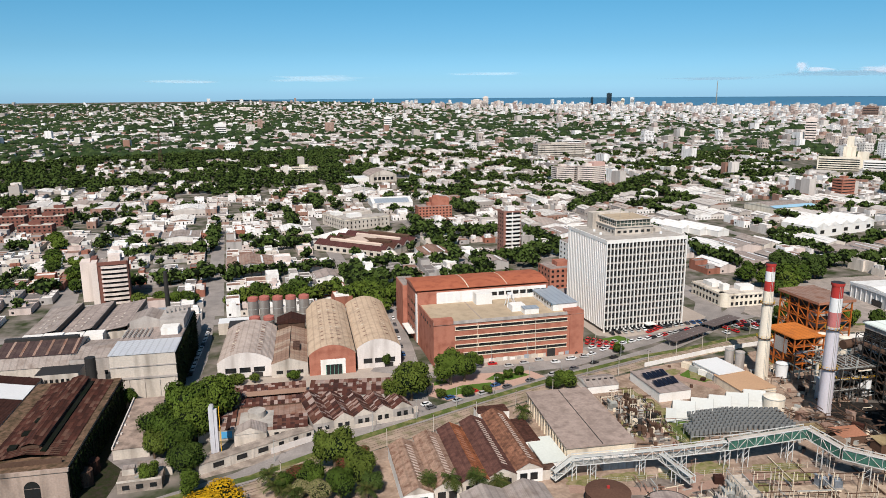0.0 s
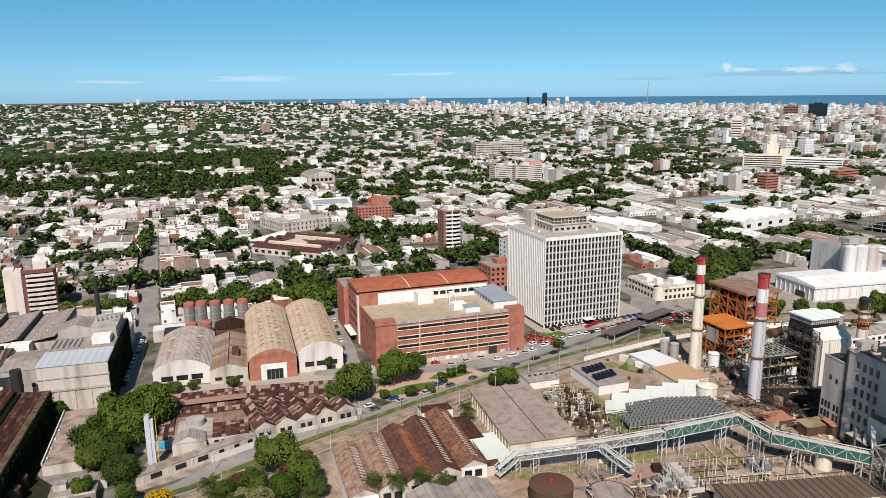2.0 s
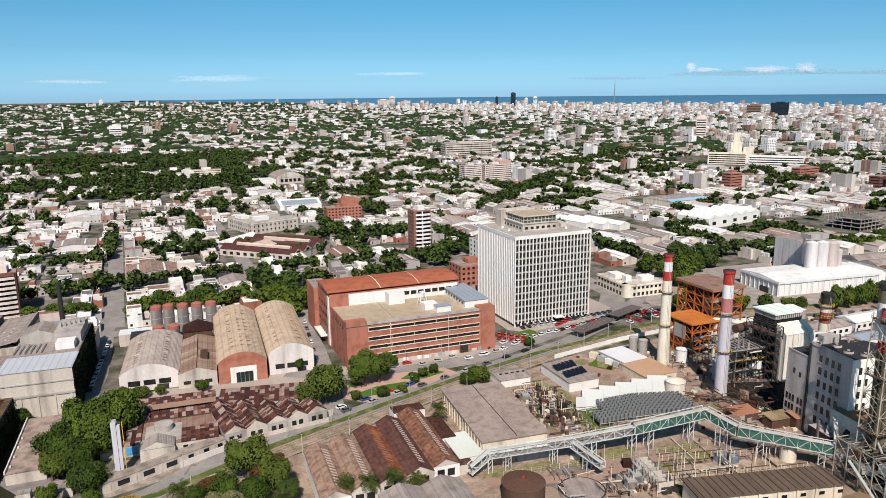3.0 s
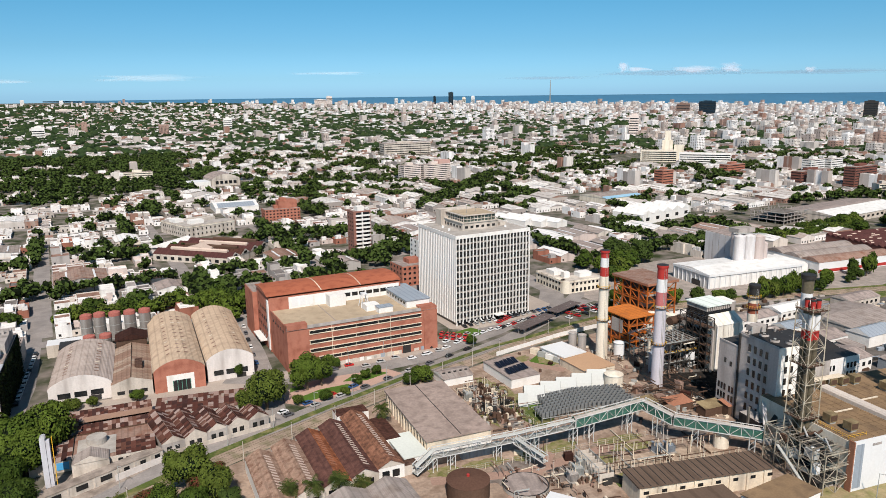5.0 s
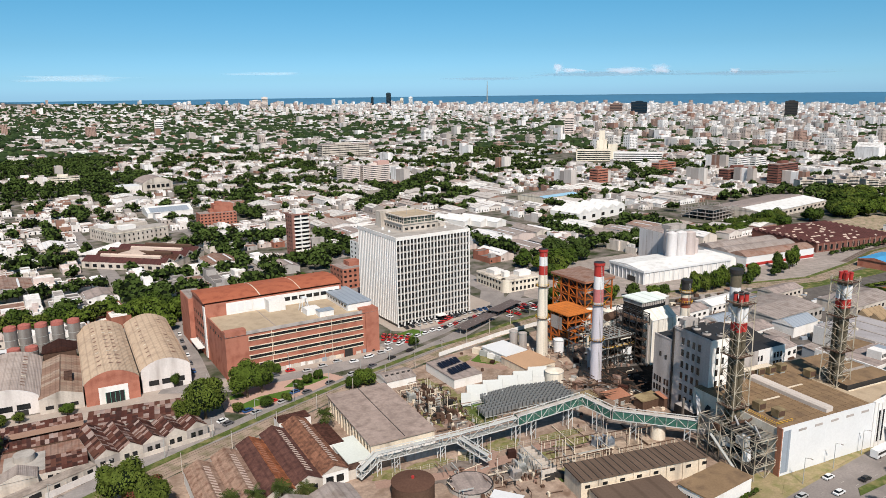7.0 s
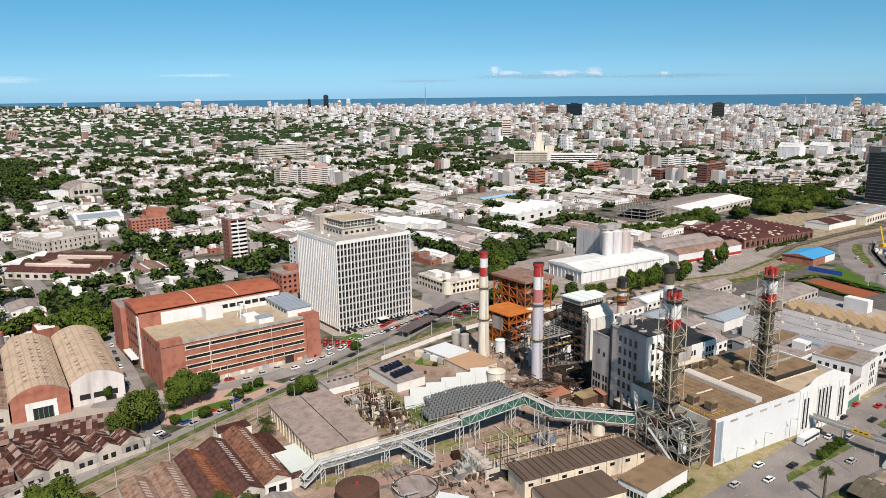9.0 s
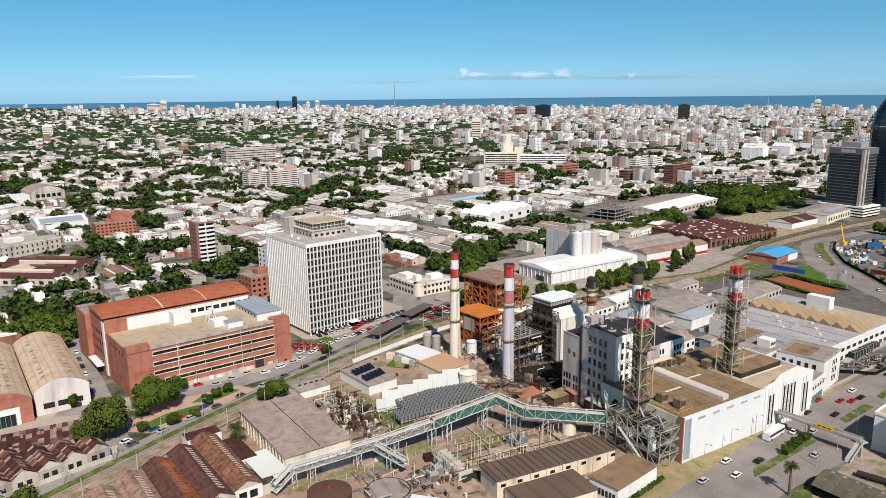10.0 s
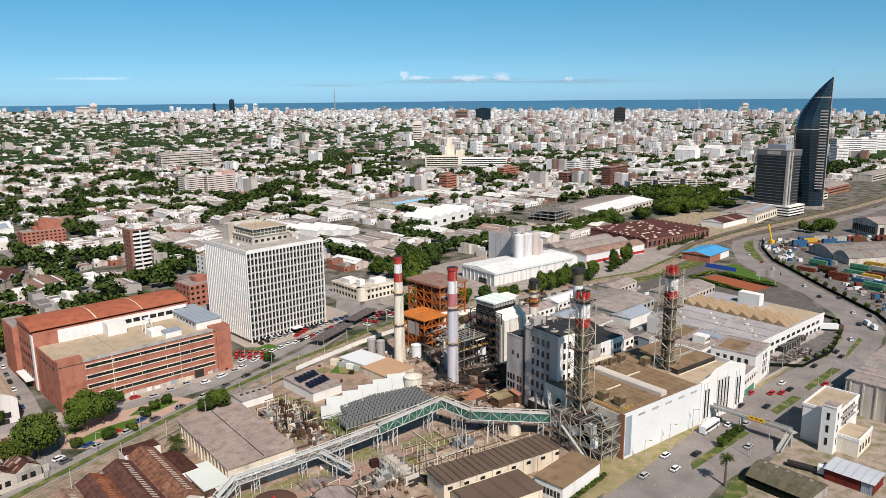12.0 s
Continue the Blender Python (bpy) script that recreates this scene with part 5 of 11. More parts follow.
for k in range(7):
    part("window", Bag().box(1.5 + k * 2, 2.6 + k * 2, -0.1, 0.1, 8, 11), WINDOW, t)
for x, y, hz in ((-111.5, 206, 5), (-112.8, 213.5, 4.4)):
    one("rusty_tank", Bag().cyl(0, 0, 0, hz, 2.4, n=20), RUST, "round rust-brown storage tank beside the hall", "tank", "rusty tanks", m=pose(x, y, 0))
t = thing("long_store", "long pale store with a bare flat concrete roof", "store", pose(-109.5, 221, 0, 0, 0, 13))
part("wall", Bag().box(0, 11.5, 0, 42, 0, 3.8), PALE, t)
part("roof", Bag().box(-0.2, 11.7, -0.2, 42.2, 3.8, 4.0, floor=True), PINKGREY, t)
part("parapet", Bag().box(-0.2, 0.2, 0, 42, 4.0, 4.7), OFFWALL, t)
for k in range(4):
    part("skylight", Bag().box(0.6, 1.2, 4 + k * 7, 5 + k * 7, 4.0, 4.4), OFFWALL, t)
t = thing("yard_store", "low grimy store with a cluttered flat concrete roof", "store", pose(-99, 200, 0, 0, 0, 14))
part("wall", Bag().box(0, 13, 0, 8, 0, 3.4), GRIMY, t)
part("roof", Bag().box(-0.1, 13.1, -0.1, 8.1, 3.4, 3.6, floor=True), GRIMY, t)
part("roof_room", Bag().box(1, 4.6, 4.4, 7.6, 3.6, 5.6, 0, 1), [PALE, GREYASB], t)
part("roof_room", Bag().box(8, 10.5, 1, 3.2, 3.6, 5.0, 0, 1), [GRIMY, RUSTPALE], t)
part("parapet", Bag().box(0, 13, -0.1, 0.15, 3.6, 4.2), PALE, t)
part("duct", Bag().beam((5, 2, 3.9), (12, 6, 3.9), 0.5), STEEL, t)
for k in range(3):
    part("window", Bag().box(1.5 + k * 4, 3.5 + k * 4, -0.17, 0.05, 1.2, 2.6), WINDOW, t)
one("yard_store", Bag().box(0, 11, 0, 6, 0, 3, 0, 1), [PALE, GREYASB], "low pale store beside the yard trees", "store", m=pose(-97, 209, 0, 0, 0, 14))
# weedy strip whose dark colour stands for the shadow along the hall
slab("shady_strip", [(-110.5, 190), (-101, 192), (-103, 214), (-112, 222), (-118, 262), (-124, 262), (-114, 210)], 0.07, mat("shade_dark_weedy_soil", [(0.035, 0.03, 0.022)], vary=0.4, stain=(0.02, 0.028, 0.01), stain_at=0.5, big=0.2), "weedy soil beside the rusty hall, shade darkened in", "ground")
wall_run([(-119, 222), (-122, 250)], 1.2, GREYWALL, "low grey parapet wall in the yard")


# ---- rust-striped sheds by the railway ----
MAROONR = mat("maroon_rusted_iron", [(0.115, 0.056, 0.046)], vary=0.3, fine=0.8, big=0.2, stain=(0.055, 0.028, 0.025), stain_at=0.57, ribs=0.5)
TANRUST = mat("tan_rusted_iron", [(0.30, 0.20, 0.15)], vary=0.3, fine=0.8, big=0.2, stain=(0.13, 0.06, 0.04), stain_at=0.6, ribs=0.5)
FOXRUST = mat("orange_rusted_iron", [(0.29, 0.105, 0.05)], vary=0.4, fine=0.8, big=0.2, stain=(0.1, 0.038, 0.024), stain_at=0.56, ribs=0.5)
MIDRUST = mat("brown_rusted_iron", [(0.23, 0.112, 0.072)], vary=0.35, fine=0.8, big=0.2, stain=(0.08, 0.038, 0.028), stain_at=0.55, ribs=0.5)


def striped_sheds():
    rng = random.Random(17)
    t = thing("striped_sheds", "joined gabled sheds with faded and dark rusted roofs", "sheds", pose(-17, 219.5, 0, 0, 0, 12))
    w = 9.1
    for k in range(5):
        x = k * w
        y0, y1 = -30.5 + 0.17 * x, 1 + x * 0.42
        part("wall", Bag().box(x + 0.02, x + w - 0.02, y0, y1, 0, 4.6), WHITE if k in (0, 4) else PALE, t)
        part("gable", Bag().prism([(x, 4.6), (x + w * 0.5, 6.8), (x + w, 4.6)], y0 - 0.05, y1, 0, 0), [PALE], t)
        dark = (False, False, True, True, True)[k]
        for s in (0, 1):
            xa, xb = (x - 0.05, x + w / 2) if s == 0 else (x + w / 2, x + w + 0.05)
            za, zb = (4.65, 6.95) if s == 0 else (6.95, 4.65)
            b = Bag()
            b.mesh([(xa, y0 - 0.3, za), (xb, y0 - 0.3, zb), (xb, y1 + 0.3, zb), (xa, y1 + 0.3, za), (xa, y0 - 0.3, za + 0.1), (xb, y0 - 0.3, zb + 0.1), (xb, y1 + 0.3, zb + 0.1), (xa, y1 + 0.3, za + 0.1)],
                   [(0, 1, 5, 4), (1, 2, 6, 5), (2, 3, 7, 6), (3, 0, 4, 7), (4, 5, 6, 7)])
            part("roof_slope", b, (TANRUST, TANRUST, TANRUST, TANRUST, MAROONR, FOXRUST, MAROONR, MAROONR, MIDRUST, MIDRUST)[2 * k + s], t)
        nn = int((y1 - y0) / 1.9)
        for j in range(2, nn - 1):
            if k in (0, 1, 3, 4) or j > 4:
                yy = y0 + j * 1.9
                sk = Bag()
                xa, za, xb, zb = x + w * 0.58, 6.95 - 0.16 * 2.3 + 0.16, x + w * 0.8, 6.95 - 0.6 * 2.3 + 0.16
                sk.poly([(xa, yy, za), (xb, yy, zb), (xb, yy + 0.95, zb), (xa, yy + 0.95, za)])
                part("roof_light", sk, (ORANGE_RUST if k == 2 else PALE_SHEET), t)
        for j in range(2):
            part("window", Bag().box(x + 1.6 + j * 3.4, x + 4 + j * 3.4, y0 - 0.12, y0, 1, 3.4), WINDOW, t)
    part("end_house", Bag().box(5 * w, 5 * w + 6, -6, 12, 0, 4, 0, 1), [WHITE, RUST], t)
    part("annex", Bag().box(5 * w + 0.1, 5 * w + 5, -24, -12, 0, 3.4, 0, 1), [PALE, RUST], t)
    part("annex", Bag().box(4 * w, 5 * w + 3, 19.5, 26, 0, 3.6, 0, 1), [WHITE, RUST], t)


ORANGE_RUST = mat("orange_rust_strip", [(0.30, 0.14, 0.09)], vary=0.25)
PALE_SHEET = mat("pale_fibreglass_strip", [(0.5, 0.4, 0.34)], vary=0.2)
striped_sheds()
t = thing("grey_gable_shed", "grey twin-gabled shed beside the palms", "shed", pose(8, 181, 0, 0, 0, 12))
part("wall", Bag().box(0, 26, -14, 10, 0, 4.4), PALE, t)
for k in range(2):
    part("roof", Bag().prism([(k * 13 - 0.2, 4.4), (k * 13 + 6.5, 7), (k * 13 + 13.2, 4.4)], -14.3, 10.3, 0, 1), [GREYASB, PALE], t)


# ---- flat-roofed switch house ----
def switch_house():
    t = thing("switch_house", "long concrete switch house with a worn flat roof", "building", pose(41.8, 214.5, 0, 0, 0, 9.5))
    W, L, H = 23.5, 45, 6.6
    part("wall", Bag().box(0, W, 0, L, 0, H - 0.5), CREAM, t)
    part("roof", Bag().box(-0.5, W + 0.5, -0.5, L + 0.5, H - 0.5, H, floor=True), mat("pinkish_worn_roof", [(0.31, 0.245, 0.215)], vary=0.24, fine=0.9, stain=(0.2, 0.155, 0.135), stain_at=0.58, big=0.1), t, "worn pinkish-brown flat roof")
    part("roof_joint", Bag().box(W * 0.52, W * 0.52 + 0.3, 0, L, H, H + 0.08), DARKSTEEL, t)
    for k in range(14):
        part("buttress", Bag().box(-0.45, 0, 1 + k * 3.1, 1.6 + k * 3.1, 0, H - 0.5), CREAM, t)
        part("window", Bag().box(-0.06, 0.1, 2 + k * 3.1, 3.7 + k * 3.1, 3.4, 5.4), WINDOW, t)
    part("low_band", Bag().box(2, W, -0.5, 0, 1, 3.4), WHITE, t)
    t2 = thing("white_annex", "low annex with a white flat roof and teal door", "annex", pose(33.3, 209.5, 0, 0, 0, 12))
    part("wall", Bag().box(0, 8.5, 0, 17, 0, 3.6), WHITE, t2)
    part("roof", Bag().box(-0.2, 8.7, -0.2, 17.2, 3.6, 3.9, floor=True), mat("mint_white_roof", [(0.57, 0.6, 0.56)], vary=0.1), t2)
    part("door", Bag().box(6, 7.6, -0.12, 0.05, 0, 2.6), GREEN, t2, "teal door")


switch_house()
t = thing("brown_tank", "large round dark brown oil tank with a domed roof", "tank", pose(49.5, 190, 0))
part("shell", Bag().cyl(0, 0, 0, 5.4, 6.6, n=36), RUSTSTEEL, t)
part("roof", Bag().cyl(0, 0, 5.4, 6.4, 6.7, 0.5, 36), mat("dark_brown_dome", [(0.1, 0.055, 0.04)], vary=0.25), t)
part("vent", Bag().cyl(0, 0, 6.3, 7, 0.5, n=10), RED, t)
t = thing("corrugated_store", "low grey store with rooflights beside the railway", "store", pose(60.5, 271, 0, 0, 0, 12))
part("wall", Bag().box(0, 13.5, 0, 11, 0, 3.2), WHITE, t)
part("roof", Bag().prism([(-0.3, 3.2), (5.5, 4.8), (11.3, 3.2)], -0.3, 13.8, 0, 1, axis="x"), [GREYASB, WHITE], t)
for k in range(5):
    part("rooflight", Bag().box(1 + k * 2.6, 2.2 + k * 2.6, 3.5, 4.2, 4.2, 4.7), DARKSTEEL, t)

# ---- power station ----
DULLSTEEL = mat("dull_weathered_steel", [(0.17, 0.16, 0.145)], rough=0.7, vary=0.3, stain=(0.09, 0.06, 0.045), stain_at=0.58)


def banded_chimney(x, y, h, r0, r1, bands, body, label, z0=0.0):
    """A tapering chimney with painted bands at the top; bands run down from the top as (height, material)."""
    t = thing("chimney", label, "chimney", pose(x, y, z0), "chimneys")
    rad = lambda z: r0 + (r1 - r0) * z / h
    z = h
    for dz, m in bands:
        part("band", Bag().cyl(0, 0, z - dz, z, rad(z - dz), rad(z), 28), m, t)
        z -= dz
    part("shaft", Bag().cyl(0, 0, 0, z, rad(0), rad(z), 28), body, t)
    part("lip", Bag().cyl(0, 0, h - 0.9, h + 0.25, r1 + 0.3, r1 + 0.35, 28, cap=1), [bands[0][1], DARKSTEEL], t)
    for zz in (h * 0.36, h * 0.66):
        pl = part("platform", Bag().cyl(0, 0, zz, zz + 0.15, rad(zz) + 0.75, n=24), RUSTSTEEL, t, "maintenance platform")
        rl = Bag()
        for k in range(16):
            a = 6.283 * k / 16
            b = 6.283 * (k + 1) / 16
            q = rad(zz) + 0.7
            rl.beam((q * math.cos(a), q * math.sin(a), zz + 0.2), (q * math.cos(a), q * math.sin(a), zz + 1.3), 0.08)
            rl.beam((q * math.cos(a), q * math.sin(a), zz + 1.25), (q * math.cos(b), q * math.sin(b), zz + 1.25), 0.08)
        tagged(part("railing", rl, YELLOW, pl), kind="stuff")
    lad = Bag().beam((-0.3, -r0 - 0.1, 0), (-0.3, -r1 - 0.15, h - 1), 0.1).beam((0.3, -r0 - 0.1, 0), (0.3, -r1 - 0.15, h - 1), 0.1)
    part("ladder", lad, STEEL, t)
    return t


LILAC = mat("lilac_grey_steel", [(0.50, 0.48, 0.53)], rough=0.6, vary=0.12, stain=(0.4, 0.37, 0.38), stain_at=0.62, streak=True)
OFFW = mat("stained_white_concrete", [(0.66, 0.61, 0.52)], vary=0.15, stain=(0.45, 0.38, 0.3), stain_at=0.6, streak=True)
PINK = mat("faded_pink_red", [(0.42, 0.15, 0.15)], vary=0.2)
banded_chimney(138, 286.5, 50.3, 2.75, 1.75, [(3.2, RED), (4.2, BRIGHT), (4.2, RED)], OFFW, "tall cream chimney with red and white bands")
banded_chimney(145.8, 250.5, 51.5, 2.5, 2.0, [(5.4, RED), (5.4, BRIGHT), (5.6, PINK)], LILAC, "tall grey chimney with red and white bands")
banded_chimney(188, 250, 15.5, 2.1, 2.0, [(4.5, DARKSTEEL), (3, CREAM), (4.5, mat("brown_red", [(0.25, 0.08, 0.05)], vary=0.3))], OFFW, "short chimney with dark cap above the boiler house", 25)


def steel_frame(t, x0, x1, y0, y1, z0, z1, nx, ny, nz, mt, w=0.35, brace=True, skip=0.0, rng=None):
    """Columns, floor beams and braces of an open steel structure; each bay line is a part."""
    xs = [x0 + (x1 - x0) * i / nx for i in range(nx + 1)]
    ys = [y0 + (y1 - y0) * i / ny for i in range(ny + 1)]
    zs = [z0 + (z1 - z0) * i / nz for i in range(nz + 1)]
    for x in xs:
        for y in ys:
            part("column", Bag().beam((x, y, z0), (x, y, z1), w), mt, t)
    for z in zs[1:]:
        b = Bag()
        for y in ys:
            b.beam((x0, y, z), (x1, y, z), w * 0.8)
        for x in xs:
            b.beam((x, y0, z), (x, y1, z), w * 0.8)
        part("floor_frame", b, mt, t)
    if brace:
        b = Bag()
        for i in range(nz):
            for k in range(nx):
                if (i + k) % 2:
                    b.beam((xs[k], y0, zs[i]), (xs[k + 1], y0, zs[i + 1]), w * 0.55)
                else:
                    b.beam((xs[k + 1], y0, zs[i]), (xs[k], y0, zs[i + 1]), w * 0.55)
            for k in range(ny):
                b.beam((x0, ys[k], zs[i]), (x0, ys[k + 1], zs[i + 1]), w * 0.55)
        tagged(part("bracing", b, mt, t), kind="stuff")


def railing(t, pts, z, mt, closed=False):
    b = Bag()
    seg = list(zip(pts, pts[1:] + (pts[:1] if closed else [])))
    for (xa, ya), (xb, yb) in seg[:len(pts) if closed else len(pts) - 1]:
        n = max(1, int(math.hypot(xb - xa, yb - ya) / 2))
        for k in range(n + 1):
            x, y = xa + (xb - xa) * k / n, ya + (yb - ya) * k / n
            b.beam((x, y, z), (x, y, z + 1.1), 0.07)
        for h in (0.55, 1.1):
            b.beam((xa, ya, z + h), (xb, yb, z + h), 0.07)
    tagged(part("railing", b, mt, t), kind="stuff")


def orange_boiler():
    rng = random.Random(4)
    t = thing("orange_boiler_frame", "tall open orange steel boiler frame with a rusty flat roof", "boiler structure", pose(169.5, 304, 0, 0, 0, 14))
    steel_frame(t, 0, 18, 0, 24, 0, 27.4, 3, 4, 6, ORANGE, 0.55)
    part("roof", Bag().box(-1, 19, -1, 25, 27.7, 28.2, floor=True), RUSTPALE, t, "rusty flat roof")
    part("roof_fascia", Bag().box(-1.05, 19.05, -1.1, -0.9, 27.0, 28.1).box(-1.1, -0.9, -1, 25, 27.0, 28.1), ORANGE_RUST, t)
    part("boiler", Bag().box(3.5, 15, 5, 21, 4, 26), DARKSTEEL, t, "near-black boiler casing")
    part("boiler", Bag().box(2.5, 8, 2.5, 9, 15, 23), GREYWALL, t)
    part("drum", Bag().box(2, 16, 2, 4.5, 18, 20.5), DARKSTEEL, t)
    for k in range(4):
        part("floor", Bag().box(0, 18, 0, 5, 4.5 + k * 4.6, 4.7 + k * 4.6, floor=True), RUSTSTEEL, t)
        railing(t, [(-0.2, 24), (-0.2, -0.2), (18.2, -0.2)], 4.7 + k * 4.6, ORANGE)
    t = thing("orange_bunker_frame", "lower orange steel frame with an orange sheet roof", "boiler structure", pose(153.5, 291, 0, 0, 0, 14))
    steel_frame(t, 0, 15, 0, 18, 0, 15.6, 3, 3, 4, ORANGE, 0.5)
    part("roof", Bag().box(-0.8, 15.8, -0.8, 18.8, 15.6, 16.1, floor=True), mat("orange_sheet_roof", [(0.52, 0.17, 0.04)], vary=0.2, stain=(0.35, 0.12, 0.04), stain_at=0.6, ribs=0.5), t, "orange sheet roof")
    part("casing", Bag().box(2.5, 9, 4, 15, 7, 13.6), DARKSTEEL, t, "dark casing")
    part("panel", Bag().box(-0.25, -0.1, 4, 12, 7.5, 14.0), GREYWALL, t, "pale screen panel")
    part("casing", Bag().box(9.5, 14, 3, 14, 2, 13), DARKSTEEL, t)
    for k in range(3):
        part("floor", Bag().box(0, 15, 0, 3, 3.8 + k * 3.9, 4 + k * 3.9, floor=True), RUSTSTEEL, t)
        railing(t, [(-0.2, 18), (-0.2, -0.2), (15.2, -0.2)], 4 + k * 3.9, ORANGE)


orange_boiler()


def vessel(x, y, r, h, mt, label, z=0.0, name="storage_tank"):
    t = thing(name, label, "tank", pose(x, y, z), "plant tanks")
    part("shell", Bag().cyl(0, 0, 0, h, r, n=24), mt, t)
    part("lid", Bag().cyl(0, 0, h, h + r * 0.25, r + 0.05, r * 0.15, 24), mt, t)
    part("rim", Bag().cyl(0, 0, h - 0.35, h - 0.15, r + 0.12, n=24), STEEL, t)


vessel(147.5, 288, 2.6, 6, BRIGHT, "white round tank at the chimney foot")
vessel(128, 253.5, 3.9, 6.2, OFFW, "white round tank with a rust-stained lid")
vessel(133, 297, 2, 8, GREYWALL, "grey upright tank beside the chimney")
vessel(130, 301, 2, 8, GREYWALL, "grey upright tank beside the chimney")
vessel(152, 264, 2.4, 9, BLUEGREY, "blue-grey upright vessel among pipework")
vessel(175.6, 292, 2.7, 16, OFFW, "tall pale tank behind the chimney")
vessel(168.6, 297, 2.3, 16, OFFW, "tall pale tank beside its twin")
vessel(141.5, 199, 2.6, 6.5, OFFW, "pale round tank under the conveyor")


def process_frame():
    rng = random.Random(9)
    t = thing("process_frame", "dense steel process frame with pale vessels and pipes", "process plant", pose(157, 261, 0, 0, 0, 10))
    steel_frame(t, 0, 18, 0, 14, 0, 13.5, 4, 3, 3, DARKSTEEL, 0.35)
    for k in range(3):
        part("floor", Bag().box(0, 18, 0, 14, 4.4 * k + 4.3, 4.4 * k + 4.5, floor=True), RUSTSTEEL, t)
        railing(t, [(0, 14), (0, 0), (18, 0), (18, 14)], 4.4 * k + 4.5, YELLOW if k == 1 else STEEL)
    for k in range(9):
        x, y, z = rng.uniform(1, 15), rng.uniform(0.5, 9), rng.choice([0.2, 4.6, 9])
        if k % 3:
            part("vessel", Bag().box(x, x + rng.uniform(1.5, 3.5), y, y + rng.uniform(1.5, 3.5), z, z + rng.uniform(1.5, 3.6)), rng.choice([BRIGHT, SILVER, OFFW, STEEL]), t)
        else:
            part("vessel", Bag().cyl(x, y, z, z + 3.4, rng.uniform(0.9, 1.5), n=16), rng.choice([BRIGHT, SILVER]), t)
    b = Bag()
    for k in range(26):
        x, y, z = rng.uniform(0, 18), rng.uniform(0, 14), rng.uniform(1, 14)
        d = rng.choice([(6, 0, 0), (0, 6, 0), (0, 0, 4)])
        b.beam((x, y, z), (min(18, x + d[0]), min(14, y + d[1]), z + d[2]), rng.uniform(0.2, 0.45))
    tagged(part("pipework", b, SILVER, t), kind="stuff")
    roof = Bag()
    for k in range(10):
        roof.beam((k * 2, 0, 14.2), (k * 2, 14, 14.2), 0.3)
    part("top_grid", roof, STEEL, t)
    d = thing("drum_tank", "horizontal brown drum on a raised frame", "tank", pose(166, 277, 0, 0, 0, 20))
    part("drum", Bag().prism([(1.9 * math.cos(a), 18 + 1.9 * math.sin(a)) for a in [6.283 * k / 20 for k in range(21)]], 0, 6.5, 0, 0, axis="x"), RUSTSTEEL, d)
    steel_frame(d, 0, 6.5, -2, 2, 0, 16, 1, 1, 3, STEEL, 0.3)


process_frame()
rpp = random.Random(63)
t = thing("pipe_rack", "crowded pale pipework and small vessels beside the boilers", "process plant", pose(152, 262, 0, 0, 0, 12))
for k in range(110):
    x, y, z = rpp.uniform(0, 19), rpp.uniform(-3, 22), rpp.uniform(2, 17)
    d = rpp.choice([(6, 0, 0), (0, 7, 0), (0, 0, 4), (4, 0, 0), (0, 4, 0)])
    z = min(z, 13)
    part("pipe", Bag().beam((x, y, z), (x + d[0], y + d[1], z + d[2]), rpp.uniform(0.18, 0.55)), rpp.choice([BRIGHT, STEEL, STEEL, CREAM, OFFW, RUSTSTEEL, DARKSTEEL]), t)
for k in range(16):
    x, y = rpp.uniform(0, 18), rpp.uniform(-3, 20)
    part("vessel", Bag().cyl(x, y, 0, rpp.uniform(5, 13), rpp.uniform(0.7, 1.5), n=14), rpp.choice([SILVER, OFFW, STEEL]), t)
for k in range(12):
    x, y = (k % 4) * 5.6, (k // 4) * 10 - 2
    part("upright", Bag().beam((x, y, 0), (x, y, 14), 0.3), DULLSTEEL, t)
for z in (5, 9.5, 14):
    for k in range(3):
        part("rail", Bag().beam((0, k * 10 - 2, z), (16.8, k * 10 - 2, z), 0.25), STEEL, t)


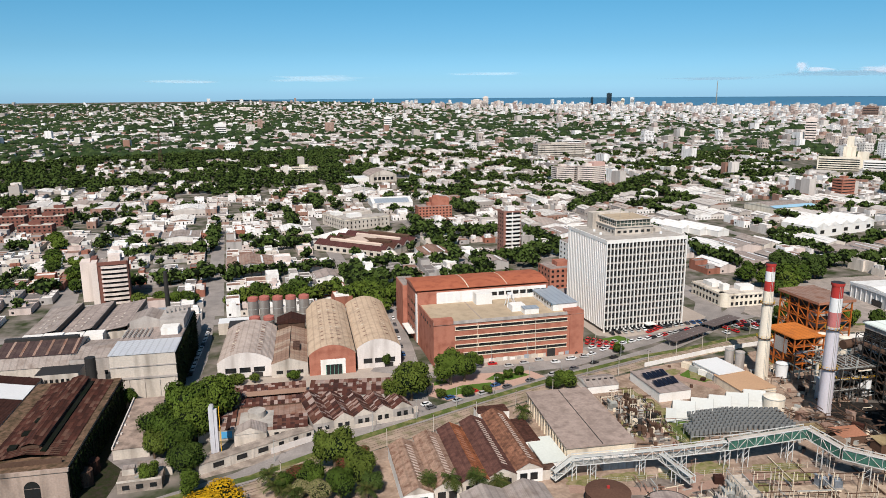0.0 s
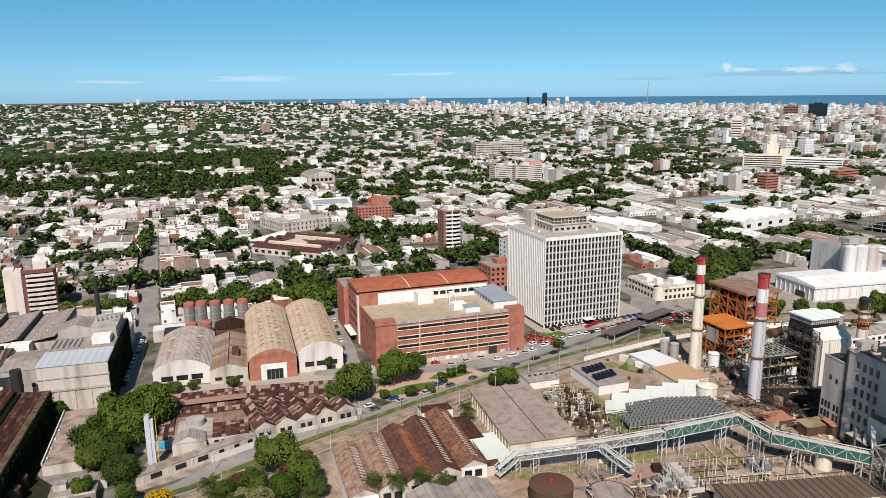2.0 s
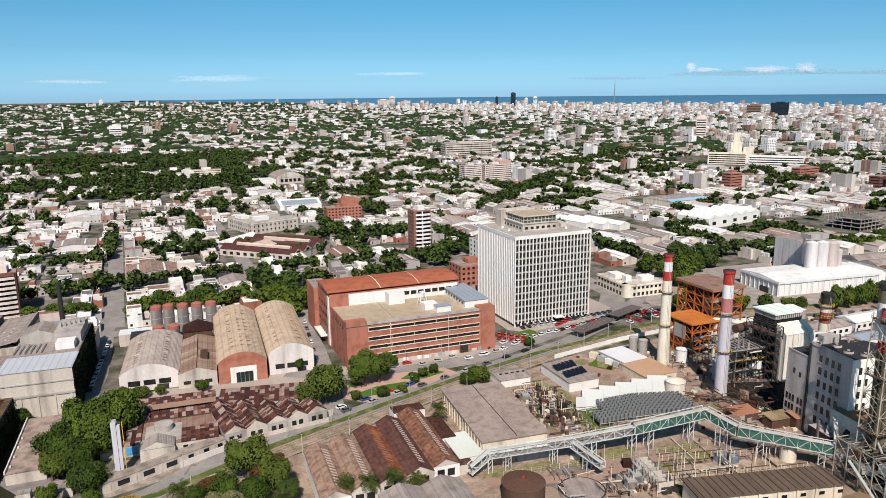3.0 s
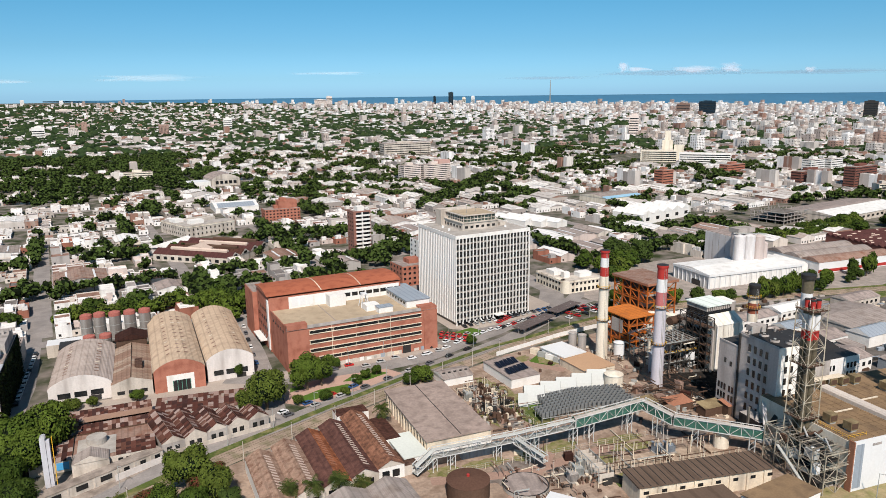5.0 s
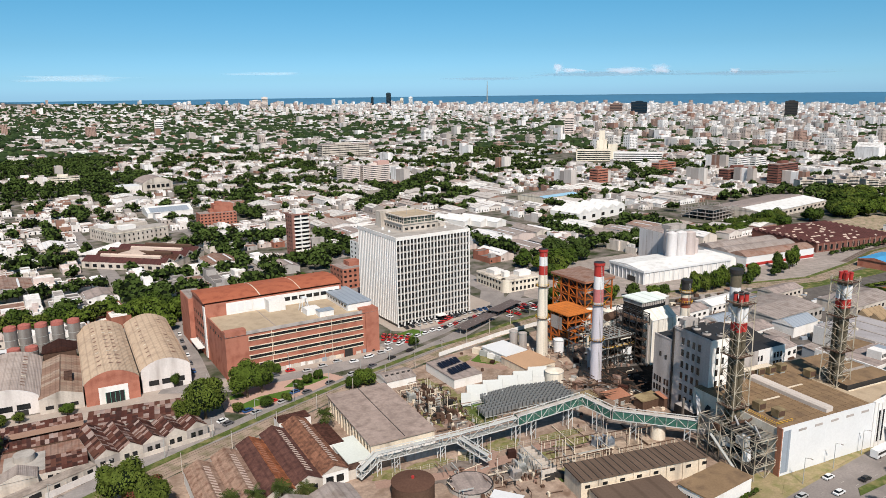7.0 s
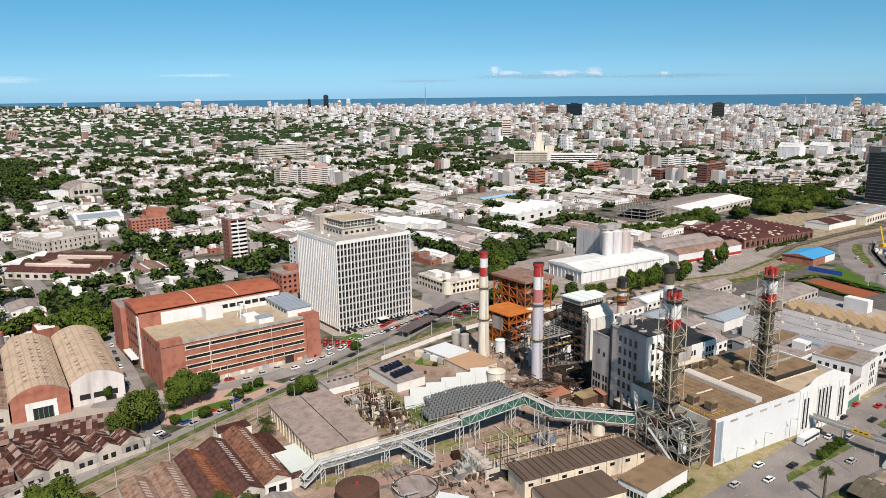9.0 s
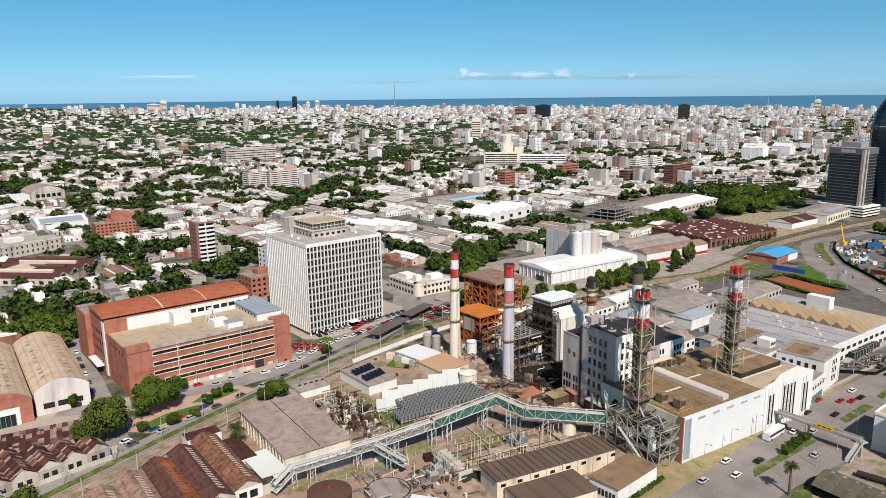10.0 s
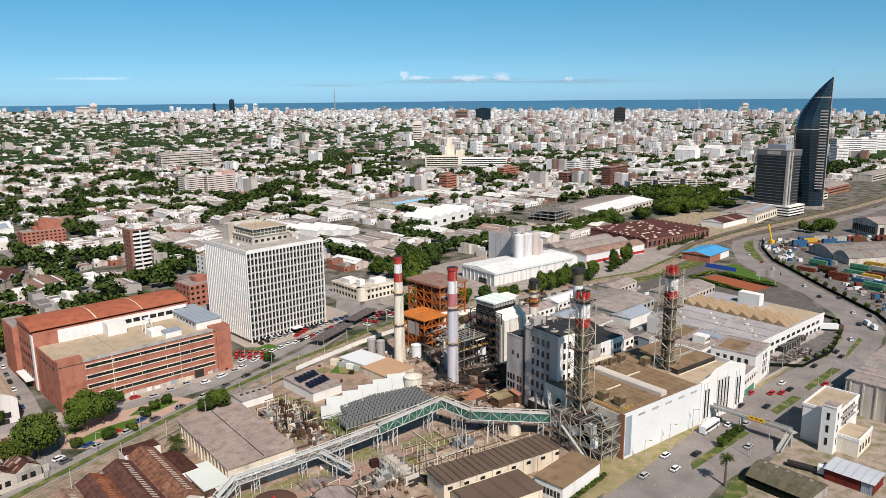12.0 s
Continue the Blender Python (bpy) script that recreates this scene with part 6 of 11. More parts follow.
def boiler_house():
    t = thing("boiler_house", "tall dark glazed boiler house with a pale clad front", "boiler house", pose(176.1, 264.2, 0, 0, 0, 12))
    CLAD = mat("ribbed_white_cladding", [(0.66, 0.63, 0.57)], vary=0.1, stain=(0.45, 0.4, 0.33), stain_at=0.66, ribs=0.8, streak=True)
    part("glazed_half", Bag().box(0, 13, 0, 11.7, 0, 25.6), WINDOW, t, "dark glazed half")
    for k in range(7):
        part("glazing_bar", Bag().box(-0.12, 0.02, k * 1.9, 0.22 + k * 1.9, 4, 25.6), DARKSTEEL, t)
        part("glazing_bar", Bag().box(-0.1, 0, 0, 11.7, 8 + k * 2.5, 8.25 + k * 2.5), BLUEGREY, t)
    for z in (12, 17):
        part("blue_glazing", Bag().box(-0.09, 0, 2.2, 8.6, z, z + 3.4), BLUEGREY, t, "blue-grey glazed panel")
    part("louvre_band", Bag().box(-0.2, 13.2, -0.2, 11.9, 25.6, 27.6), GREYWALL, t, "grey louvre band under the roof")
    for k in range(12):
        part("louvre_post", Bag().box(0.4 + k * 1.1, 0.6 + k * 1.1, -0.3, -0.2, 25.6, 27.6), DARKSTEEL, t)
    part("roof", Bag().box(-0.7, 13.7, -0.7, 12.4, 27.6, 28.1, floor=True), mat("mint_white_roof", [(0.66, 0.73, 0.69)], vary=0.08, ribs=0.9), t, "mint-white roof")
    b = Bag()
    b.mesh([(0.6, -6, 0), (15.6, -6, 0), (15.6, -0.3, 0), (0.6, -0.3, 0), (0.6, -6, 20.6), (15.6, -6, 20.6), (15.6, -0.3, 24.2), (0.6, -0.3, 24.2)],
           [(0, 1, 5, 4), (1, 2, 6, 5), (2, 3, 7, 6), (3, 0, 4, 7), (4, 5, 6, 7)])
    part("clad_front", b, CLAD, t, "pale ribbed cladding with a sloping top")
    part("clad_side", Bag().box(13.2, 18.4, -0.2, 9, 0, 21), CLAD, t)
    for k in range(4):
        part("seam", Bag().box(4 + k * 3, 4.12 + k * 3, -6.1, -6, 0, 20.5), GREYWALL, t)
    part("edge_trim", Bag().beam((0.6, -6.05, 20.7), (15.6, -6.05, 20.7), 0.3).beam((0.55, -6.05, 0), (0.55, -6.05, 20.7), 0.3), WHITE, t)
    steel_frame(t, -4.2, -0.4, -5, 11.5, 0, 24, 1, 4, 6, DARKSTEEL, 0.3)
    for k in range(5):
        part("landing", Bag().box(-4.2, -0.4, -5, 11.5, 4 * k + 4, 4 * k + 4.15, floor=True), RUSTSTEEL, t)
    part("downcomer", Bag().beam((-1.4, -5.6, 0), (-1.4, -5.6, 19), 0.7), GREYWALL, t)


boiler_house()


def main_block():
    t = thing("turbine_block", "high stained concrete block with rows of small dark windows", "power station building", pose(161.4, 199.2, 0, 0, 0, 6))
    W, L, H = 14, 18.6, 33
    # stained walls coloured greyer for their half-shade, the south face whiter for its sun
    WEST = mat("shaded_stained_concrete", [(0.50, 0.455, 0.435)], vary=0.2, stain=(0.32, 0.285, 0.265), stain_at=0.58, streak=True)
    part("main_wall", Bag().box(0, W, 0, L, 0, H), WEST, t)
    part("south_face", Bag().box(-0.02, W, -0.25, 0, 0, H + 0.4), mat("sunlit_white_wall", [(0.76, 0.74, 0.70)], vary=0.1, stain=(0.2, 0.18, 0.17), stain_at=0.66), t, "south face painted sun-bright, with black stains")
    for fl in range(6):
        for k in range(4):
            y = 4.6 + k * 2.75
            w = part("window", Bag().box(-0.07, 0.1, y, y + 1.3, 5.2 + fl * 4.5, 7.8 + fl * 4.5), WINDOW, t)
            part("sill", Bag().box(-0.2, 0, y - 0.1, y + 1.4, 5.0 + fl * 4.5, 5.2 + fl * 4.5, floor=True), WEST, w)
    for fl in range(4):
        for k in range(2):
            part("window", Bag().box(2.6 + k * 2.6, 3.8 + k * 2.6, -0.33, -0.2, 15.6 + fl * 4.2, 18 + fl * 4.2), WINDOW, t)
    for z in (H - 0.4,):
        part("string_course", Bag().box(-0.16, 0, 0, L, z, z + 0.35, floor=True), WEST, t)
    part("drain_pipe", Bag().beam((-0.4, L - 0.4, 0), (-0.4, L - 0.4, H), 0.6), DARKSTEEL, t)
    # the lower wing beside it
    z0 = H - 5.5
    part("wing_wall", Bag().box(-0.5, 11, L, L + 10, 0, z0), WEST, t)
    for fl in range(3):
        for y in (0.9, 2.5, 5.0, 6.6, 8.2):
            part("window", Bag().box(-0.57, -0.4, L + y, L + y + 1.0, 1.6 + fl * 3.6, 4.0 + fl * 3.6), WINDOW, t)
    for y, z in ((2.6, 19.0), (5.6, 19.6)):
        part("window", Bag().box(-0.57, -0.4, L + y, L + y + 1.1, z, z + 1.8), WINDOW, t)
    part("wing_roof", Bag().box(-0.3, 11, L, L + 9.8, z0, z0 + 0.12), DARKSTEEL, t, "black sooty roof")
    part("coping", Bag().box(-0.6, -0.3, L, L + 10, z0, z0 + 0.5), WEST, t)
    part("roof", Bag().box(0.3, W - 0.3, 0.3, L - 0.3, H, H + 0.12), DARKSTEEL, t, "black sooty roof")
    part("parapet", Bag().box(0, 0.3, 0.3, L, H, H + 0.6).box(0.3, W, L - 0.3, L, H, H + 0.6), WEST, t)
    for x, y in ((4.6, 7), (8, 3.4), (5.4, 13)):
        f = part("roof_fan", Bag().cyl(x, y, H + 0.1, H + 0.9, 1.7, 1.6, 20, cap=1), [GREYWALL, DARKSTEEL], t, "round roof fan")
        part("hub", Bag().cyl(x, y, H + 0.9, H + 1.1, 0.5, n=12), STEEL, f)
    for k in range(7):
        part("roof_pipe", Bag().beam((0.8 + k * 1.9, 15.2 + (k % 3), H + 0.1), (0.8 + k * 1.9, 15.2 + (k % 3), H + 1.6 + (k % 2)), 0.5), (GREYWALL, STEEL, DARKSTEEL)[k % 3], t)
    part("roof_house", Bag().box(3, 9, 16, 19.4, H + 0.1, H + 2.8), GREYWALL, t)
    # sooty gabled roofs behind
    part("rear_wall", Bag().box(11.2, 30, L, L + 18, 0, H - 9), GREYWALL, t)
    for k in range(2):
        part("rear_roof", Bag().prism([(L + k * 9, H - 9), (L + 4.5 + k * 9, H - 6.6), (L + 9 + k * 9, H - 9)], 11, 30.4, 0, 1, axis="x"), [DARKSTEEL, GREYWALL], t, "sooty dark gabled roof")
    part("east_range", Bag().box(W, W + 14, 4, L, 0, H - 9, 0, 1), [GREYWALL, DARKSTEEL], t)
    # dark leaning ducts and a low casing at the foot
    part("low_casing", Bag().box(-6.5, -1, -1, 9, 0, 7.5, 0, 1), [DARKSTEEL, GREYWALL], t, "dark casing at the wall's foot")
    for k, (a, b, w) in enumerate((((-7, -4, 8), (-2, 3, 15), 1.3), ((-6, 1, 7.5), (-0.5, 6, 11), 1.0), ((-8, 3, 0), (-8, 3, 12), 0.7), ((-5, -5, 9), (4, -3, 17), 1.6))):
        part("duct", Bag().beam(a, b, w), (SILVER, GREYWALL, DULLSTEEL, DARKSTEEL)[k], t)
    # slab with the deep shadow among the boilers put into its near-black colour
    shade_outline = [(146, 247), (150, 262), (186, 259), (178, 240), (166, 230), (156, 229), (151, 236)]
    slab("soot_ground", shade_outline, 0.05, mat("shadow_black_ground", [(0.018, 0.016, 0.015)], vary=0.4, stain=(0.06, 0.05, 0.042), stain_at=0.62, big=0.2), "ground between the boilers, painted black as deep shadow", "ground")
    t = thing("annex_block", "white annex with small windows behind the turbine hall", "building", pose(191, 212, 0, 0, 0, 9))
    part("wall", Bag().box(0, 27, 6, 40, 0, 17.6), WHITE, t)
    part("roof", Bag().box(0.4, 26.6, 6.4, 39.6, 17.6, 17.75), DARKSTEEL, t, "black sooty roof")
    part("roof", Bag().prism([(14, 17.7), (24, 20.4), (34, 17.7)], 2, 26, 0, 0, axis="x"), DARKSTEEL, t)
    for fl in range(2):
        for k in range(9):
            if k not in (3, 4, 5):
                part("window", Bag().box(9 + k * 1.9, 10.1 + k * 1.9, 5.9, 6.1, 9.4 + fl * 3.6, 11.6 + fl * 3.6), WINDOW, t)


main_block()


PALE_DUCT = mat("pale_duct_sheet", [(0.5, 0.45, 0.41)], vary=0.15)
ROOFSEAM = mat("worn_roof_seam", [(0.155, 0.105, 0.065)], vary=0.3)
TANBOX = mat("tan_weathered_casing", [(0.24, 0.19, 0.11)], vary=0.3, stain=(0.12, 0.085, 0.05), stain_at=0.55)


def turbine_hall():
    t = thing("turbine_hall", "long turbine hall with a plain white street wall and brown roof", "power station building", pose(162.2, 164.2, 0, 0, 0, 7))
    W, D, H = 76, 38, 16.4
    part("wall", Bag().box(0, 43, 0.3, D, 0, H - 0.8), OFFW, t)
    part("street_wall", Bag().box(0, 43, -0.3, 0.3, 0, H), BRIGHT, t, "plain white street wall")
    part("corner_strip", Bag().box(-0.4, 0, -0.4, 1.6, 0, H), ORANGE_RUST, t)
    for k in range(5):
        part("vent_slot", Bag().box(7 + k * 7.4, 10.6 + k * 7.4, -0.36, -0.28, H - 2.4, H - 1.6), GREYWALL, t)
    part("glass_corner", Bag().box(0.4, 3.6, -0.38, -0.28, 1, H - 1), BLUEGREY, t)
    # roof with joints between its panels
    part("roof", Bag().box(0.3, 43, 0.4, D, H - 0.8, H - 0.6), BROWNROOF, t, "brown panelled roof")
    for k in range(15):
        part("roof_joint", Bag().box(1 + k * 2.9, 1.14 + k * 2.9, 0.6, D - 0.3, H - 0.6, H - 0.55), ROOFSEAM, t)
    for k in range(7):
        part("roof_joint", Bag().box(0.5, 42.8, 4 + k * 4.8, 4.15 + k * 4.8, H - 0.6, H - 0.54), ROOFSEAM, t)
    for x, y in ((8, 18), (24, 22)):
        part("roof_strip", Bag().box(x, x + 12, y, y + 0.7, H - 0.6, H - 0.4), CREAM, t)
    b = Bag()
    prof = [(-1.7, 0), (-1.7, 1.3), (-1.2, 1.9), (1.2, 1.9), (1.7, 1.3), (1.7, 0)]
    path = [(24, 33.5), (24, 24), (24.2, 12), (24.6, 2.5)]
    vs = []
    for i, (x, y) in enumerate(path):
        a, c = path[max(0, i - 1)], path[min(3, i + 1)]
        d = Vector((c[0] - a[0], c[1] - a[1])).normalized()
        vs += [(x - d.y * p, y + d.x * p, H - 0.6 + q) for p, q in prof]
    b.mesh(vs, [(i * 6 + k, (i + 1) * 6 + k, (i + 1) * 6 + k + 1, i * 6 + k + 1) for i in range(3) for k in range(5)] + [(0, 1, 2, 3, 4, 5), tuple(range(23, 17, -1))])
    part("roof_duct", b, PALE_DUCT, t, "pale duct across the roof")
    for x, y in ((1.5, 20), (3.2, 12), (4.5, 5.5), (27, 33.5), (32, 33), (37, 32.5), (42, 24), (22, 34)):
        c = part("cooling_unit", Bag().box(x, x + 3.2, y, y + 3.0, H + 0.1, H + 2.7), TANBOX, t, "weathered tan cooling unit")
        part("grille", Bag().box(x + 0.3, x + 2.9, y - 0.08, y, H + 0.5, H + 2.3), RUSTSTEEL, c)
        part("stand", Bag().box(x + 0.4, x + 2.8, y + 0.3, y + 2.7, H - 0.6, H + 0.1), STEEL, c)
    railing(t, [(0.8, 26), (0.8, 3), (8, 3)], H - 0.6, YELLOW)
    # front with tall strip windows and stepped gable
    part("deco_block", Bag().box(43, W - 4, 0.2, 30, 0, H - 1.2), WHITE, t)
    g = Bag()
    g.prism([(43, 0), (43, H + 0.4), (49, H + 1.6), (52, H + 3.4), (62, H + 4.6), (65, H + 3.4), (W - 4, H + 1.2), (W - 4, 0)], -0.6, 0.2, 0, 0)
    part("deco_front", g, WHITE, t, "white stepped front")
    for k, x in enumerate((45, 47, 53.5, 55.6, 57.7, 59.8, 66, 68)):
        part("strip_window", Bag().box(x, x + 1.1, -0.72, -0.55, 2, H - 1.2 if 2 <= k < 6 else H - 3), WINDOW, t, "tall dark strip window")
        part("pilaster", Bag().box(x - 0.6, x - 0.2, -0.95, -0.55, 0, H), WHITE, t)
    part("deco_roof", Bag().box(43.2, W - 4.2, 0.4, 29.8, H - 1.2, H - 1.0), TANROOF, t, "tan flat roof behind the stepped front")
    part("raised_roof", Bag().box(46, W - 5.5, 12, 20.5, H - 1.0, H + 1.0, 0, 1), [DARKSTEEL, BROWNROOF], t, "brown roof strip raised on a dark clerestory")
    part("raised_roof", Bag().box(46, W - 5.5, 23, 28.5, H - 1.0, H + 0.5, 0, 1), [GREYWALL, BROWNROOF], t, "brown raised roof strip")
    part("roof_curb", Bag().box(46, W - 5.5, 11.2, 11.5, H - 1.0, H - 0.6), CREAM, t)
    part("parapet_step", Bag().box(W - 4.6, W - 4, 0.2, 30, H - 1.2, H + 0.8), WHITE, t)
    part("skylight_canopy", Bag().box(20, 34, 34, 36.6, H + 2.6, H + 2.9, floor=True), CREAM, t)
    for k in range(5):
        part("canopy_leg", Bag().beam((20.4 + k * 3.3, 34.2, H - 0.6), (20.4 + k * 3.3, 34.2, H + 2.6), 0.25), STEEL, t)
    part("rear_roof", Bag().box(20, 72, 31, 41, H - 2, H - 1), BROWNROOF, t)


turbine_hall()


# ---- stacks inside lattice towers ----
LATTICE = mat("weathered_lattice_steel", [(0.40, 0.365, 0.295)], rough=0.6, vary=0.25, stain=(0.17, 0.12, 0.08), stain_at=0.58)
FLUE = mat("olive_brown_flue", [(0.11, 0.094, 0.064)], rough=0.6, vary=0.35, stain=(0.15, 0.125, 0.09), stain_at=0.6, streak=True)


def lattice_stack(x, y, z0, h, top, label, a=8.0, half=3.5):
    t = thing("lattice_stack", label, "chimney", pose(x, y, z0, 0, 0, a), "lattice stacks")
    n = 9
    wid = lambda z: half * (1 - 0.12 * z / h)
    for sx in (-1, 1):
        for sy in (-1, 1):
            part("leg", Bag().beam((sx * half, sy * half, 0), (sx * wid(h), sy * wid(h), h + 2), 0.3), LATTICE, t)
    for i in range(n):
        za, zb = h * i / n, h * (i + 1) / n
        b = Bag()
        for j, (c, s) in enumerate(((1, 0), (0, 1), (-1, 0), (0, -1))):
            p = lambda k, z: ((c * wid(z) - s * k * wid(z)), (s * wid(z) + c * k * wid(z)), z)
            q = 1 if (i + j) % 2 else -1
            b.beam(p(-q, za), p(q, zb), 0.14).beam(p(-1, zb), p(1, zb), 0.17)
            b.beam(p(0, (za + zb) / 2), p(q, za), 0.1)
        tagged(part("bracing", b, LATTICE, t), kind="stuff")
        if i in (2, 5, 8):
            w = wid(zb) + 0.35
            part("platform", Bag().box(-w, -1.9, -w, w, zb, zb + 0.12, floor=True).box(1.9, w, -w, w, zb, zb + 0.12, floor=True).box(-1.9, 1.9, -w, -1.9, zb, zb + 0.12, floor=True), RUSTSTEEL, t)
            railing(t, [(-w, -w), (w, -w), (w, w), (-w, w)], zb + 0.12, LATTICE, True)
    e = 1.12
    for dx, dy in ((-e, -e), (e, -e), (e, e), (-e, e)):
        f = part("flue", Bag().cyl(dx, dy, 0, h - 9.6, 0.92, n=16), FLUE, t, "weathered olive-brown flue")
        part("red_band", Bag().cyl(dx, dy, h - 9.6, h - 6.4, 0.93, n=16), RED, f, "faded red band")
        part("white_band", Bag().cyl(dx, dy, h - 6.4, h - 1.4, 0.92, n=16), BRIGHT, f, "white band")
        part("neck", Bag().cyl(dx, dy, h - 1.4, h + 0.4, 0.86, n=16), FLUE, f)
        part("red_tip", Bag().cyl(dx, dy, h + 0.4, h + 3.0, 0.74, 0.7, n=16), RED, f, "red tip")
        part("rim", Bag().cyl(dx, dy, h + 3.0, h + 3.3, 0.82, n=16), DARKSTEEL if top else RED, f)
    if top:
        part("main_flue", Bag().cyl(0.5, 3.0, h - 4, h + 4.5, 1.7, n=22), BRIGHT, t)
        part("dark_cap", Bag().cyl(0.5, 3.0, h + 4.5, h + 9.0, 1.7, 1.75, 22), FLUE, t, "sooty dark cap")
        part("cap_lip", Bag().cyl(0.5, 3.0, h + 9.0, h + 10.4, 2.2, n=22), DARKSTEEL, t)
    b = Bag()
    for k in range(int(h / 3)):
        s = 1 if k % 2 else -1
        b.beam((-wid(k * 3) + 0.4, -s * 2.6, k * 3), (-wid(k * 3) + 0.4, s * 2.6, k * 3 + 3), 0.3, 0, 0.1)
    tagged(part("stair", b, LATTICE, t), kind="stuff")


lattice_stack(157.5, 181.5, 0, 53, True, "lattice steel tower round clustered red-tipped flues with dark cap")
lattice_stack(207.5, 188.5, 15.8, 38, False, "lattice steel tower round clustered red and white flues")


def plant_front():
    rng = random.Random(31)
    t = thing("fan_structure", "open steel structure with fans, ducts and dark casings", "process plant", pose(151.5, 172, 0, 0, 0, 7))
    steel_frame(t, 0, 10, -8, 16, 0, 13, 2, 5, 3, LATTICE, 0.26)
    for k in range(3):
        part("floor", Bag().box(3, 10, -8 + 3 * k, 16 - 5 * k, 4.2 * k + 4.1, 4.2 * k + 4.3, floor=True), DARKSTEEL, t)
        railing(t, [(0, 16), (0, -8), (10, -8)], 4.2 * k + 4.3, LATTICE)
    for k in range(14):
        x, y, z = rng.uniform(1, 7), rng.uniform(-6, 12), rng.choice([0.2, 4.4, 8.6])
        if k % 4 == 0:
            part("vessel", Bag().cyl(x + 1, y + 1, z, z + 3.4, 1.3, n=16), BRIGHT, t)
        else:
            part("casing", Bag().box(x, x + rng.uniform(1.5, 3), y, y + rng.uniform(2, 4), z, z + rng.uniform(1.5, 3.2)), rng.choice([DARKSTEEL, RUSTSTEEL, STEEL, GREYWALL]), t)
    for k in range(12):
        y = -7 + k * 1.9
        part("top_beam", Bag().beam((0, y, 13.2), (10, y, 13.2), 0.18), DULLSTEEL, t)
    for k in range(9):
        x, y = rng.uniform(0.5, 8), rng.uniform(-7, 13)
        part("top_pipe", Bag().beam((x, y, 13.6), (x + rng.choice([0, 3]), y + rng.choice([0, 5]), 13.6 + rng.choice([0, 1.2])), rng.uniform(0.3, 0.7)), rng.choice([SILVER, RUSTSTEEL, STEEL]), t)
    part("duct", Bag().beam((2, 15, 6), (-4, 27, 6), 1.6), GREYWALL, t)
    part("stair", Bag().beam((-1, -3, 0.2), (-1.5, 9, 9), 1.0, 0, 0.25), STEEL, t)
    t = thing("coal_house", "low cluster of rusty sheds and ducts under the conveyor", "process plant", pose(128, 222, 0, 0, 0, 10))
    for k in range(10):
        x, y = rng.uniform(0, 32), rng.uniform(-4, 24)
        part("hopper", Bag().box(x, x + rng.uniform(1.5, 5), y, y + rng.uniform(1.5, 4), 0, rng.uniform(1, 3.6)), rng.choice([RUSTSTEEL, RUSTPALE, STEEL, CREAM, DIRT]), t)
    for x, y, w, d, h, a in ((20, -6, 9, 5, 3.4, 0), (28, -9, 8, 5, 4.2, 1), (11, 2, 10, 6, 3.0, 1), (2, 8, 8, 5, 2.6, 0)):
        part("lean_to", Bag().box(x, x + w, y, y + d, 0, h), RUSTSTEEL, t)
        part("lean_to_roof", Bag().prism([(y - 0.3, h), (y + d + 0.3, h + 0.9)], x - 0.3, x + w + 0.3, axis="x"), ORANGE_RUST if a else TANBOX, t, "rust-brown sheet roof")
    b = Bag()
    for k in range(70):
        x, y, z = rng.uniform(0, 34), rng.uniform(-4, 26), rng.uniform(0.8, 5)
        d = rng.choice([(7, 0, 0), (0, 7, 0), (3, -3, 0), (0, 0, -z)])
        b.beam((x, y, z), (x + d[0], y + d[1], z + d[2]), rng.uniform(0.15, 0.4))
    tagged(part("pipework", b, RUSTSTEEL, t), kind="stuff")


plant_front()


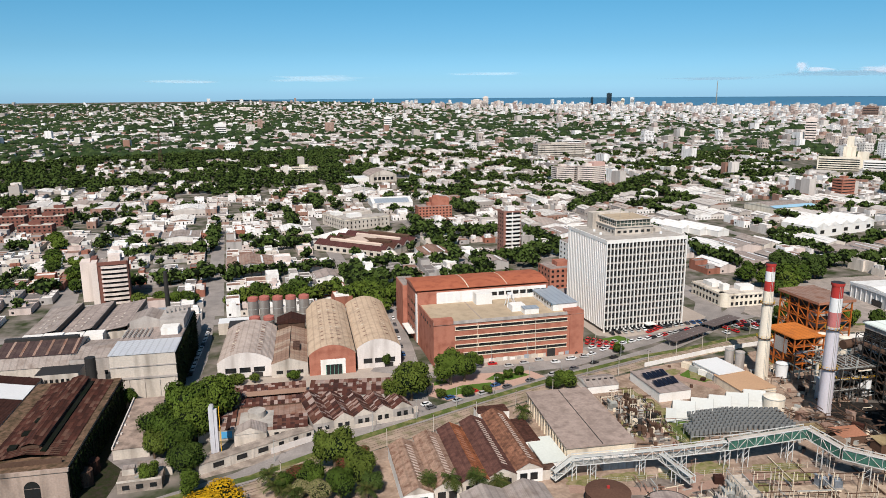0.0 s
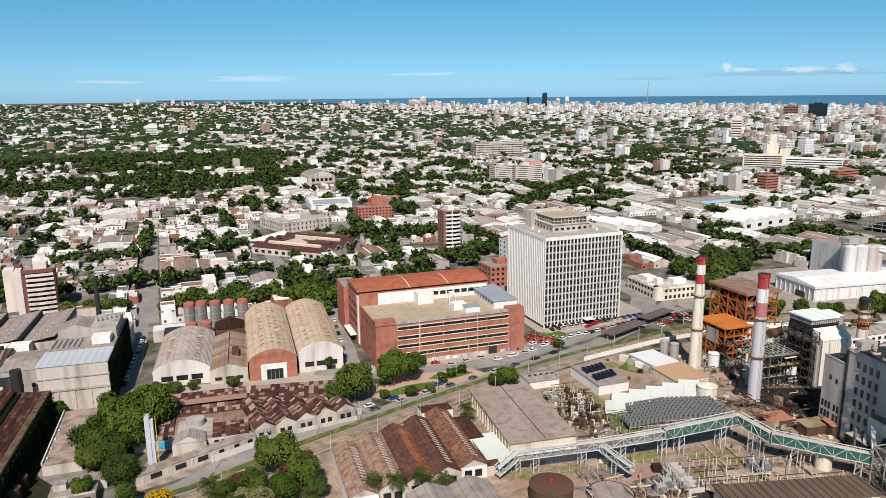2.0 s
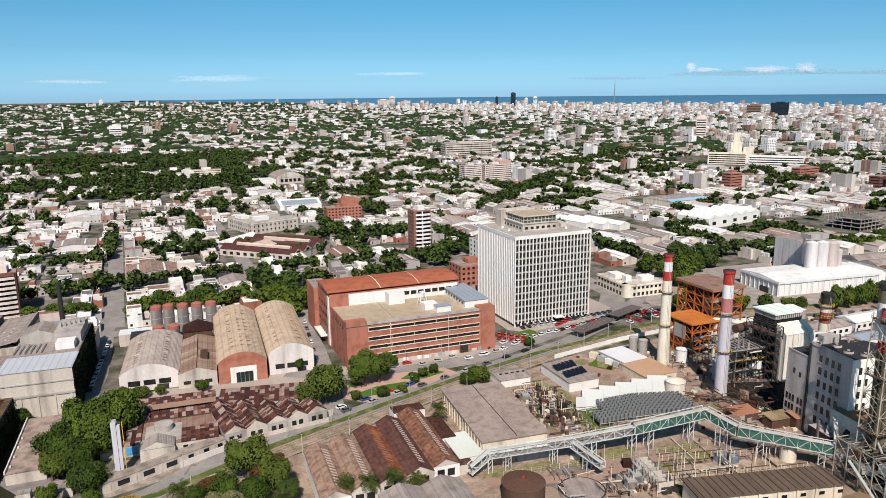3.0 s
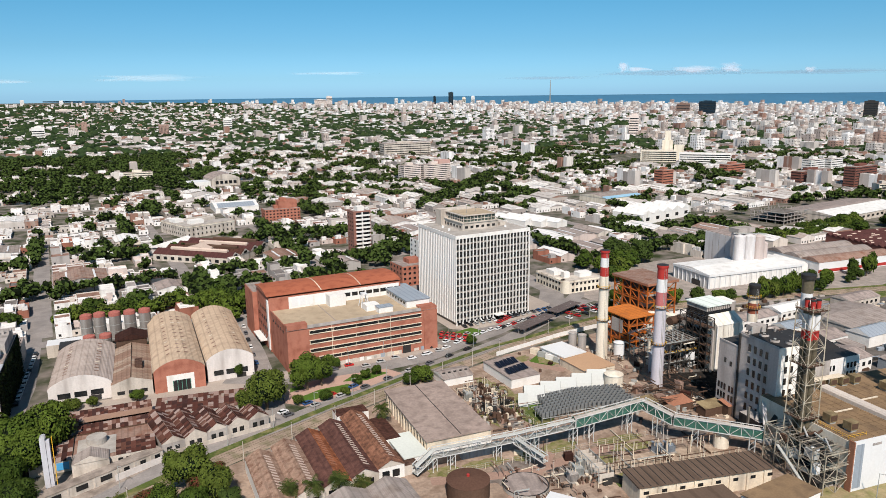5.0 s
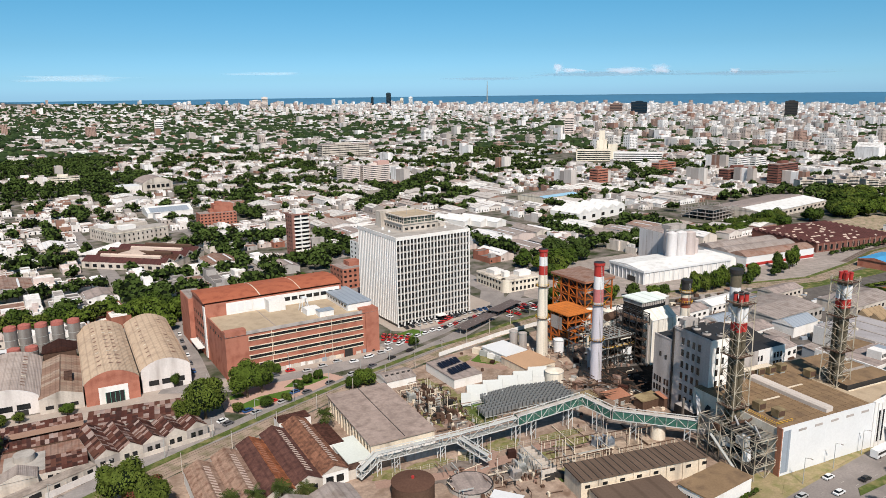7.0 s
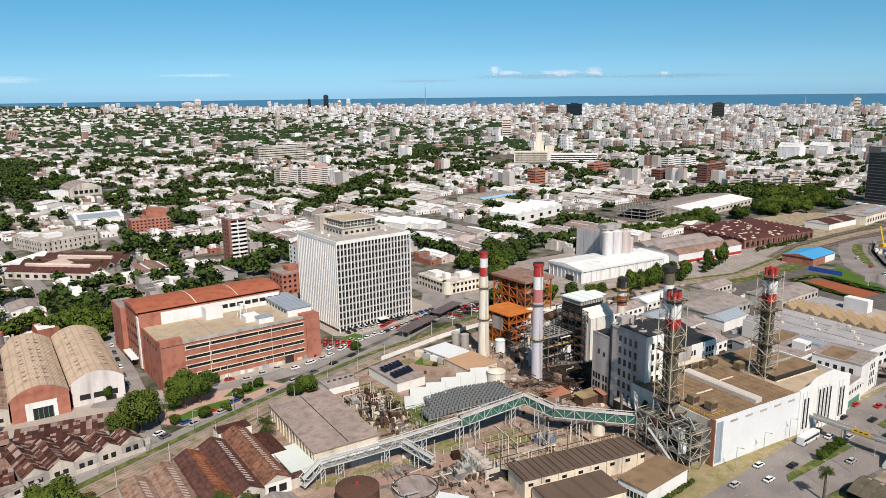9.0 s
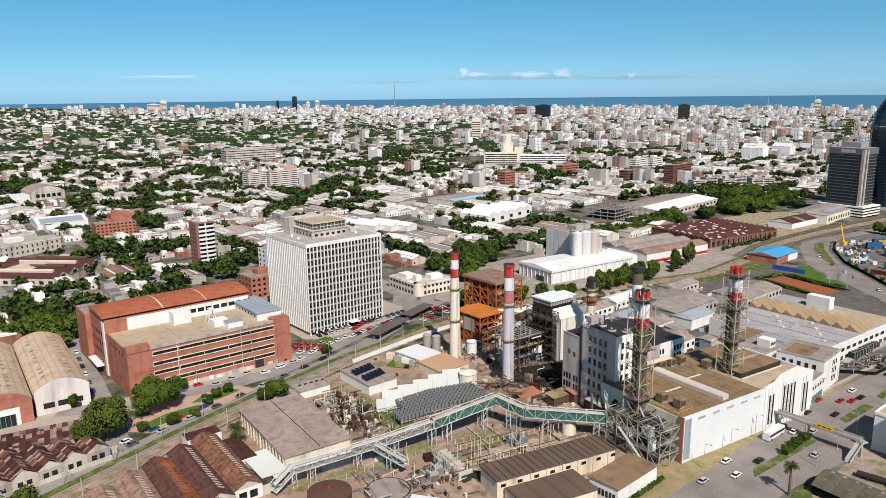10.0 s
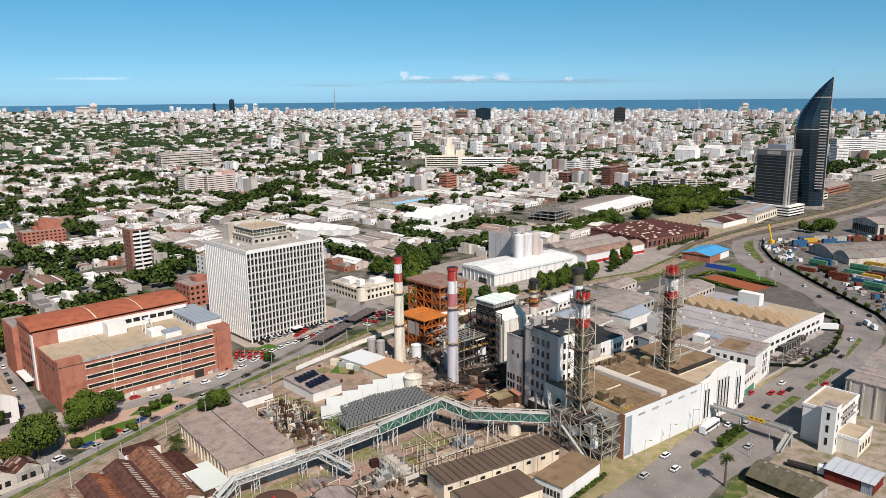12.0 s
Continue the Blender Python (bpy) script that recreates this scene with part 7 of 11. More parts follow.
# ---- conveyor gallery ----
def gallery(name, pts, mt, clad, label, w=2.6, h=2.8):
    """A truss gallery along 3D points, on lattice trestles."""
    t = thing(name, label, "conveyor", pose(0, 0, 0), "conveyors")
    for i, (a, b) in enumerate(zip(pts, pts[1:])):
        a, b = Vector(a), Vector(b)
        d = (b - a)
        n = Vector((-d.y, d.x, 0)).normalized() * w / 2
        m = max(2, int(d.length / 3.2))
        fl = Bag()
        fl.mesh([tuple(a - n), tuple(b - n), tuple(b + n), tuple(a + n)], [(0, 1, 2, 3), (3, 2, 1, 0)])
        part("deck", fl, mt if not clad else STEEL, t)
        for s in (-1, 1):
            tr = Bag()
            for z in (0, h):
                tr.beam(a + n * s + Vector((0, 0, z)), b + n * s + Vector((0, 0, z)), 0.22)
            for k in range(m + 1):
                p = a + d * k / m + n * s
                tr.beam(p, p + Vector((0, 0, h)), 0.14)
                if k < m:
                    q = a + d * (k + 1) / m + n * s
                    tr.beam(p, q + Vector((0, 0, h)), 0.14) if k % 2 else tr.beam(p + Vector((0, 0, h)), q, 0.14)
            tagged(part("truss", tr, mt, t), kind="stuff")
            if clad:
                c = Bag()
                e = n * s * 0.9
                c.mesh([tuple(a + e + Vector((0, 0, 0.2))), tuple(b + e + Vector((0, 0, 0.2))), tuple(b + e + Vector((0, 0, h - 0.5))), tuple(a + e + Vector((0, 0, h - 0.5)))], [(0, 1, 2, 3), (3, 2, 1, 0)])
                part("cladding", c, GREEN, t, "green side cladding")
        cv = Bag()
        cv.mesh([tuple(a - n * 0.8 + Vector((0, 0, h - 0.5))), tuple(b - n * 0.8 + Vector((0, 0, h - 0.5))), tuple(b + Vector((0, 0, h + 0.2))), tuple(a + Vector((0, 0, h + 0.2))),
                 tuple(a + n * 0.8 + Vector((0, 0, h - 0.5))), tuple(b + n * 0.8 + Vector((0, 0, h - 0.5)))], [(0, 1, 2, 3), (3, 2, 5, 4)])
        part("cover", cv, CONC if clad else STEEL, t, "grey belt cover")
        for k in range(0, m + 1, 5):
            p = a + d * min(k + 2, m) / m
            if p.z < 3:
                continue
            lg = Bag()
            for s in (-1, 1):
                for e in (-0.9, 0.9):
                    q = p + n * s + d.normalized() * e
                    lg.beam((q.x, q.y, 0), q, 0.22)
                for z in (0.3, 0.6):
                    q0, q1 = p + n * s - d.normalized() * 0.9, p + n * s + d.normalized() * 0.9
                    lg.beam((q0.x, q0.y, p.z * z), (q1.x, q1.y, p.z * (z + 0.3)), 0.12)
            tagged(part("trestle", lg, mt, t), kind="stuff")
    return t


WSTEEL = mat("pale_grey_steel", [(0.52, 0.53, 0.52)], rough=0.5, vary=0.15, stain=(0.35, 0.3, 0.26), stain_at=0.66)
gallery("conveyor_gallery", [(35.5, 203.5, 1.5), (42, 206.5, 5), (71, 210, 5.4), (93, 212.5, 6.6)], WSTEEL, False, "pale grey lattice conveyor gallery on trestles")
gallery("green_conveyor", [(93, 212.5, 6.6), (121.5, 217.5, 8.2), (127.5, 206, 6.6), (151, 189.5, 6.4)], WSTEEL, True, "green-clad lattice conveyor gallery on trestles", 3.2, 3.4)
gallery("branch_conveyor", [(71, 209, 5), (77, 197, 3.4)], WSTEEL, False, "short grey lattice branch conveyor", 2.2, 2.2)


# ---- yard: leaning white panels, cooler field, low buildings ----
PANEL = mat("pale_white_panel", [(0.48, 0.495, 0.485)], rough=0.5, vary=0.08)
t = thing("panel_row", "staggered row of large leaning white panels on grass", "panels", pose(0, 0, 0))
for k in range(5):
    x, y = 87.0 + k * 7.6, 246.4 + k * 2.3
    p = part("panel", Bag().box(0, 8.0, -0.1, 0.1, 0, 7.4, floor=True), PANEL, t)
    p.matrix_local = pose(x, y, 0.4, -22, 0, -14)
    part("rail", Bag().box(-0.05, 8.05, -0.2, -0.1, 3.3, 3.45), SILVER, p)
    part("edge", Bag().box(7.95, 8.1, -0.25, 0.1, 0, 7.4), STEEL, p)
    part("post", Bag().beam((x + 1, y + 5.2, 0), (x + 1, y + 4.0, 6.0), 0.25).beam((x + 7, y + 3.8, 0), (x + 7, y + 2.0, 6.0), 0.25), STEEL, t)
p = part("panel", Bag().box(0, 3.8, -0.1, 0.1, 0, 5.2, floor=True), PANEL, t)
p.matrix_local = pose(84.0, 245.0, 0.4, -15, 0, -14)
slab("grass_panels", [(84, 247), (90, 243), (128, 256), (126, 262), (88, 252)], 0.06, LAWN, "green grass under the panels", "grass")
slab("grass_strip", [(86, 226), (80, 240), (78, 256), (84, 258), (92, 243), (94, 232)], 0.05, GRASS, "rough grass beside the cooler field", "grass")

t = thing("cooler_field", "field of dark grey finned coolers on steel legs", "coolers", pose(88, 229.5, 0, 0, 0, 13))
DARKGREY = mat("dark_grey_cooler", [(0.16, 0.17, 0.175)], rough=0.5, vary=0.25)
fin = Bag().box(0, 1.25, 0, 0.5, 0, 2.0).box(0.2, 1.05, 0.5, 1.3, 0.3, 1.2).make("cooler", DARKGREY)
for i in range(23):
    for j in range(8):
        if j * 2.4 < 19 and not (i < 3 and j > 3):
            c = part("cooler", fin, None, t)
            c.location = (i * 1.75 + j * 0.35, j * 2.05 - max(0, i - 12) * 0.5, 2.1)
fr = Bag()
for j in range(8):
    fr.beam((j * 0.35, j * 2.05, 2.0), (40 + j * 0.35, j * 2.05 - 5.2, 2.0), 0.2)
part("frame", fr, STEEL, t)
for i in range(11):
    for j in (0, 3, 6):
        part("leg", Bag().beam((i * 3.9 + j * 0.35, j * 2.05 - max(0, i * 2.2 - 12) * 0.5, 0), (i * 3.9 + j * 0.35, j * 2.05 - max(0, i * 2.2 - 12) * 0.5, 2.0), 0.2), STEEL, t)

t = thing("solar_building", "low white building with solar panels on a grey roof", "building", pose(87, 262.5, 0, 0, 0, 14))
part("wall", Bag().box(0, 14, 0, 23, 0, 3.9), WHITE, t)
part("roof", Bag().box(-0.2, 14.2, -0.2, 23.2, 3.9, 4.15, floor=True), CONCROOF, t)
CELL = glass("solar_cell", (0.008, 0.01, 0.018), 0.2)
for k in range(10):
    x, y = 1.6 + (k % 5) * 2.3, 4.5 + (k // 5) * 8 + (k % 5) * 0.5
    sp = part("solar_panel", Bag().box(0, 1.9, 0, 4.4, 0, 0.08, floor=True), CELL, t, "dark solar panel")
    sp.matrix_local = pose(x, y, 4.45, 14, 0, 0)
    part("rack", Bag().beam((x + 0.3, y + 3.6, 4.15), (x + 0.3, y + 3.6, 5.2), 0.12).beam((x + 1.5, y + 3.6, 4.15), (x + 1.5, y + 3.6, 5.2), 0.12), STEEL, t)
t = thing("white_cabin", "white flat-roofed cabin beside the tan-roofed store", "cabin", pose(121, 280, 0, 0, 0, 20))
part("wall", Bag().box(-3, 10, 2, 18, 0, 3.7), WHITE, t)
part("roof", Bag().box(-3.3, 10.3, 1.7, 18.3, 3.7, 4.1, floor=True), BRIGHT, t)
t = thing("tan_store", "low store with a plain tan roof", "store", pose(118, 258, 0, 0, 0, 14))
part("wall", Bag().box(4, 20, 6, 24, 0, 3.2), CREAM, t)
part("roof", Bag().box(3.8, 20.2, 5.8, 24.2, 3.2, 3.5, floor=True), mat("tan_sheet", [(0.42, 0.27, 0.17)], vary=0.12), t, "plain tan roof")
for k in range(5):
    one("yard_container", Bag().box(0, 6, 0, 2.4, 0, 2.6), (CREAM, STEEL, WHITE, STEEL, CREAM)[k], "small steel container standing in the yard", "container", "yard containers", m=pose(108 + k * 2.2, 299 - k * 4.2, 0, 0, 0, -50))
slab("grass_yard", [(104, 290), (112, 282), (118, 286), (112, 298)], 0.05, LAWN, "patch of green grass in the yard", "grass")

# beige works halls by the avenue
t = thing("beige_hall", "beige works hall with a dark brown ribbed roof", "hall", pose(96.5, 171.5, 0, 0, 0, 1))
part("wall", Bag().box(0, 45, 0.5, 10.5, 0, 6), CREAM, t)
DARKBROWN = mat("dark_brown_ribbed_roof", [(0.12, 0.085, 0.065)], vary=0.15, ribs=1.2)
part("roof", Bag().box(-0.4, 45.4, 0, 11, 6, 6.5, floor=True), DARKBROWN, t)
for k in range(19):
    part("roof_rib", Bag().box(1 + k * 2.4, 1.2 + k * 2.4, 0, 11, 6.5, 6.62), DARKSTEEL, t)
for k in range(8):
    part("pier", Bag().box(k * 6, k * 6 + 0.5, 0.1, 0.5, 0, 6), CREAM, t)
    part("window", Bag().box(k * 6 + 1.5, k * 6 + 3.2, 0.4, 0.55, 3.6, 4.6), WINDOW, t)
t = thing("beige_hall", "lower beige hall with a dark brown roof", "hall", pose(99, 157, 0, 0, 0, 1))
part("wall", Bag().box(0, 24, 0, 14, 0, 4.2), CREAM, t)
part("roof", Bag().box(-0.3, 24.3, -0.3, 13, 4.2, 4.6, floor=True), DARKBROWN, t)
t = thing("brown_roof_block", "small white block with a brown felt roof and hedge", "building", pose(126.8, 152.5, 0, 0, 0, 17))
part("wall", Bag().box(0, 21, 0, 10.5, 0, 5.6), WHITE, t)
part("roof", Bag().box(-0.3, 21.3, -0.3, 10.8, 5.6, 6, floor=True), BROWNROOF, t)
for k in range(7):
    part("window", Bag().box(-0.08, 0.08, 1 + k * 1.3, 1.9 + k * 1.3, 1.5, 3.6), WINDOW, t)

# ---- switchyard ----
def gantry(x, y, a, span, h):
    t = thing("gantry", "rusty steel switchyard gantry with insulators", "gantry", pose(x, y, 0, 0, 0, a), "switchyard gantries")
    for s in (0, span):
        part("post", Bag().beam((s, 0, 0), (s, 0, h), 0.24), PALE if int(x) % 2 else CREAM, t)
    part("cross_beam", Bag().beam((-1, 0, h - 0.4), (span + 1, 0, h - 0.4), 0.22).beam((-0.5, 0, h - 1.6), (span + 0.5, 0, h - 1.6), 0.1), RUSTSTEEL, t)
    for k in range(4):
        part("insulator", Bag().cyl(span * (k + 0.5) / 4, 0, h - 2.6, h - 0.5, 0.14, n=8), CREAM, t)


for i in range(4):
    for j in range(2):
        gantry(94 + i * 12 + j * 2, 187 + j * 11 - i * 0.5, 3, 9, 6.5)
for i in range(3):
    gantry(68 + i * 1.0, 262 - i * 10, 12, 8, 6)
one("yard_concrete", Bag().box(0, 46, 0, 16, -0.1, 0.09), mat("sandy_pad", [(0.37, 0.29, 0.225)], vary=0.35, fine=0.9, stain=(0.24, 0.18, 0.13), stain_at=0.55, big=0.12), "pale concrete pad of the switchyard", "ground", kind="structure", m=pose(93, 184, 0, 0, 0, 2))
one("yard_grass", Bag().box(0, 26, 0, 5, -0.1, 0.12), GRASS, "dry grass patch in the switchyard", "ground", kind="structure", m=pose(96, 183, 0, 0, 0, 2))


def transformer(x, y, a, mt, label):
    t = thing("transformer", label, "transformer", pose(x, y, 0, 0, 0, a), "transformers")
    part("tank", Bag().box(0, 3, 0, 2, 0.4, 3), mt, t)
    for k in range(8):
        part("fin", Bag().box(0.1 + k * 0.37, 0.22 + k * 0.37, -0.7, 0, 0.6, 2.7), mt, t)
    part("conservator", Bag().prism([(0.4 * math.cos(6.283 * k / 12), 3.7 + 0.4 * math.sin(6.283 * k / 12)) for k in range(13)], 0, 2.2, 0, 0, axis="y"), mt, t)
    for k in range(3):
        part("bushing", Bag().cyl(0.6 + k * 0.9, 1, 3, 4.4, 0.13, 0.08, 8), CREAM, t)
    part("plinth", Bag().box(-0.3, 3.3, -0.9, 2.3, 0, 0.4), CONC, t)


for x, y, a, mt in ((117, 199.5, 10, BLUEGREY), (121, 198.5, 10, BLUEGREY), (72, 250, 12, RUSTSTEEL), (70, 243, 12, DARKSTEEL), (76, 238, 12, RUSTSTEEL), (66, 256, 12, STEEL), (78, 246, 12, DARKSTEEL), (74, 258, 12, RUSTSTEEL),
                    (85, 192, 5, STEEL), (88, 196, 5, STEEL), (82, 189, 5, GREYWALL)):
    transformer(x, y, a, mt, "finned switchyard transformer in weathered paint")
rng = random.Random(12)
for k in range(34):
    x, y = rng.uniform(60, 82), rng.uniform(228, 266)
    if x < 69 + (250 - y) * 0.15:
        continue
    b = Bag().box(0, rng.uniform(0.8, 2.6), 0, rng.uniform(0.8, 2.4), 0, rng.uniform(1, 3.4))
    one("switch_cabinet", b, rng.choice([RUSTSTEEL, DARKSTEEL, STEEL, CREAM, PALE]), "small weathered switchgear cabinet in the yard", "cabinet", "switchgear", m=pose(x, y, 0, 0, 0, 12))
t = thing("switch_bays", "row of pale concrete switch bays with dark gaps", "switchgear", pose(91.5, 202, 0, 0, 0, -85))
for k in range(8):
    part("partition", Bag().box(k * 2.2, k * 2.2 + 0.35, -2.2, 2.6, 0, 3.2), PALE, t)
    part("breaker", Bag().box(k * 2.2 + 0.8, k * 2.2 + 1.8, -1.4, 1.6, 0, 2.0), DARKSTEEL if k % 2 else RUSTSTEEL, t)
    part("post", Bag().beam((k * 2.2 + 0.2, -2.5, 0), (k * 2.2 + 0.2, -2.5, 5.4), 0.16), STEEL, t)
part("back_wall", Bag().box(0, 15.8, 2.6, 2.9, 0, 3.4), PALE, t)
part("top_frame", Bag().beam((0, -2.5, 5.3), (15.8, -2.5, 5.3), 0.18).beam((0, 2.7, 3.6), (15.8, 2.7, 3.6), 0.18), STEEL, t)
t = thing("round_basin", "round concrete basin with a walled rim", "basin", pose(68, 190, 0))
part("rim", Bag().cyl(0, 0, 0, 1.2, 7.2, n=32, cap=1), [CONC, DARKSTEEL], t)
part("floor", Bag().cyl(0, 0, 1.21, 1.25, 6.7, n=32), CONCROOF, t)
t = thing("white_cabin", "small white-roofed cabin by the basin", "cabin", pose(70, 178, 0, 0, 0, -40))
part("wall", Bag().box(0, 9, 0, 4, 0, 2.8), WHITE, t)
part("roof", Bag().box(-0.2, 9.2, -0.2, 4.2, 2.8, 3.1, floor=True), BRIGHT, t)

# ---- avenue and its edges ----
FAR_EDGE = [(-60, 96), (100, 139), (154, 153), (196, 165.3), (250, 181), (290, 187), (313, 188), (344, 199.5), (361, 210), (381, 228), (404, 262), (423, 304), (441, 339), (478, 375), (507, 397), (560, 402), (641, 409), (792, 437), (1300, 560)]
NEAR_EDGE = [(-40, 60), (120, 117), (178, 136.5), (213, 141.5), (258, 155), (290, 165), (313, 172), (350, 184), (372, 194), (394, 213), (420, 258), (446, 300), (465, 331), (496, 364), (525, 385), (575, 392), (645, 399), (795, 425), (1300, 545)]
av = Bag()
for (a, b), (c, d) in zip(zip(FAR_EDGE, FAR_EDGE[1:]), zip(NEAR_EDGE, NEAR_EDGE[1:])):
    av.poly([(*c, 0.1), (*d, 0.1), (*b, 0.1), (*a, 0.1)])
AVENUE = mat("worn_avenue_asphalt", [(0.232, 0.207, 0.194)], vary=0.22, stain=(0.165, 0.147, 0.138), stain_at=0.56, big=0.03)
one("avenue", av, AVENUE, "wide worn grey avenue curving past the port", "road", kind="structure")
slab("port_ground", [(421, 257), (447, 299), (466, 330), (497, 363), (526, 384), (576, 391), (646, 398), (796, 424), (1300, 544), (1300, 200), (700, 60), (380, 196)], 0.04, mat("port_asphalt", [(0.17, 0.153, 0.145)], vary=0.3, stain=(0.08, 0.074, 0.07), stain_at=0.55), "worn grey ground of the port yard", "ground")
slab("industrial_ground", [(172, 372), (215, 342), (300, 346), (420, 366), (500, 420), (480, 505), (400, 478), (205, 442), (160, 430)], 0.03, mat("pale_street_ground", [(0.31, 0.27, 0.245)], vary=0.3, stain=(0.22, 0.195, 0.175), stain_at=0.56), "pale dusty ground between the works", "ground")
slab("south_apron", [(60, 94), (120, 113), (178, 132), (214, 138), (260, 60), (150, 50)], 0.015, DIRT, "dusty ground south of the avenue", "ground")
slab("south_ground", [(176, 130), (214, 141), (272, 159), (352, 183), (388, 199), (420, 150), (250, 60), (150, 90)], 0.03, mat("sandy_yard", [(0.31, 0.25, 0.21)], vary=0.25, stain=(0.13, 0.13, 0.06), stain_at=0.54), "sandy yard with weeds beside the avenue", "ground")
slab("station_ground", [(160, 168), (196, 169), (300, 194), (372, 222), (400, 260), (430, 318), (418, 362), (300, 344), (215, 340), (176, 330), (158, 240)], 0.025, mat("works_concrete", [(0.125, 0.113, 0.105)], vary=0.3, stain=(0.09, 0.082, 0.075), stain_at=0.55), "grey concrete ground between the works buildings", "ground")
for i, pts in enumerate([[(177, 147), (180, 150.5), (214, 158), (216, 155)], [(238, 160), (239, 163.5), (259, 168), (260, 164.5)], [(270, 168), (271, 171), (302, 178.5), (303, 175)], [(318, 182), (330, 188), (352, 196), (350, 193)]]):
    slab(f"median_{i + 1}", pts, 0.28, GRASS, "grassy green median of the avenue", "median")
slab("verge_north", [(156, 155.5), (164, 163), (210, 171), (236, 176), (300, 191.5), (297, 190.5), (250, 181.5), (196, 166)], 0.2, mat("dry_verge", [(0.30, 0.24, 0.14)], vary=0.25, stain=(0.18, 0.18, 0.07), stain_at=0.55), "dry grass verge along the white wall", "verge")
slab("verge_corner", [(88, 136), (100, 140.5), (154, 154.5), (165, 163.5), (158, 169), (140, 162), (96, 149)], 0.05, bpy.data.materials["dry_verge"], "dry ground at the corner of the power station", "verge")
slab("verge_strip", [(140, 149), (165, 152.5), (205, 161), (245, 170), (245, 179), (200, 172), (158, 166)], 0.075, bpy.data.materials["dry_verge"], "worn dry strip between the wall verge and the kerb", "verge")
slab("pavement_north", [(212, 171.5), (216, 176), (300, 193.5), (302, 191.8), (252, 182)], 0.24, PAVING, "pale pavement before the white fronts", "pavement")
slab("palm_island", [(168, 128), (172, 131), (184, 137.2), (188, 135.5), (180, 128)], 0.24, GRASS, "grassy island round the palm", "verge")
dash = Bag()
for k in range(90):
    s = k / 90
    i = int(s * 12) + 1
    f = s * 12 - int(s * 12)
    if i + 1 >= len(FAR_EDGE):
        break
    for w in ((0.2, 0.34) if k % 2 else (0.68, 0.82)):
        p = [(FAR_EDGE[j][0] * (1 - w) + NEAR_EDGE[j][0] * w, FAR_EDGE[j][1] * (1 - w) + NEAR_EDGE[j][1] * w) for j in (i, i + 1)]
        d = Vector((p[1][0] - p[0][0], p[1][1] - p[0][1]))
        a = Vector(p[0]) + d * f
        b = a + d.normalized() * 1.6
        n = Vector((-d.y, d.x)).normalized() * 0.09
        dash.poly([(a.x - n.x, a.y - n.y, 0.115), (b.x - n.x, b.y - n.y, 0.115), (b.x + n.x, b.y + n.y, 0.115), (a.x + n.x, a.y + n.y, 0.115)])
one("lane_marks", dash, CONC, "worn white lane dashes on the avenue", "road marking", kind="stuff")

# footbridge
t = thing("footbridge", "grey covered footbridge with a yellow sign and stair", "footbridge", pose(0, 0, 0))
d = Vector((8, -32.8, 0)).normalized()
n = Vector((-d.y, d.x, 0))
a, b = Vector((211, 174, 5.8)), Vector((219, 141.2, 5.8))
part("deck", Bag().beam(a, b, 2.2, 0, 0.35), CONC, t)
for s in (-1, 1):
    part("side_panel", Bag().beam(a + n * 1.2 * s + Vector((0, 0, 0.6)), b + n * 1.2 * s + Vector((0, 0, 0.6)), 0.12, 0, 0.9), STEEL, t)
part("sign", Bag().beam(a + d * 19 - n * 1.35 + Vector((0, 0, 1)), a + d * 25 - n * 1.35 + Vector((0, 0, 1)), 0.1, 0, 1.5), YELLOW, t, "yellow sign board")
for k in range(3):
    part("sign_bar", Bag().beam(a + d * (19.8 + k * 1.7) - n * 1.42 + Vector((0, 0, 1.1)), a + d * (20.9 + k * 1.7) - n * 1.42 + Vector((0, 0, 1.1)), 0.05, 0, 0.4), DARKSTEEL, t)
for s in (0.5, 16, 33):
    p = a + d * s
    part("pier", Bag().beam((p.x - n.x, p.y - n.y, 0), (p.x - n.x, p.y - n.y, 5.6), 0.5).beam((p.x + n.x, p.y + n.y, 0), (p.x + n.x, p.y + n.y, 5.6), 0.5), CONC, t)
foot = Vector((211.6, 140.4, 0.1))
part("stair", Bag().beam(b, foot, 1.9, 0, 0.35), CONC, t)
for s in (-0.95, 0.95):
    part("stair_rail", Bag().beam(b + Vector((0, s, 0.6)), foot + Vector((0, s, 0.6)), 0.1, 0, 0.9), STEEL, t)
part("landing", Bag().box(217.8, 220.4, 139.8, 142.4, 5.4, 5.8), CONC, t)
part("landing_pier", Bag().box(218.6, 219.4, 140.7, 141.5, 0, 5.4), CONC, t)


# ---- buildings south of the avenue ----
t = thing("white_corner_house", "white corner building with a stair tower and small windows", "building", pose(231.6, 132.4, 0, 0, 0, 14))
part("stair_tower", Bag().box(-6.2, -1.4, -0.8, 3.8, 0, 17.4, 0, 1), [WHITE, CONCROOF], t)
part("tower_cap", Bag().box(-6.35, -1.25, -0.95, 3.95, 17.0, 17.3), WHITE, t)
part("main", Bag().box(-1.4, 20, 0, 11.5, 0, 13.2), WHITE, t)
part("roof", Bag().box(-1.2, 19.7, 0.3, 11.2, 13.2, 13.45, floor=True), TANROOF, t)
for x0, x1, y0, y1 in ((-1.6, 20.2, -0.25, 0.3), (-1.6, 20.2, 11.2, 11.75), (-1.6, -1.1, 0.3, 11.2), (19.7, 20.2, 0.3, 11.2)):
    part("parapet", Bag().box(x0, x1, y0, y1, 13.0, 14.0), WHITE, t)
part("terrace_block", Bag().box(-2.5, 11.5, -7.6, -0.05, 0, 5.9), OFFW, t)
part("terrace", Bag().box(-2.2, 11.2, -7.3, -0.05, 5.9, 6.05), TANROOF, t)
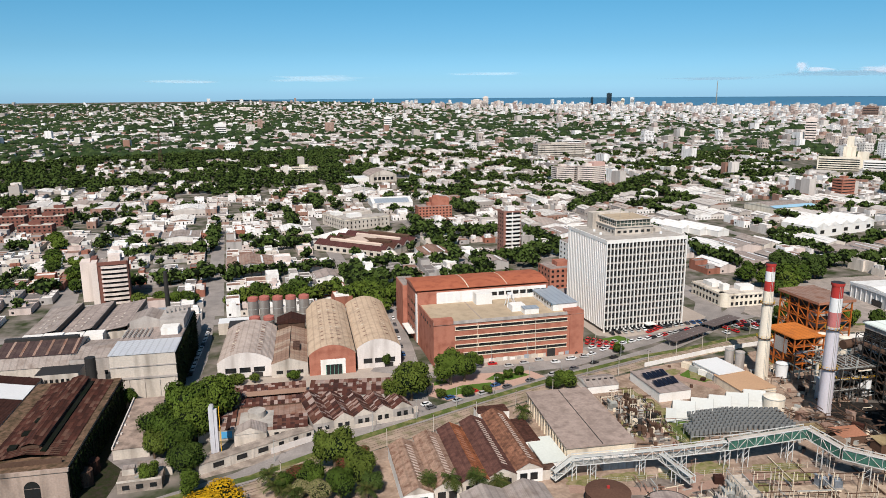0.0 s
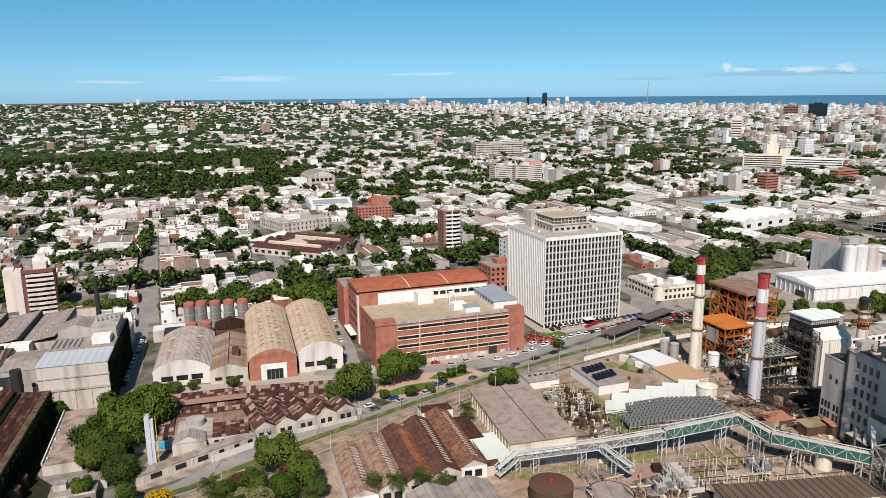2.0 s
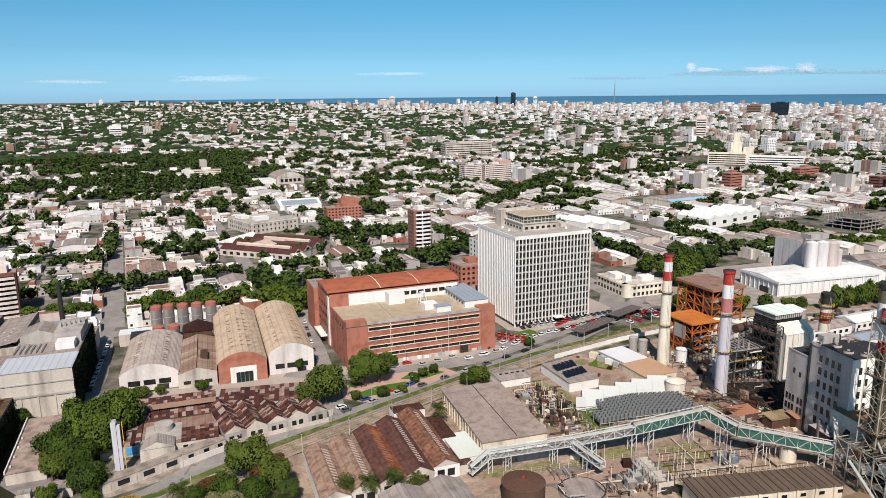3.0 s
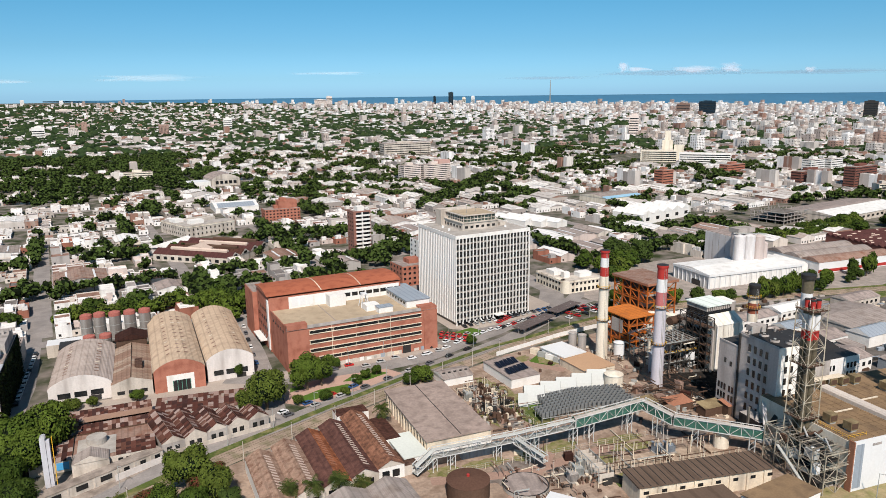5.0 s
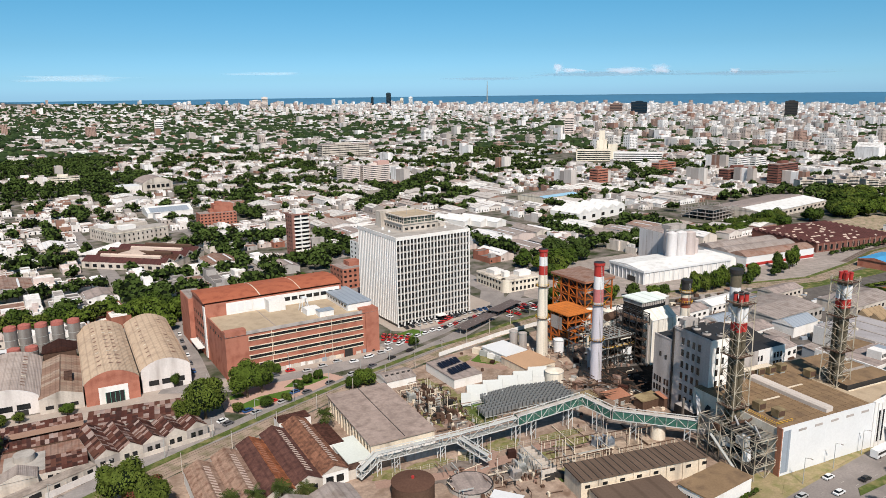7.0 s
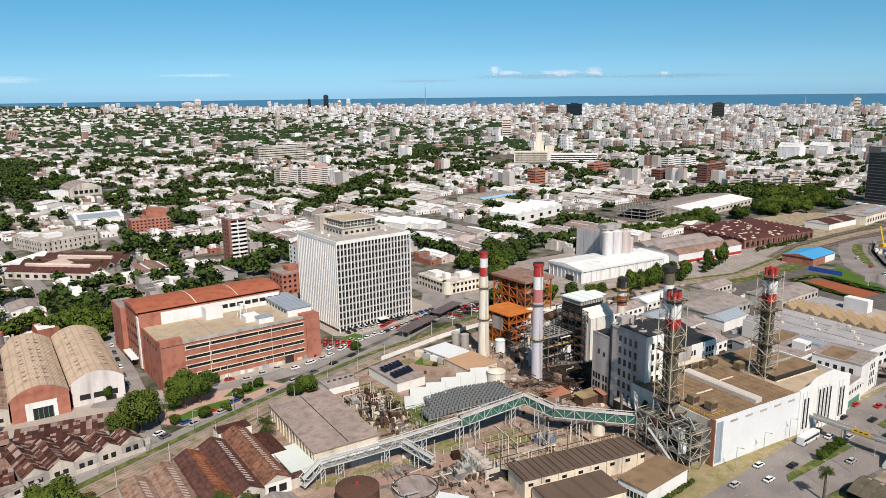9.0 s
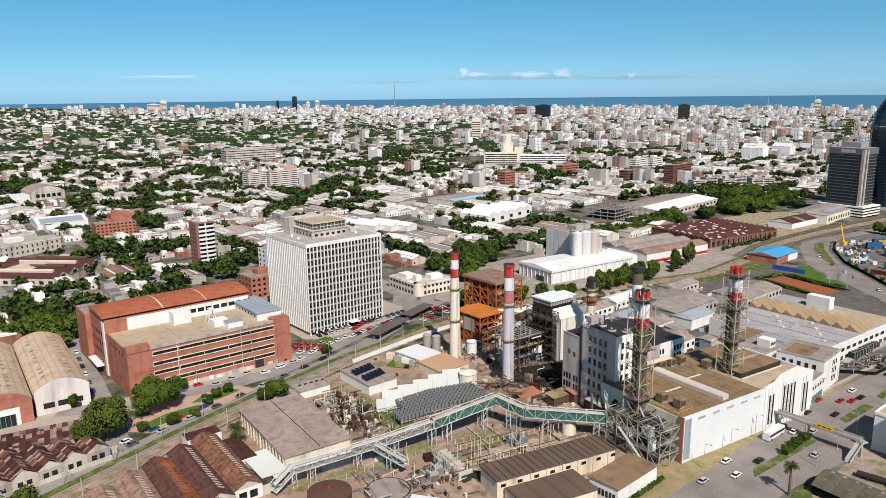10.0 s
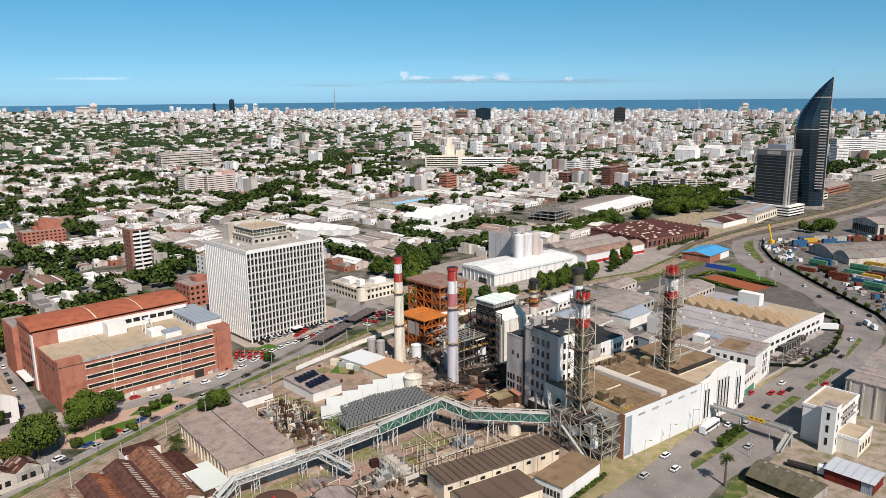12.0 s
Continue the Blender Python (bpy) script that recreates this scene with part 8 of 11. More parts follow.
part("terrace_wall", Bag().box(-2.6, 11.6, -7.7, -7.3, 5.7, 6.9), WHITE, t)
part("terrace_wall", Bag().box(-2.6, -2.2, -7.3, -0.9, 5.7, 6.9), WHITE, t)
part("balcony", Bag().box(3, 16, -1.5, -0.05, 8.6, 8.8), GREYWALL, t)
part("balcony_rail", Bag().box(3, 16, -1.55, -1.45, 8.8, 9.7), WHITE, t)
part("canopy", Bag().box(2, 17, -1.0, -0.05, 11.2, 11.4), GREYWALL, t)
part("rear_wing", Bag().box(20.1, 26, 2, 10, 0, 9, 0, 1), [WHITE, CONCROOF], t)
for k in range(3):
    part("window", Bag().box(-6.28, -6.1, 1.1, 2.0, 3 + k * 4.6, 5.6 + k * 4.6), WINDOW, t)
    part("window", Bag().box(-4.2, -3.4, -0.88, -0.7, 3 + k * 4.6, 5.6 + k * 4.6), WINDOW, t)
for k in range(8):
    part("window", Bag().box(3.5 + k * 1.6, 4.6 + k * 1.6, -0.08, 0.1, 11.6, 12.7), WINDOW, t)
for k in range(4):
    part("window", Bag().box(4 + k * 3, 6 + k * 3, -0.08, 0.1, 8.9, 10.8), WINDOW, t)
    part("window", Bag().box(-1 + k * 3, 0.4 + k * 3, -7.68, -7.5, 1.6, 4), WINDOW, t)
t = thing("grey_warehouse", "big windowless pale warehouse with a flat tan roof", "warehouse", pose(262.8, 149.3, 0, 0, 0, 13))
part("wall", Bag().box(0, 44, -22, 0, 0, 13.2), PALE, t)
part("roof", Bag().box(-0.3, 44.3, -22.3, 0.3, 13.2, 13.6, floor=True), CONCROOF, t)
part("parapet", Bag().box(9, 9.5, -22, 0, 13.6, 14.4), PALE, t)
part("raised_roof", Bag().box(20, 44, -22, -0.1, 13.6, 16, 0, 1), [PALE, CONCROOF], t)
for k in range(5):
    part("pier", Bag().box(-0.4, 0, -20.5 + k * 4.6, -19.9 + k * 4.6, 0, 13), PALE, t)
t = thing("barrel_shed", "dark olive-brown shed with a rounded corrugated roof", "shed", pose(184.3, 132.9, 0, 0, 0, -80))
part("wall", Bag().box(0.3, 19.5, 0.4, 13.4, 0, 3.1), DARKWALL, t)
part("roof", Bag().prism([(13.9 * k / 12, 3.1 + 2.5 * math.sin(math.pi * k / 12)) for k in range(13)], 0, 19.8, 0, 0, axis="x"), mat("mossy_brown_sheet", [(0.125, 0.108, 0.08)], vary=0.25, stain=(0.08, 0.075, 0.045), stain_at=0.55, ribs=0.6), t)
part("gable_end", Bag().box(19.5, 19.7, 0.4, 13.4, 0, 3.0), GREYWALL, t)
for k in range(5):
    for y, z in ((3.4, 4.75), (7.6, 5.55)):
        part("rooflight", Bag().box(2 + k * 3.6, 2.9 + k * 3.6, y, y + 0.9, z, z + 0.16), GRIMY, t)
t = thing("blue_roof_shed", "low red-walled shed with a pale blue sheet roof", "shed", pose(208.3, 122.2, 0, 0, 0, -77))
part("wall", Bag().box(0.4, 14.4, 0.5, 10.2, 0, 3.8), mat("dark_red_paint", [(0.16, 0.028, 0.022)], vary=0.25, stain=(0.08, 0.02, 0.016), stain_at=0.58), t)
part("shutter", Bag().box(11, 14.2, 0.38, 0.5, 0, 3.4), BLUEGREY, t)
part("roof", Bag().prism([(-0.2, 3.9), (5.3, 4.6), (10.7, 4.0)], -0.1, 14.9, 0, 1, axis="x"), [PALEMETAL, BLUEGREY], t)
t = thing("flat_truck", "dark flatbed truck with a white cab", "truck", pose(205.6, 133.2, 0.05, 0, 0, -66))
part("bed", Bag().box(0, 9, 0, 2.4, 0.8, 1.6), DARKSTEEL, t)
part("cab", Bag().box(9.2, 11.2, 0, 2.4, 0.5, 3), BRIGHT, t)
for x in (1, 3, 9.8):
    for y in (0.1, 2.0):
        part("wheel", Bag().box(x, x + 0.9, y, y + 0.35, 0, 0.9), DARKSTEEL, t)


# ---- white fronts and saw-tooth works north of the avenue ----
t = thing("street_building", "low white street front with green shop windows", "building", pose(236.5, 175.5, 0, 0, 0, 19))
part("wall", Bag().box(0, 17, 0, 20, 0, 9.6), WHITE, t)
part("roof", Bag().box(0.4, 16.6, 0.4, 19.6, 9.6, 9.75), CONCROOF, t)
for k in range(6):
    part("window", Bag().box(1.2 + k * 2.7, 2.4 + k * 2.7, -0.1, 0.1, 6, 7.4), WINDOW, t)
    part("shop_window", Bag().box(4 + k * 1.9, 5.6 + k * 1.9, -0.12, 0.1, 0.4, 3.4), GREEN, t)
t = thing("street_building", "tall white end block with slit windows on the street", "building", pose(253.5, 182.5, 0, 0, 0, 19))
part("wall", Bag().box(0, 19.5, 0, 19, 0, 13.4), WHITE, t)
part("parapet", Bag().box(-0.1, 19.6, -0.1, 0.5, 13.4, 14.2).box(-0.1, 0.5, 0.5, 19, 13.4, 14.0).box(19, 19.6, 0.5, 19, 13.4, 14.0), GREYWALL, t)
part("roof", Bag().box(0.5, 19, 0.5, 19, 13.4, 13.5), CONCROOF, t)
part("brown_panel", Bag().box(2, 16, 7, 17, 13.5, 13.6), BROWNROOF, t, "brown felt roof panel")
for k in range(3):
    for f in range(3):
        part("window", Bag().box(10 + k * 2.0, 10.8 + k * 2.0, -0.1, 0.1, 2.4 + f * 3.4, 4.8 + f * 3.4), WINDOW, t)
for k in range(5):
    part("window", Bag().box(-0.1, 0.1, 3 + k * 3, 4.4 + k * 3, 9, 11.4), WINDOW, t)
t = thing("works_annex", "white annex with a sunken brown felt roof", "building", pose(248, 206, 0, 0, 0, 14))
part("wall", Bag().box(0, 30, 0, 26, 0, 9.4), WHITE, t)
part("roof", Bag().box(0.5, 29.5, 0.5, 25.5, 9.4, 9.5), CONCROOF, t)
part("brown_panel", Bag().box(7, 27, 16, 24, 9.5, 9.6), BROWNROOF, t, "brown felt roof panel")
part("parapet", Bag().box(6, 28, 24.2, 25, 9.5, 10.6).box(27.2, 28, 15, 24.2, 9.5, 10.6), GREYWALL, t)
part("glazed_strip", Bag().box(20, 26, 2, 13, 9.5, 10.3), BLUEGREY, t)
part("stair_head", Bag().box(9, 14, 3, 9, 9.5, 13), WHITE, t)
for k in range(4):
    part("window", Bag().box(9.6 + k * 1.1, 10.3 + k * 1.1, 2.9, 3.0, 10.6, 12), WINDOW, t)
    part("window", Bag().box(-0.1, 0.1, 3 + k * 5, 5 + k * 5, 5.5, 7.5), WINDOW, t)
part("white_shed", Bag().prism([(-9, 7), (-4.5, 9.5), (0, 7), (0, 0), (-9, 0)], 6, 22, 0, 0), [WHITE], t)
t = thing("saw_tooth_works", "white works with a grey roof and tan saw-tooth row", "factory", pose(284, 198.6, 0, 0, 0, 11))
WGROOF = mat("white_grey_roof", [(0.34, 0.325, 0.335)], vary=0.16, stain=(0.26, 0.245, 0.245), stain_at=0.58, big=0.05)
TANSAW = mat("tan_saw_roof", [(0.29, 0.21, 0.13)], vary=0.2, ribs=0.8)
part("wall", Bag().box(-4, 66, 2, 62, 0, 8.6), WHITE, t)
part("roof", Bag().box(-3.6, 65.6, 2.4, 61.6, 8.6, 8.8), WGROOF, t, "pale grey flat roof")
part("parapet", Bag().box(-4, 66, 1.8, 2.3, 8.6, 9.6), WHITE, t)
for k in range(3):
    part("roof_step", Bag().box(-3 + k * 11, -2 + k * 11, 4, 60, 8.8, 9.1), GREYWALL, t)
for k in range(9):
    y = 4.6 + k * 6.3
    part("saw_tooth", Bag().prism([(y, 8.8), (y + 4.6, 11.7), (y + 5.9, 8.8)], 29, 45, 0, 1, axis="x"), [TANSAW, TANSAW], t, "tan saw-tooth roof")
    part("gutter", Bag().box(29, 45, y + 5.9, y + 6.3, 8.8, 9.2), GREYWALL, t)
for k in range(11):
    part("window", Bag().box(1 + k * 5.6, 4 + k * 5.6, 1.7, 1.9, 5.4, 6.8), WINDOW, t)
for k in range(9):
    part("roof_vent", Bag().box(4 + (k * 7) % 24, 5.2 + (k * 7) % 24, 8 + k * 5.5, 9.4 + k * 5.5, 8.8, 9.7), OFFW, t)
part("dark_strip", Bag().box(12, 28, 28, 29.4, 8.8, 9.3), GREYWALL, t)
part("tower_block", Bag().box(54, 59, 31, 43, 8.6, 15), WHITE, t)
part("tan_flat", Bag().box(46, 65, 4, 29, 8.8, 9.0), TANROOF, t, "tan flat roof")
for k in range(13):
    part("window", Bag().box(2 + k * 4.8, 4.4 + k * 4.8, 1.7, 1.9, 1.4, 3), WINDOW, t)
part("loading_dock", Bag().box(6, 62, -0.6, 1.95, 0, 1.1), GREYWALL, t)
ws = [(226, 240, 20, 16, 6, CONCROOF, WHITE), (262, 276, 40, 30, 7, GREYASB, CONC), (240, 268, 18, 14, 5, CONCROOF, WHITE), (228, 262, 10, 22, 6, RUSTSTEEL, PALE), (318, 280, 40, 22, 6, GREYASB, PALE),
      (214, 300, 34, 12, 5, CONCROOF, WHITE), (252, 312, 30, 12, 4.5, WHITE, WHITE), (300, 318, 26, 12, 5, CONCROOF, PALE), (236, 286, 14, 10, 5, BLUEGREY, WHITE), (222, 282, 12, 12, 4, GREYASB, PALE)]
for x, y, w, dp, h, rf, wl in ws:
    t = thing("works_shed", "works shed with a low pitched sheet roof", "shed", pose(x, y, 0, 0, 0, 14), "works sheds")
    part("wall", Bag().box(0, w, 0, dp, 0, h), wl, t)
    part("roof", Bag().prism([(-0.3, h), (dp / 2, h + 1.8), (dp + 0.3, h)], -0.3, w + 0.3, 0, 1, axis="x"), [rf, wl], t)
    for k in range(int(w / 4)):
        part("window", Bag().box(1.5 + k * 4, 3.3 + k * 4, -0.1, 0.1, h * 0.4, h * 0.7), WINDOW, t)
rw = random.Random(41)
for k in range(22):
    x, y = rw.uniform(208, 316), rw.uniform(236, 334)
    if any(a - 6 < x < a + w + 2 and b - 6 < y < b + dp + 8 for a, b, w, dp, _, _, _ in ws) or x > 262 and y < 272:
        continue
    w, dp, h = rw.uniform(6, 15), rw.uniform(5, 10), rw.uniform(2.8, 5)
    t = thing("works_store", "small store between the works with a flat sheet roof", "shed", pose(x, y, 0, 0, 0, 14), "works stores")
    part("wall", Bag().box(0, w, 0, dp, 0, h), rw.choice([WHITE, PALE, GREYWALL, BLUEGREY]), t)
    part("roof", Bag().prism([(-0.3, h), (dp + 0.3, h + 0.7)], -0.3, w + 0.3, axis="x"), rw.choice([CONCROOF, WHITE, BLUEGREY, RUSTPALE, GREYASB, TANROOF]), t)
    part("door", Bag().box(1, 3, -0.1, 0.05, 0, 2.4), WINDOW, t)
t = thing("works_shed", "works shed with a blue-grey pitched roof and white gable", "shed", pose(262, 274, 0, 0, 0, 14), "works sheds")
part("wall", Bag().box(0, 20, -8, 4, 0, 5.5), WHITE, t)
part("roof", Bag().prism([(-8.3, 5.5), (-2, 8.2), (4.3, 5.5)], -0.3, 20.3, 0, 1, axis="x"), [BLUEGREY, WHITE], t)
slab("truck_park", [(284, 197), (291, 188), (322, 193), (351, 206), (367, 218), (369, 231), (346, 218), (300, 204)], 0.06, mat("oily_yard_asphalt", [(0.15, 0.138, 0.133)], vary=0.25, stain=(0.09, 0.083, 0.08), stain_at=0.56), "dark asphalt truck park inside a curved wall", "car park")
wall_run([(280, 194), (291, 185.5), (322, 191), (352, 205), (369, 217), (371, 230)], 1.5, DARKWALL, "curved dark hedge-grown wall of the truck park")
for k, (x, y, a, l, mt, wd) in enumerate(((298, 200.5, 8, 14, DARKSTEEL, "dark slatted parked lorry trailer"), (307.5, 203.5, 8, 14, DARKSTEEL, "dark slatted parked lorry trailer"), (341, 216.5, -38, 15, BRIGHT, "white parked box trailer with a dark cab"))):
    t = thing("lorry", wd, "lorry", pose(x, y, 0.1, 0, 0, a), "parked lorries")
    part("trailer", Bag().box(0, l, 0, 2.6, 1.1, 3.7), mt, t)
    for j in range(6 if k < 2 else 0):
        part("hoop", Bag().box(0.6 + j * 2.4, 0.9 + j * 2.4, -0.06, 2.66, 1.2, 3.85), STEEL, t)
    part("cab", Bag().box(l + 0.4, l + 2.5, 0.1, 2.5, 0.6, 3.2), RUSTSTEEL, t)
    for x in (1, 2.6, l - 3, l + 0.8):
        for y in (0.05, 2.1):
            part("wheel", Bag().box(x, x + 0.9, y, y + 0.35, 0, 0.95), DARKSTEEL, t)
junk = Bag()
rj = random.Random(77)
for k in range(90):
    x, y = 286 + rj.uniform(0, 26), 191 + rj.uniform(0, 10)
    y += (x - 286) * 0.12
    junk.beam((x, y, rj.uniform(0.3, 0.6)), (x + rj.uniform(-2.5, 2.5), y + rj.uniform(-2, 2), rj.uniform(0.3, 1.6)), rj.uniform(0.15, 0.7), rj.randrange(4))
one("park_scrap", junk, [RUSTSTEEL, DARKSTEEL, STEEL, GREYASB], "heaped scrap metal at the edge of the truck park", "scrap", kind="stuff")


# ---- factories beyond the station ----
OFFROOF = mat("pale_membrane_roof", [(0.66, 0.66, 0.65)], vary=0.1, stain=(0.5, 0.49, 0.47), stain_at=0.62)
SILOWHITE = mat("pale_grey_silo", [(0.58, 0.565, 0.57)], vary=0.12, stain=(0.42, 0.39, 0.38), stain_at=0.62, streak=True)
SILOPINK = mat("pinkish_silo", [(0.5, 0.43, 0.41)], vary=0.14, stain=(0.36, 0.3, 0.28), stain_at=0.62, streak=True)
t = thing("silo_factory", "bright white factory with a low roof and grain silos", "factory", pose(251, 376.5, 0, 0, 0, 7.8))
RIBWHITE = mat("ribbed_white_wall", [(0.66, 0.655, 0.645)], vary=0.1, ribs=1.5)
W, D, H = 74, 34, 9.2
part("wall", Bag().box(0, W, 0, D, 0, H - 0.4), RIBWHITE, t)
part("roof", Bag().prism([(-0.4, H - 0.4), (D * 0.5, H + 1.2), (D + 0.4, H - 0.4)], -0.4, W + 0.4, 0, 1, axis="x"), [OFFROOF, WHITE], t, "pale membrane roof")
for k in range(19):
    part("pier", Bag().box(k * W / 18.2, k * W / 18.2 + 0.45, -0.45, 0, 0, H - 0.5), BRIGHT, t)
for k in range(9):
    part("pier", Bag().box(-0.45, 0, k * D / 8.4, k * D / 8.4 + 0.45, 0, H - 0.5), BRIGHT, t)
part("fascia", Bag().box(-0.7, W + 0.6, -0.7, -0.45, H - 1.6, H - 0.2, floor=True).box(-0.7, -0.45, -0.45, D, H - 1.6, H - 0.2, floor=True), BRIGHT, t)
part("low_door", Bag().box(-0.6, 0.1, 8, 15, 0, 3.6), WINDOW, t)
part("tall_block", Bag().box(52, 74, D + 6, D + 32, 0, 21), SILOWHITE, t, "pale windowless block")
part("tall_block_roof", Bag().box(52.4, 73.6, D + 6.4, D + 31.6, 21, 21.2), CONCROOF, t)
for k in range(3):
    part("panel_joint", Bag().box(51.9, 52, D + 12 + 6 * k, D + 12.2 + 6 * k, 0, 21), GREYWALL, t)
for k, (x, y, r, h, m) in enumerate(((41, D * 0.62, 3.6, 26, SILOWHITE), (48, D * 0.58, 3.6, 26, SILOWHITE), (55, D * 0.55, 3.6, 25.4, SILOPINK), (46, D * 0.85, 3.6, 27, SILOPINK), (54, D * 0.85, 3.6, 27, SILOPINK), (61, D * 0.6, 2.6, 20, SILOPINK), (64, D * 0.85, 2.6, 20, SILOPINK))):
    q = part("silo", Bag().cyl(x, y, 0, h, r, n=24), m, t, "tall round grain silo")
    part("cone", Bag().cyl(x, y, h, h + 1.1, r, 0.6, 24), m, q)
part("head_house", Bag().box(42, 56, D * 0.7, D * 0.95, 27, 30), GREYWALL, t)
part("gangway", Bag().beam((38, D * 0.7, 27.6), (66, D * 0.7, 25), 0.8), STEEL, t)
t = thing("red_stripe_warehouse", "white warehouse with a red stripe and grey-brown vault roofs", "warehouse", pose(341, 391, 0, 0, 0, 7))
part("wall", Bag().box(0, 66, 0, 46, 0, 7.4), BRIGHT, t)
part("red_stripe", Bag().box(-0.1, 66.1, -0.12, 0.1, 0.6, 2.6), RED, t, "red base stripe")
for k in range(3):
    part("roof", Bag().prism([(k * 15.4 - 0.2 + 15.6 * j / 8, 7.4 + 2.6 * math.sin(math.pi * j / 8)) for j in range(9)], -0.3, 66.3, 0, 0, axis="x"), RUSTPALE if k == 0 else GREYASB, t)
for k in range(3):
    part("gable_shed", Bag().prism([(-22 + k * 7, 5), (-18.5 + k * 7, 7), (-15 + k * 7, 5), (-15 + k * 7, 0), (-22 + k * 7, 0)], 8, 34, 0, 0), [WHITE], t)
MAROONRED = mat("dark_red_sheet", [(0.085, 0.036, 0.034)], vary=0.3, stain=(0.06, 0.028, 0.026), stain_at=0.55, ribs=0.6)
t = thing("brown_saw_warehouse", "wide warehouse under dark red-brown saw-tooth roofs", "warehouse", pose(421, 411, 0, 0, 0, 5))
part("wall", Bag().box(0, 82, 0, 62, 0, 6.6), DEEPBRICK, t)
rsw = random.Random(9)
for k in range(12):
    y = k * 5.17
    part("saw_roof", Bag().prism([(y, 6.6), (y + 4.0, 8.3), (y + 5.17, 6.6)], -0.3, 82.3, 0, 0, axis="x"), MAROONRED, t, "dark red-brown saw-tooth roof")
    for j in range(5):
        x = rsw.uniform(1, 72)
        part("rooflight", Bag().prism([(y + 1.2, 7.15), (y + 2.9, 7.87), (y + 2.9, 7.97), (y + 1.2, 7.25)], x, x + rsw.uniform(1.2, 4.5), axis="x"), PALE_SHEET, t, "pale patch sheet")
for k in range(14):
    part("pier", Bag().box(1 + k * 6.1, 1.8 + k * 6.1, -0.35, 0, 0, 6.6), RUSTPALE, t)
    part("window", Bag().box(2.6 + k * 5.8, 5.2 + k * 5.8, -0.1, 0.1, 1.2, 5), WINDOW, t)
t = thing("long_white_warehouse", "long low warehouse with a pale grey and white roof", "warehouse", pose(484, 535, 0, 0, 0, 20.5))
part("wall", Bag().box(0, 122, 0, 58, 0, 6.4), PALE, t)
part("roof", Bag().prism([(-0.3, 6.4), (29, 9.6), (58.3, 6.4)], -0.3, 122.3, 0, 1, axis="x"), [CONCROOF, PALE], t, "grey-brown sheet roof")
part("white_roof", Bag().prism([(-0.4, 6.5), (24, 9.2)], -0.4, 122.4, axis="x"), OFFROOF, t, "white roof strip")
for k in range(14):
    part("window", Bag().box(4 + k * 8.4, 8 + k * 8.4, -0.12, 0.1, 2.4, 4.4), WINDOW, t)
t = thing("concrete_frame", "bare grey concrete frame of an unfinished low building", "building", pose(437, 549, 0, 0, 0, 24))
for f in range(3):
    part("floor_slab", Bag().box(-0.6, 48.6 - 12 * f, -0.6, 32.6 - 6 * f, 3.4 * f + 3.1, 3.4 * f + 3.4, floor=True), DULLSTEEL, t)
    part("edge_beam", Bag().box(-0.8, 48.8, -0.8, -0.6, 3.4 * f + 2.9, 3.4 * f + 3.5).box(-0.8, -0.6, -0.6, 32.6, 3.4 * f + 2.9, 3.4 * f + 3.5), GREYWALL, t)
for i in range(9):
    for j in range(5):
        part("column", Bag().box(i * 6 - 0.25, i * 6 + 0.25, j * 8 - 0.25, j * 8 + 0.25, 0, 10.6 - (i + j) % 3), GREYWALL, t)
t = thing("blue_roof_hall", "brick hall with a bright blue sheet roof", "hall", pose(421, 348, 0, 0, 0, 16))
part("wall", Bag().box(0, 33, 0, 22, 0, 5.4), BRICK, t)
part("front", Bag().box(18, 33, -0.15, 0.1, 0, 4.6), WHITE, t)
part("roof", Bag().prism([(-0.6, 5.4), (11, 7.6), (22.6, 5.4)], -0.6, 33.6, 0, 1, axis="x"), [BLUE, BRICK], t, "bright blue roof")
one("blue_fence", Bag().box(0, 22, -0.15, 0.15, 0, 3), mat("deep_blue_boards", [(0.03, 0.08, 0.32)], vary=0.1), "deep blue hoarding beside the blue-roofed hall", "fence", m=pose(410, 342, 0, 0, 0, -75))
slab("clay_court", [(376, 322), (378, 280), (400, 282), (398, 322)], 0.08, CLAY, "orange clay sports court", "court")
for x, y, w, dp in ((374, 278, 2, 46), (399, 280, 3, 44), (376, 324, 24, 3)):
    one("hedge", leaf_crown(random.Random(6), 1, 0.8, 9, 300, 0.18), [LEAF, LEAFSHADE], "dark green hedge round the clay court", "hedge", "court hedges", m=Matrix.Translation((x + w / 2, y + dp / 2, 1.2)) @ Matrix.Diagonal((w * 0.6, dp * 0.6, 1.8, 1)))
slab("grass_median", [(521, 388), (494, 366), (466, 337), (458, 329), (461, 340), (488, 371), (510, 387)], 0.16, GRASS, "grass strip between the carriageways", "median")
slab("grass_court", [(402, 292), (411, 283), (420, 304), (437, 338), (424, 338), (408, 322)], 0.05, LAWN, "green lawn beside the avenue", "lawn")
slab("sandy_depot", [(480, 412), (600, 440), (660, 470), (600, 520), (505, 505), (478, 470)], 0.03, mat("sandy_depot_ground", [(0.36, 0.28, 0.21)], vary=0.25, stain=(0.14, 0.15, 0.07), stain_at=0.56), "sandy ground beside the railway depot", "ground")
slab("grass_rail", [(300, 340), (420, 362), (428, 352), (400, 345), (310, 330)], 0.05, GRASS, "grass strip along the railway", "grass")


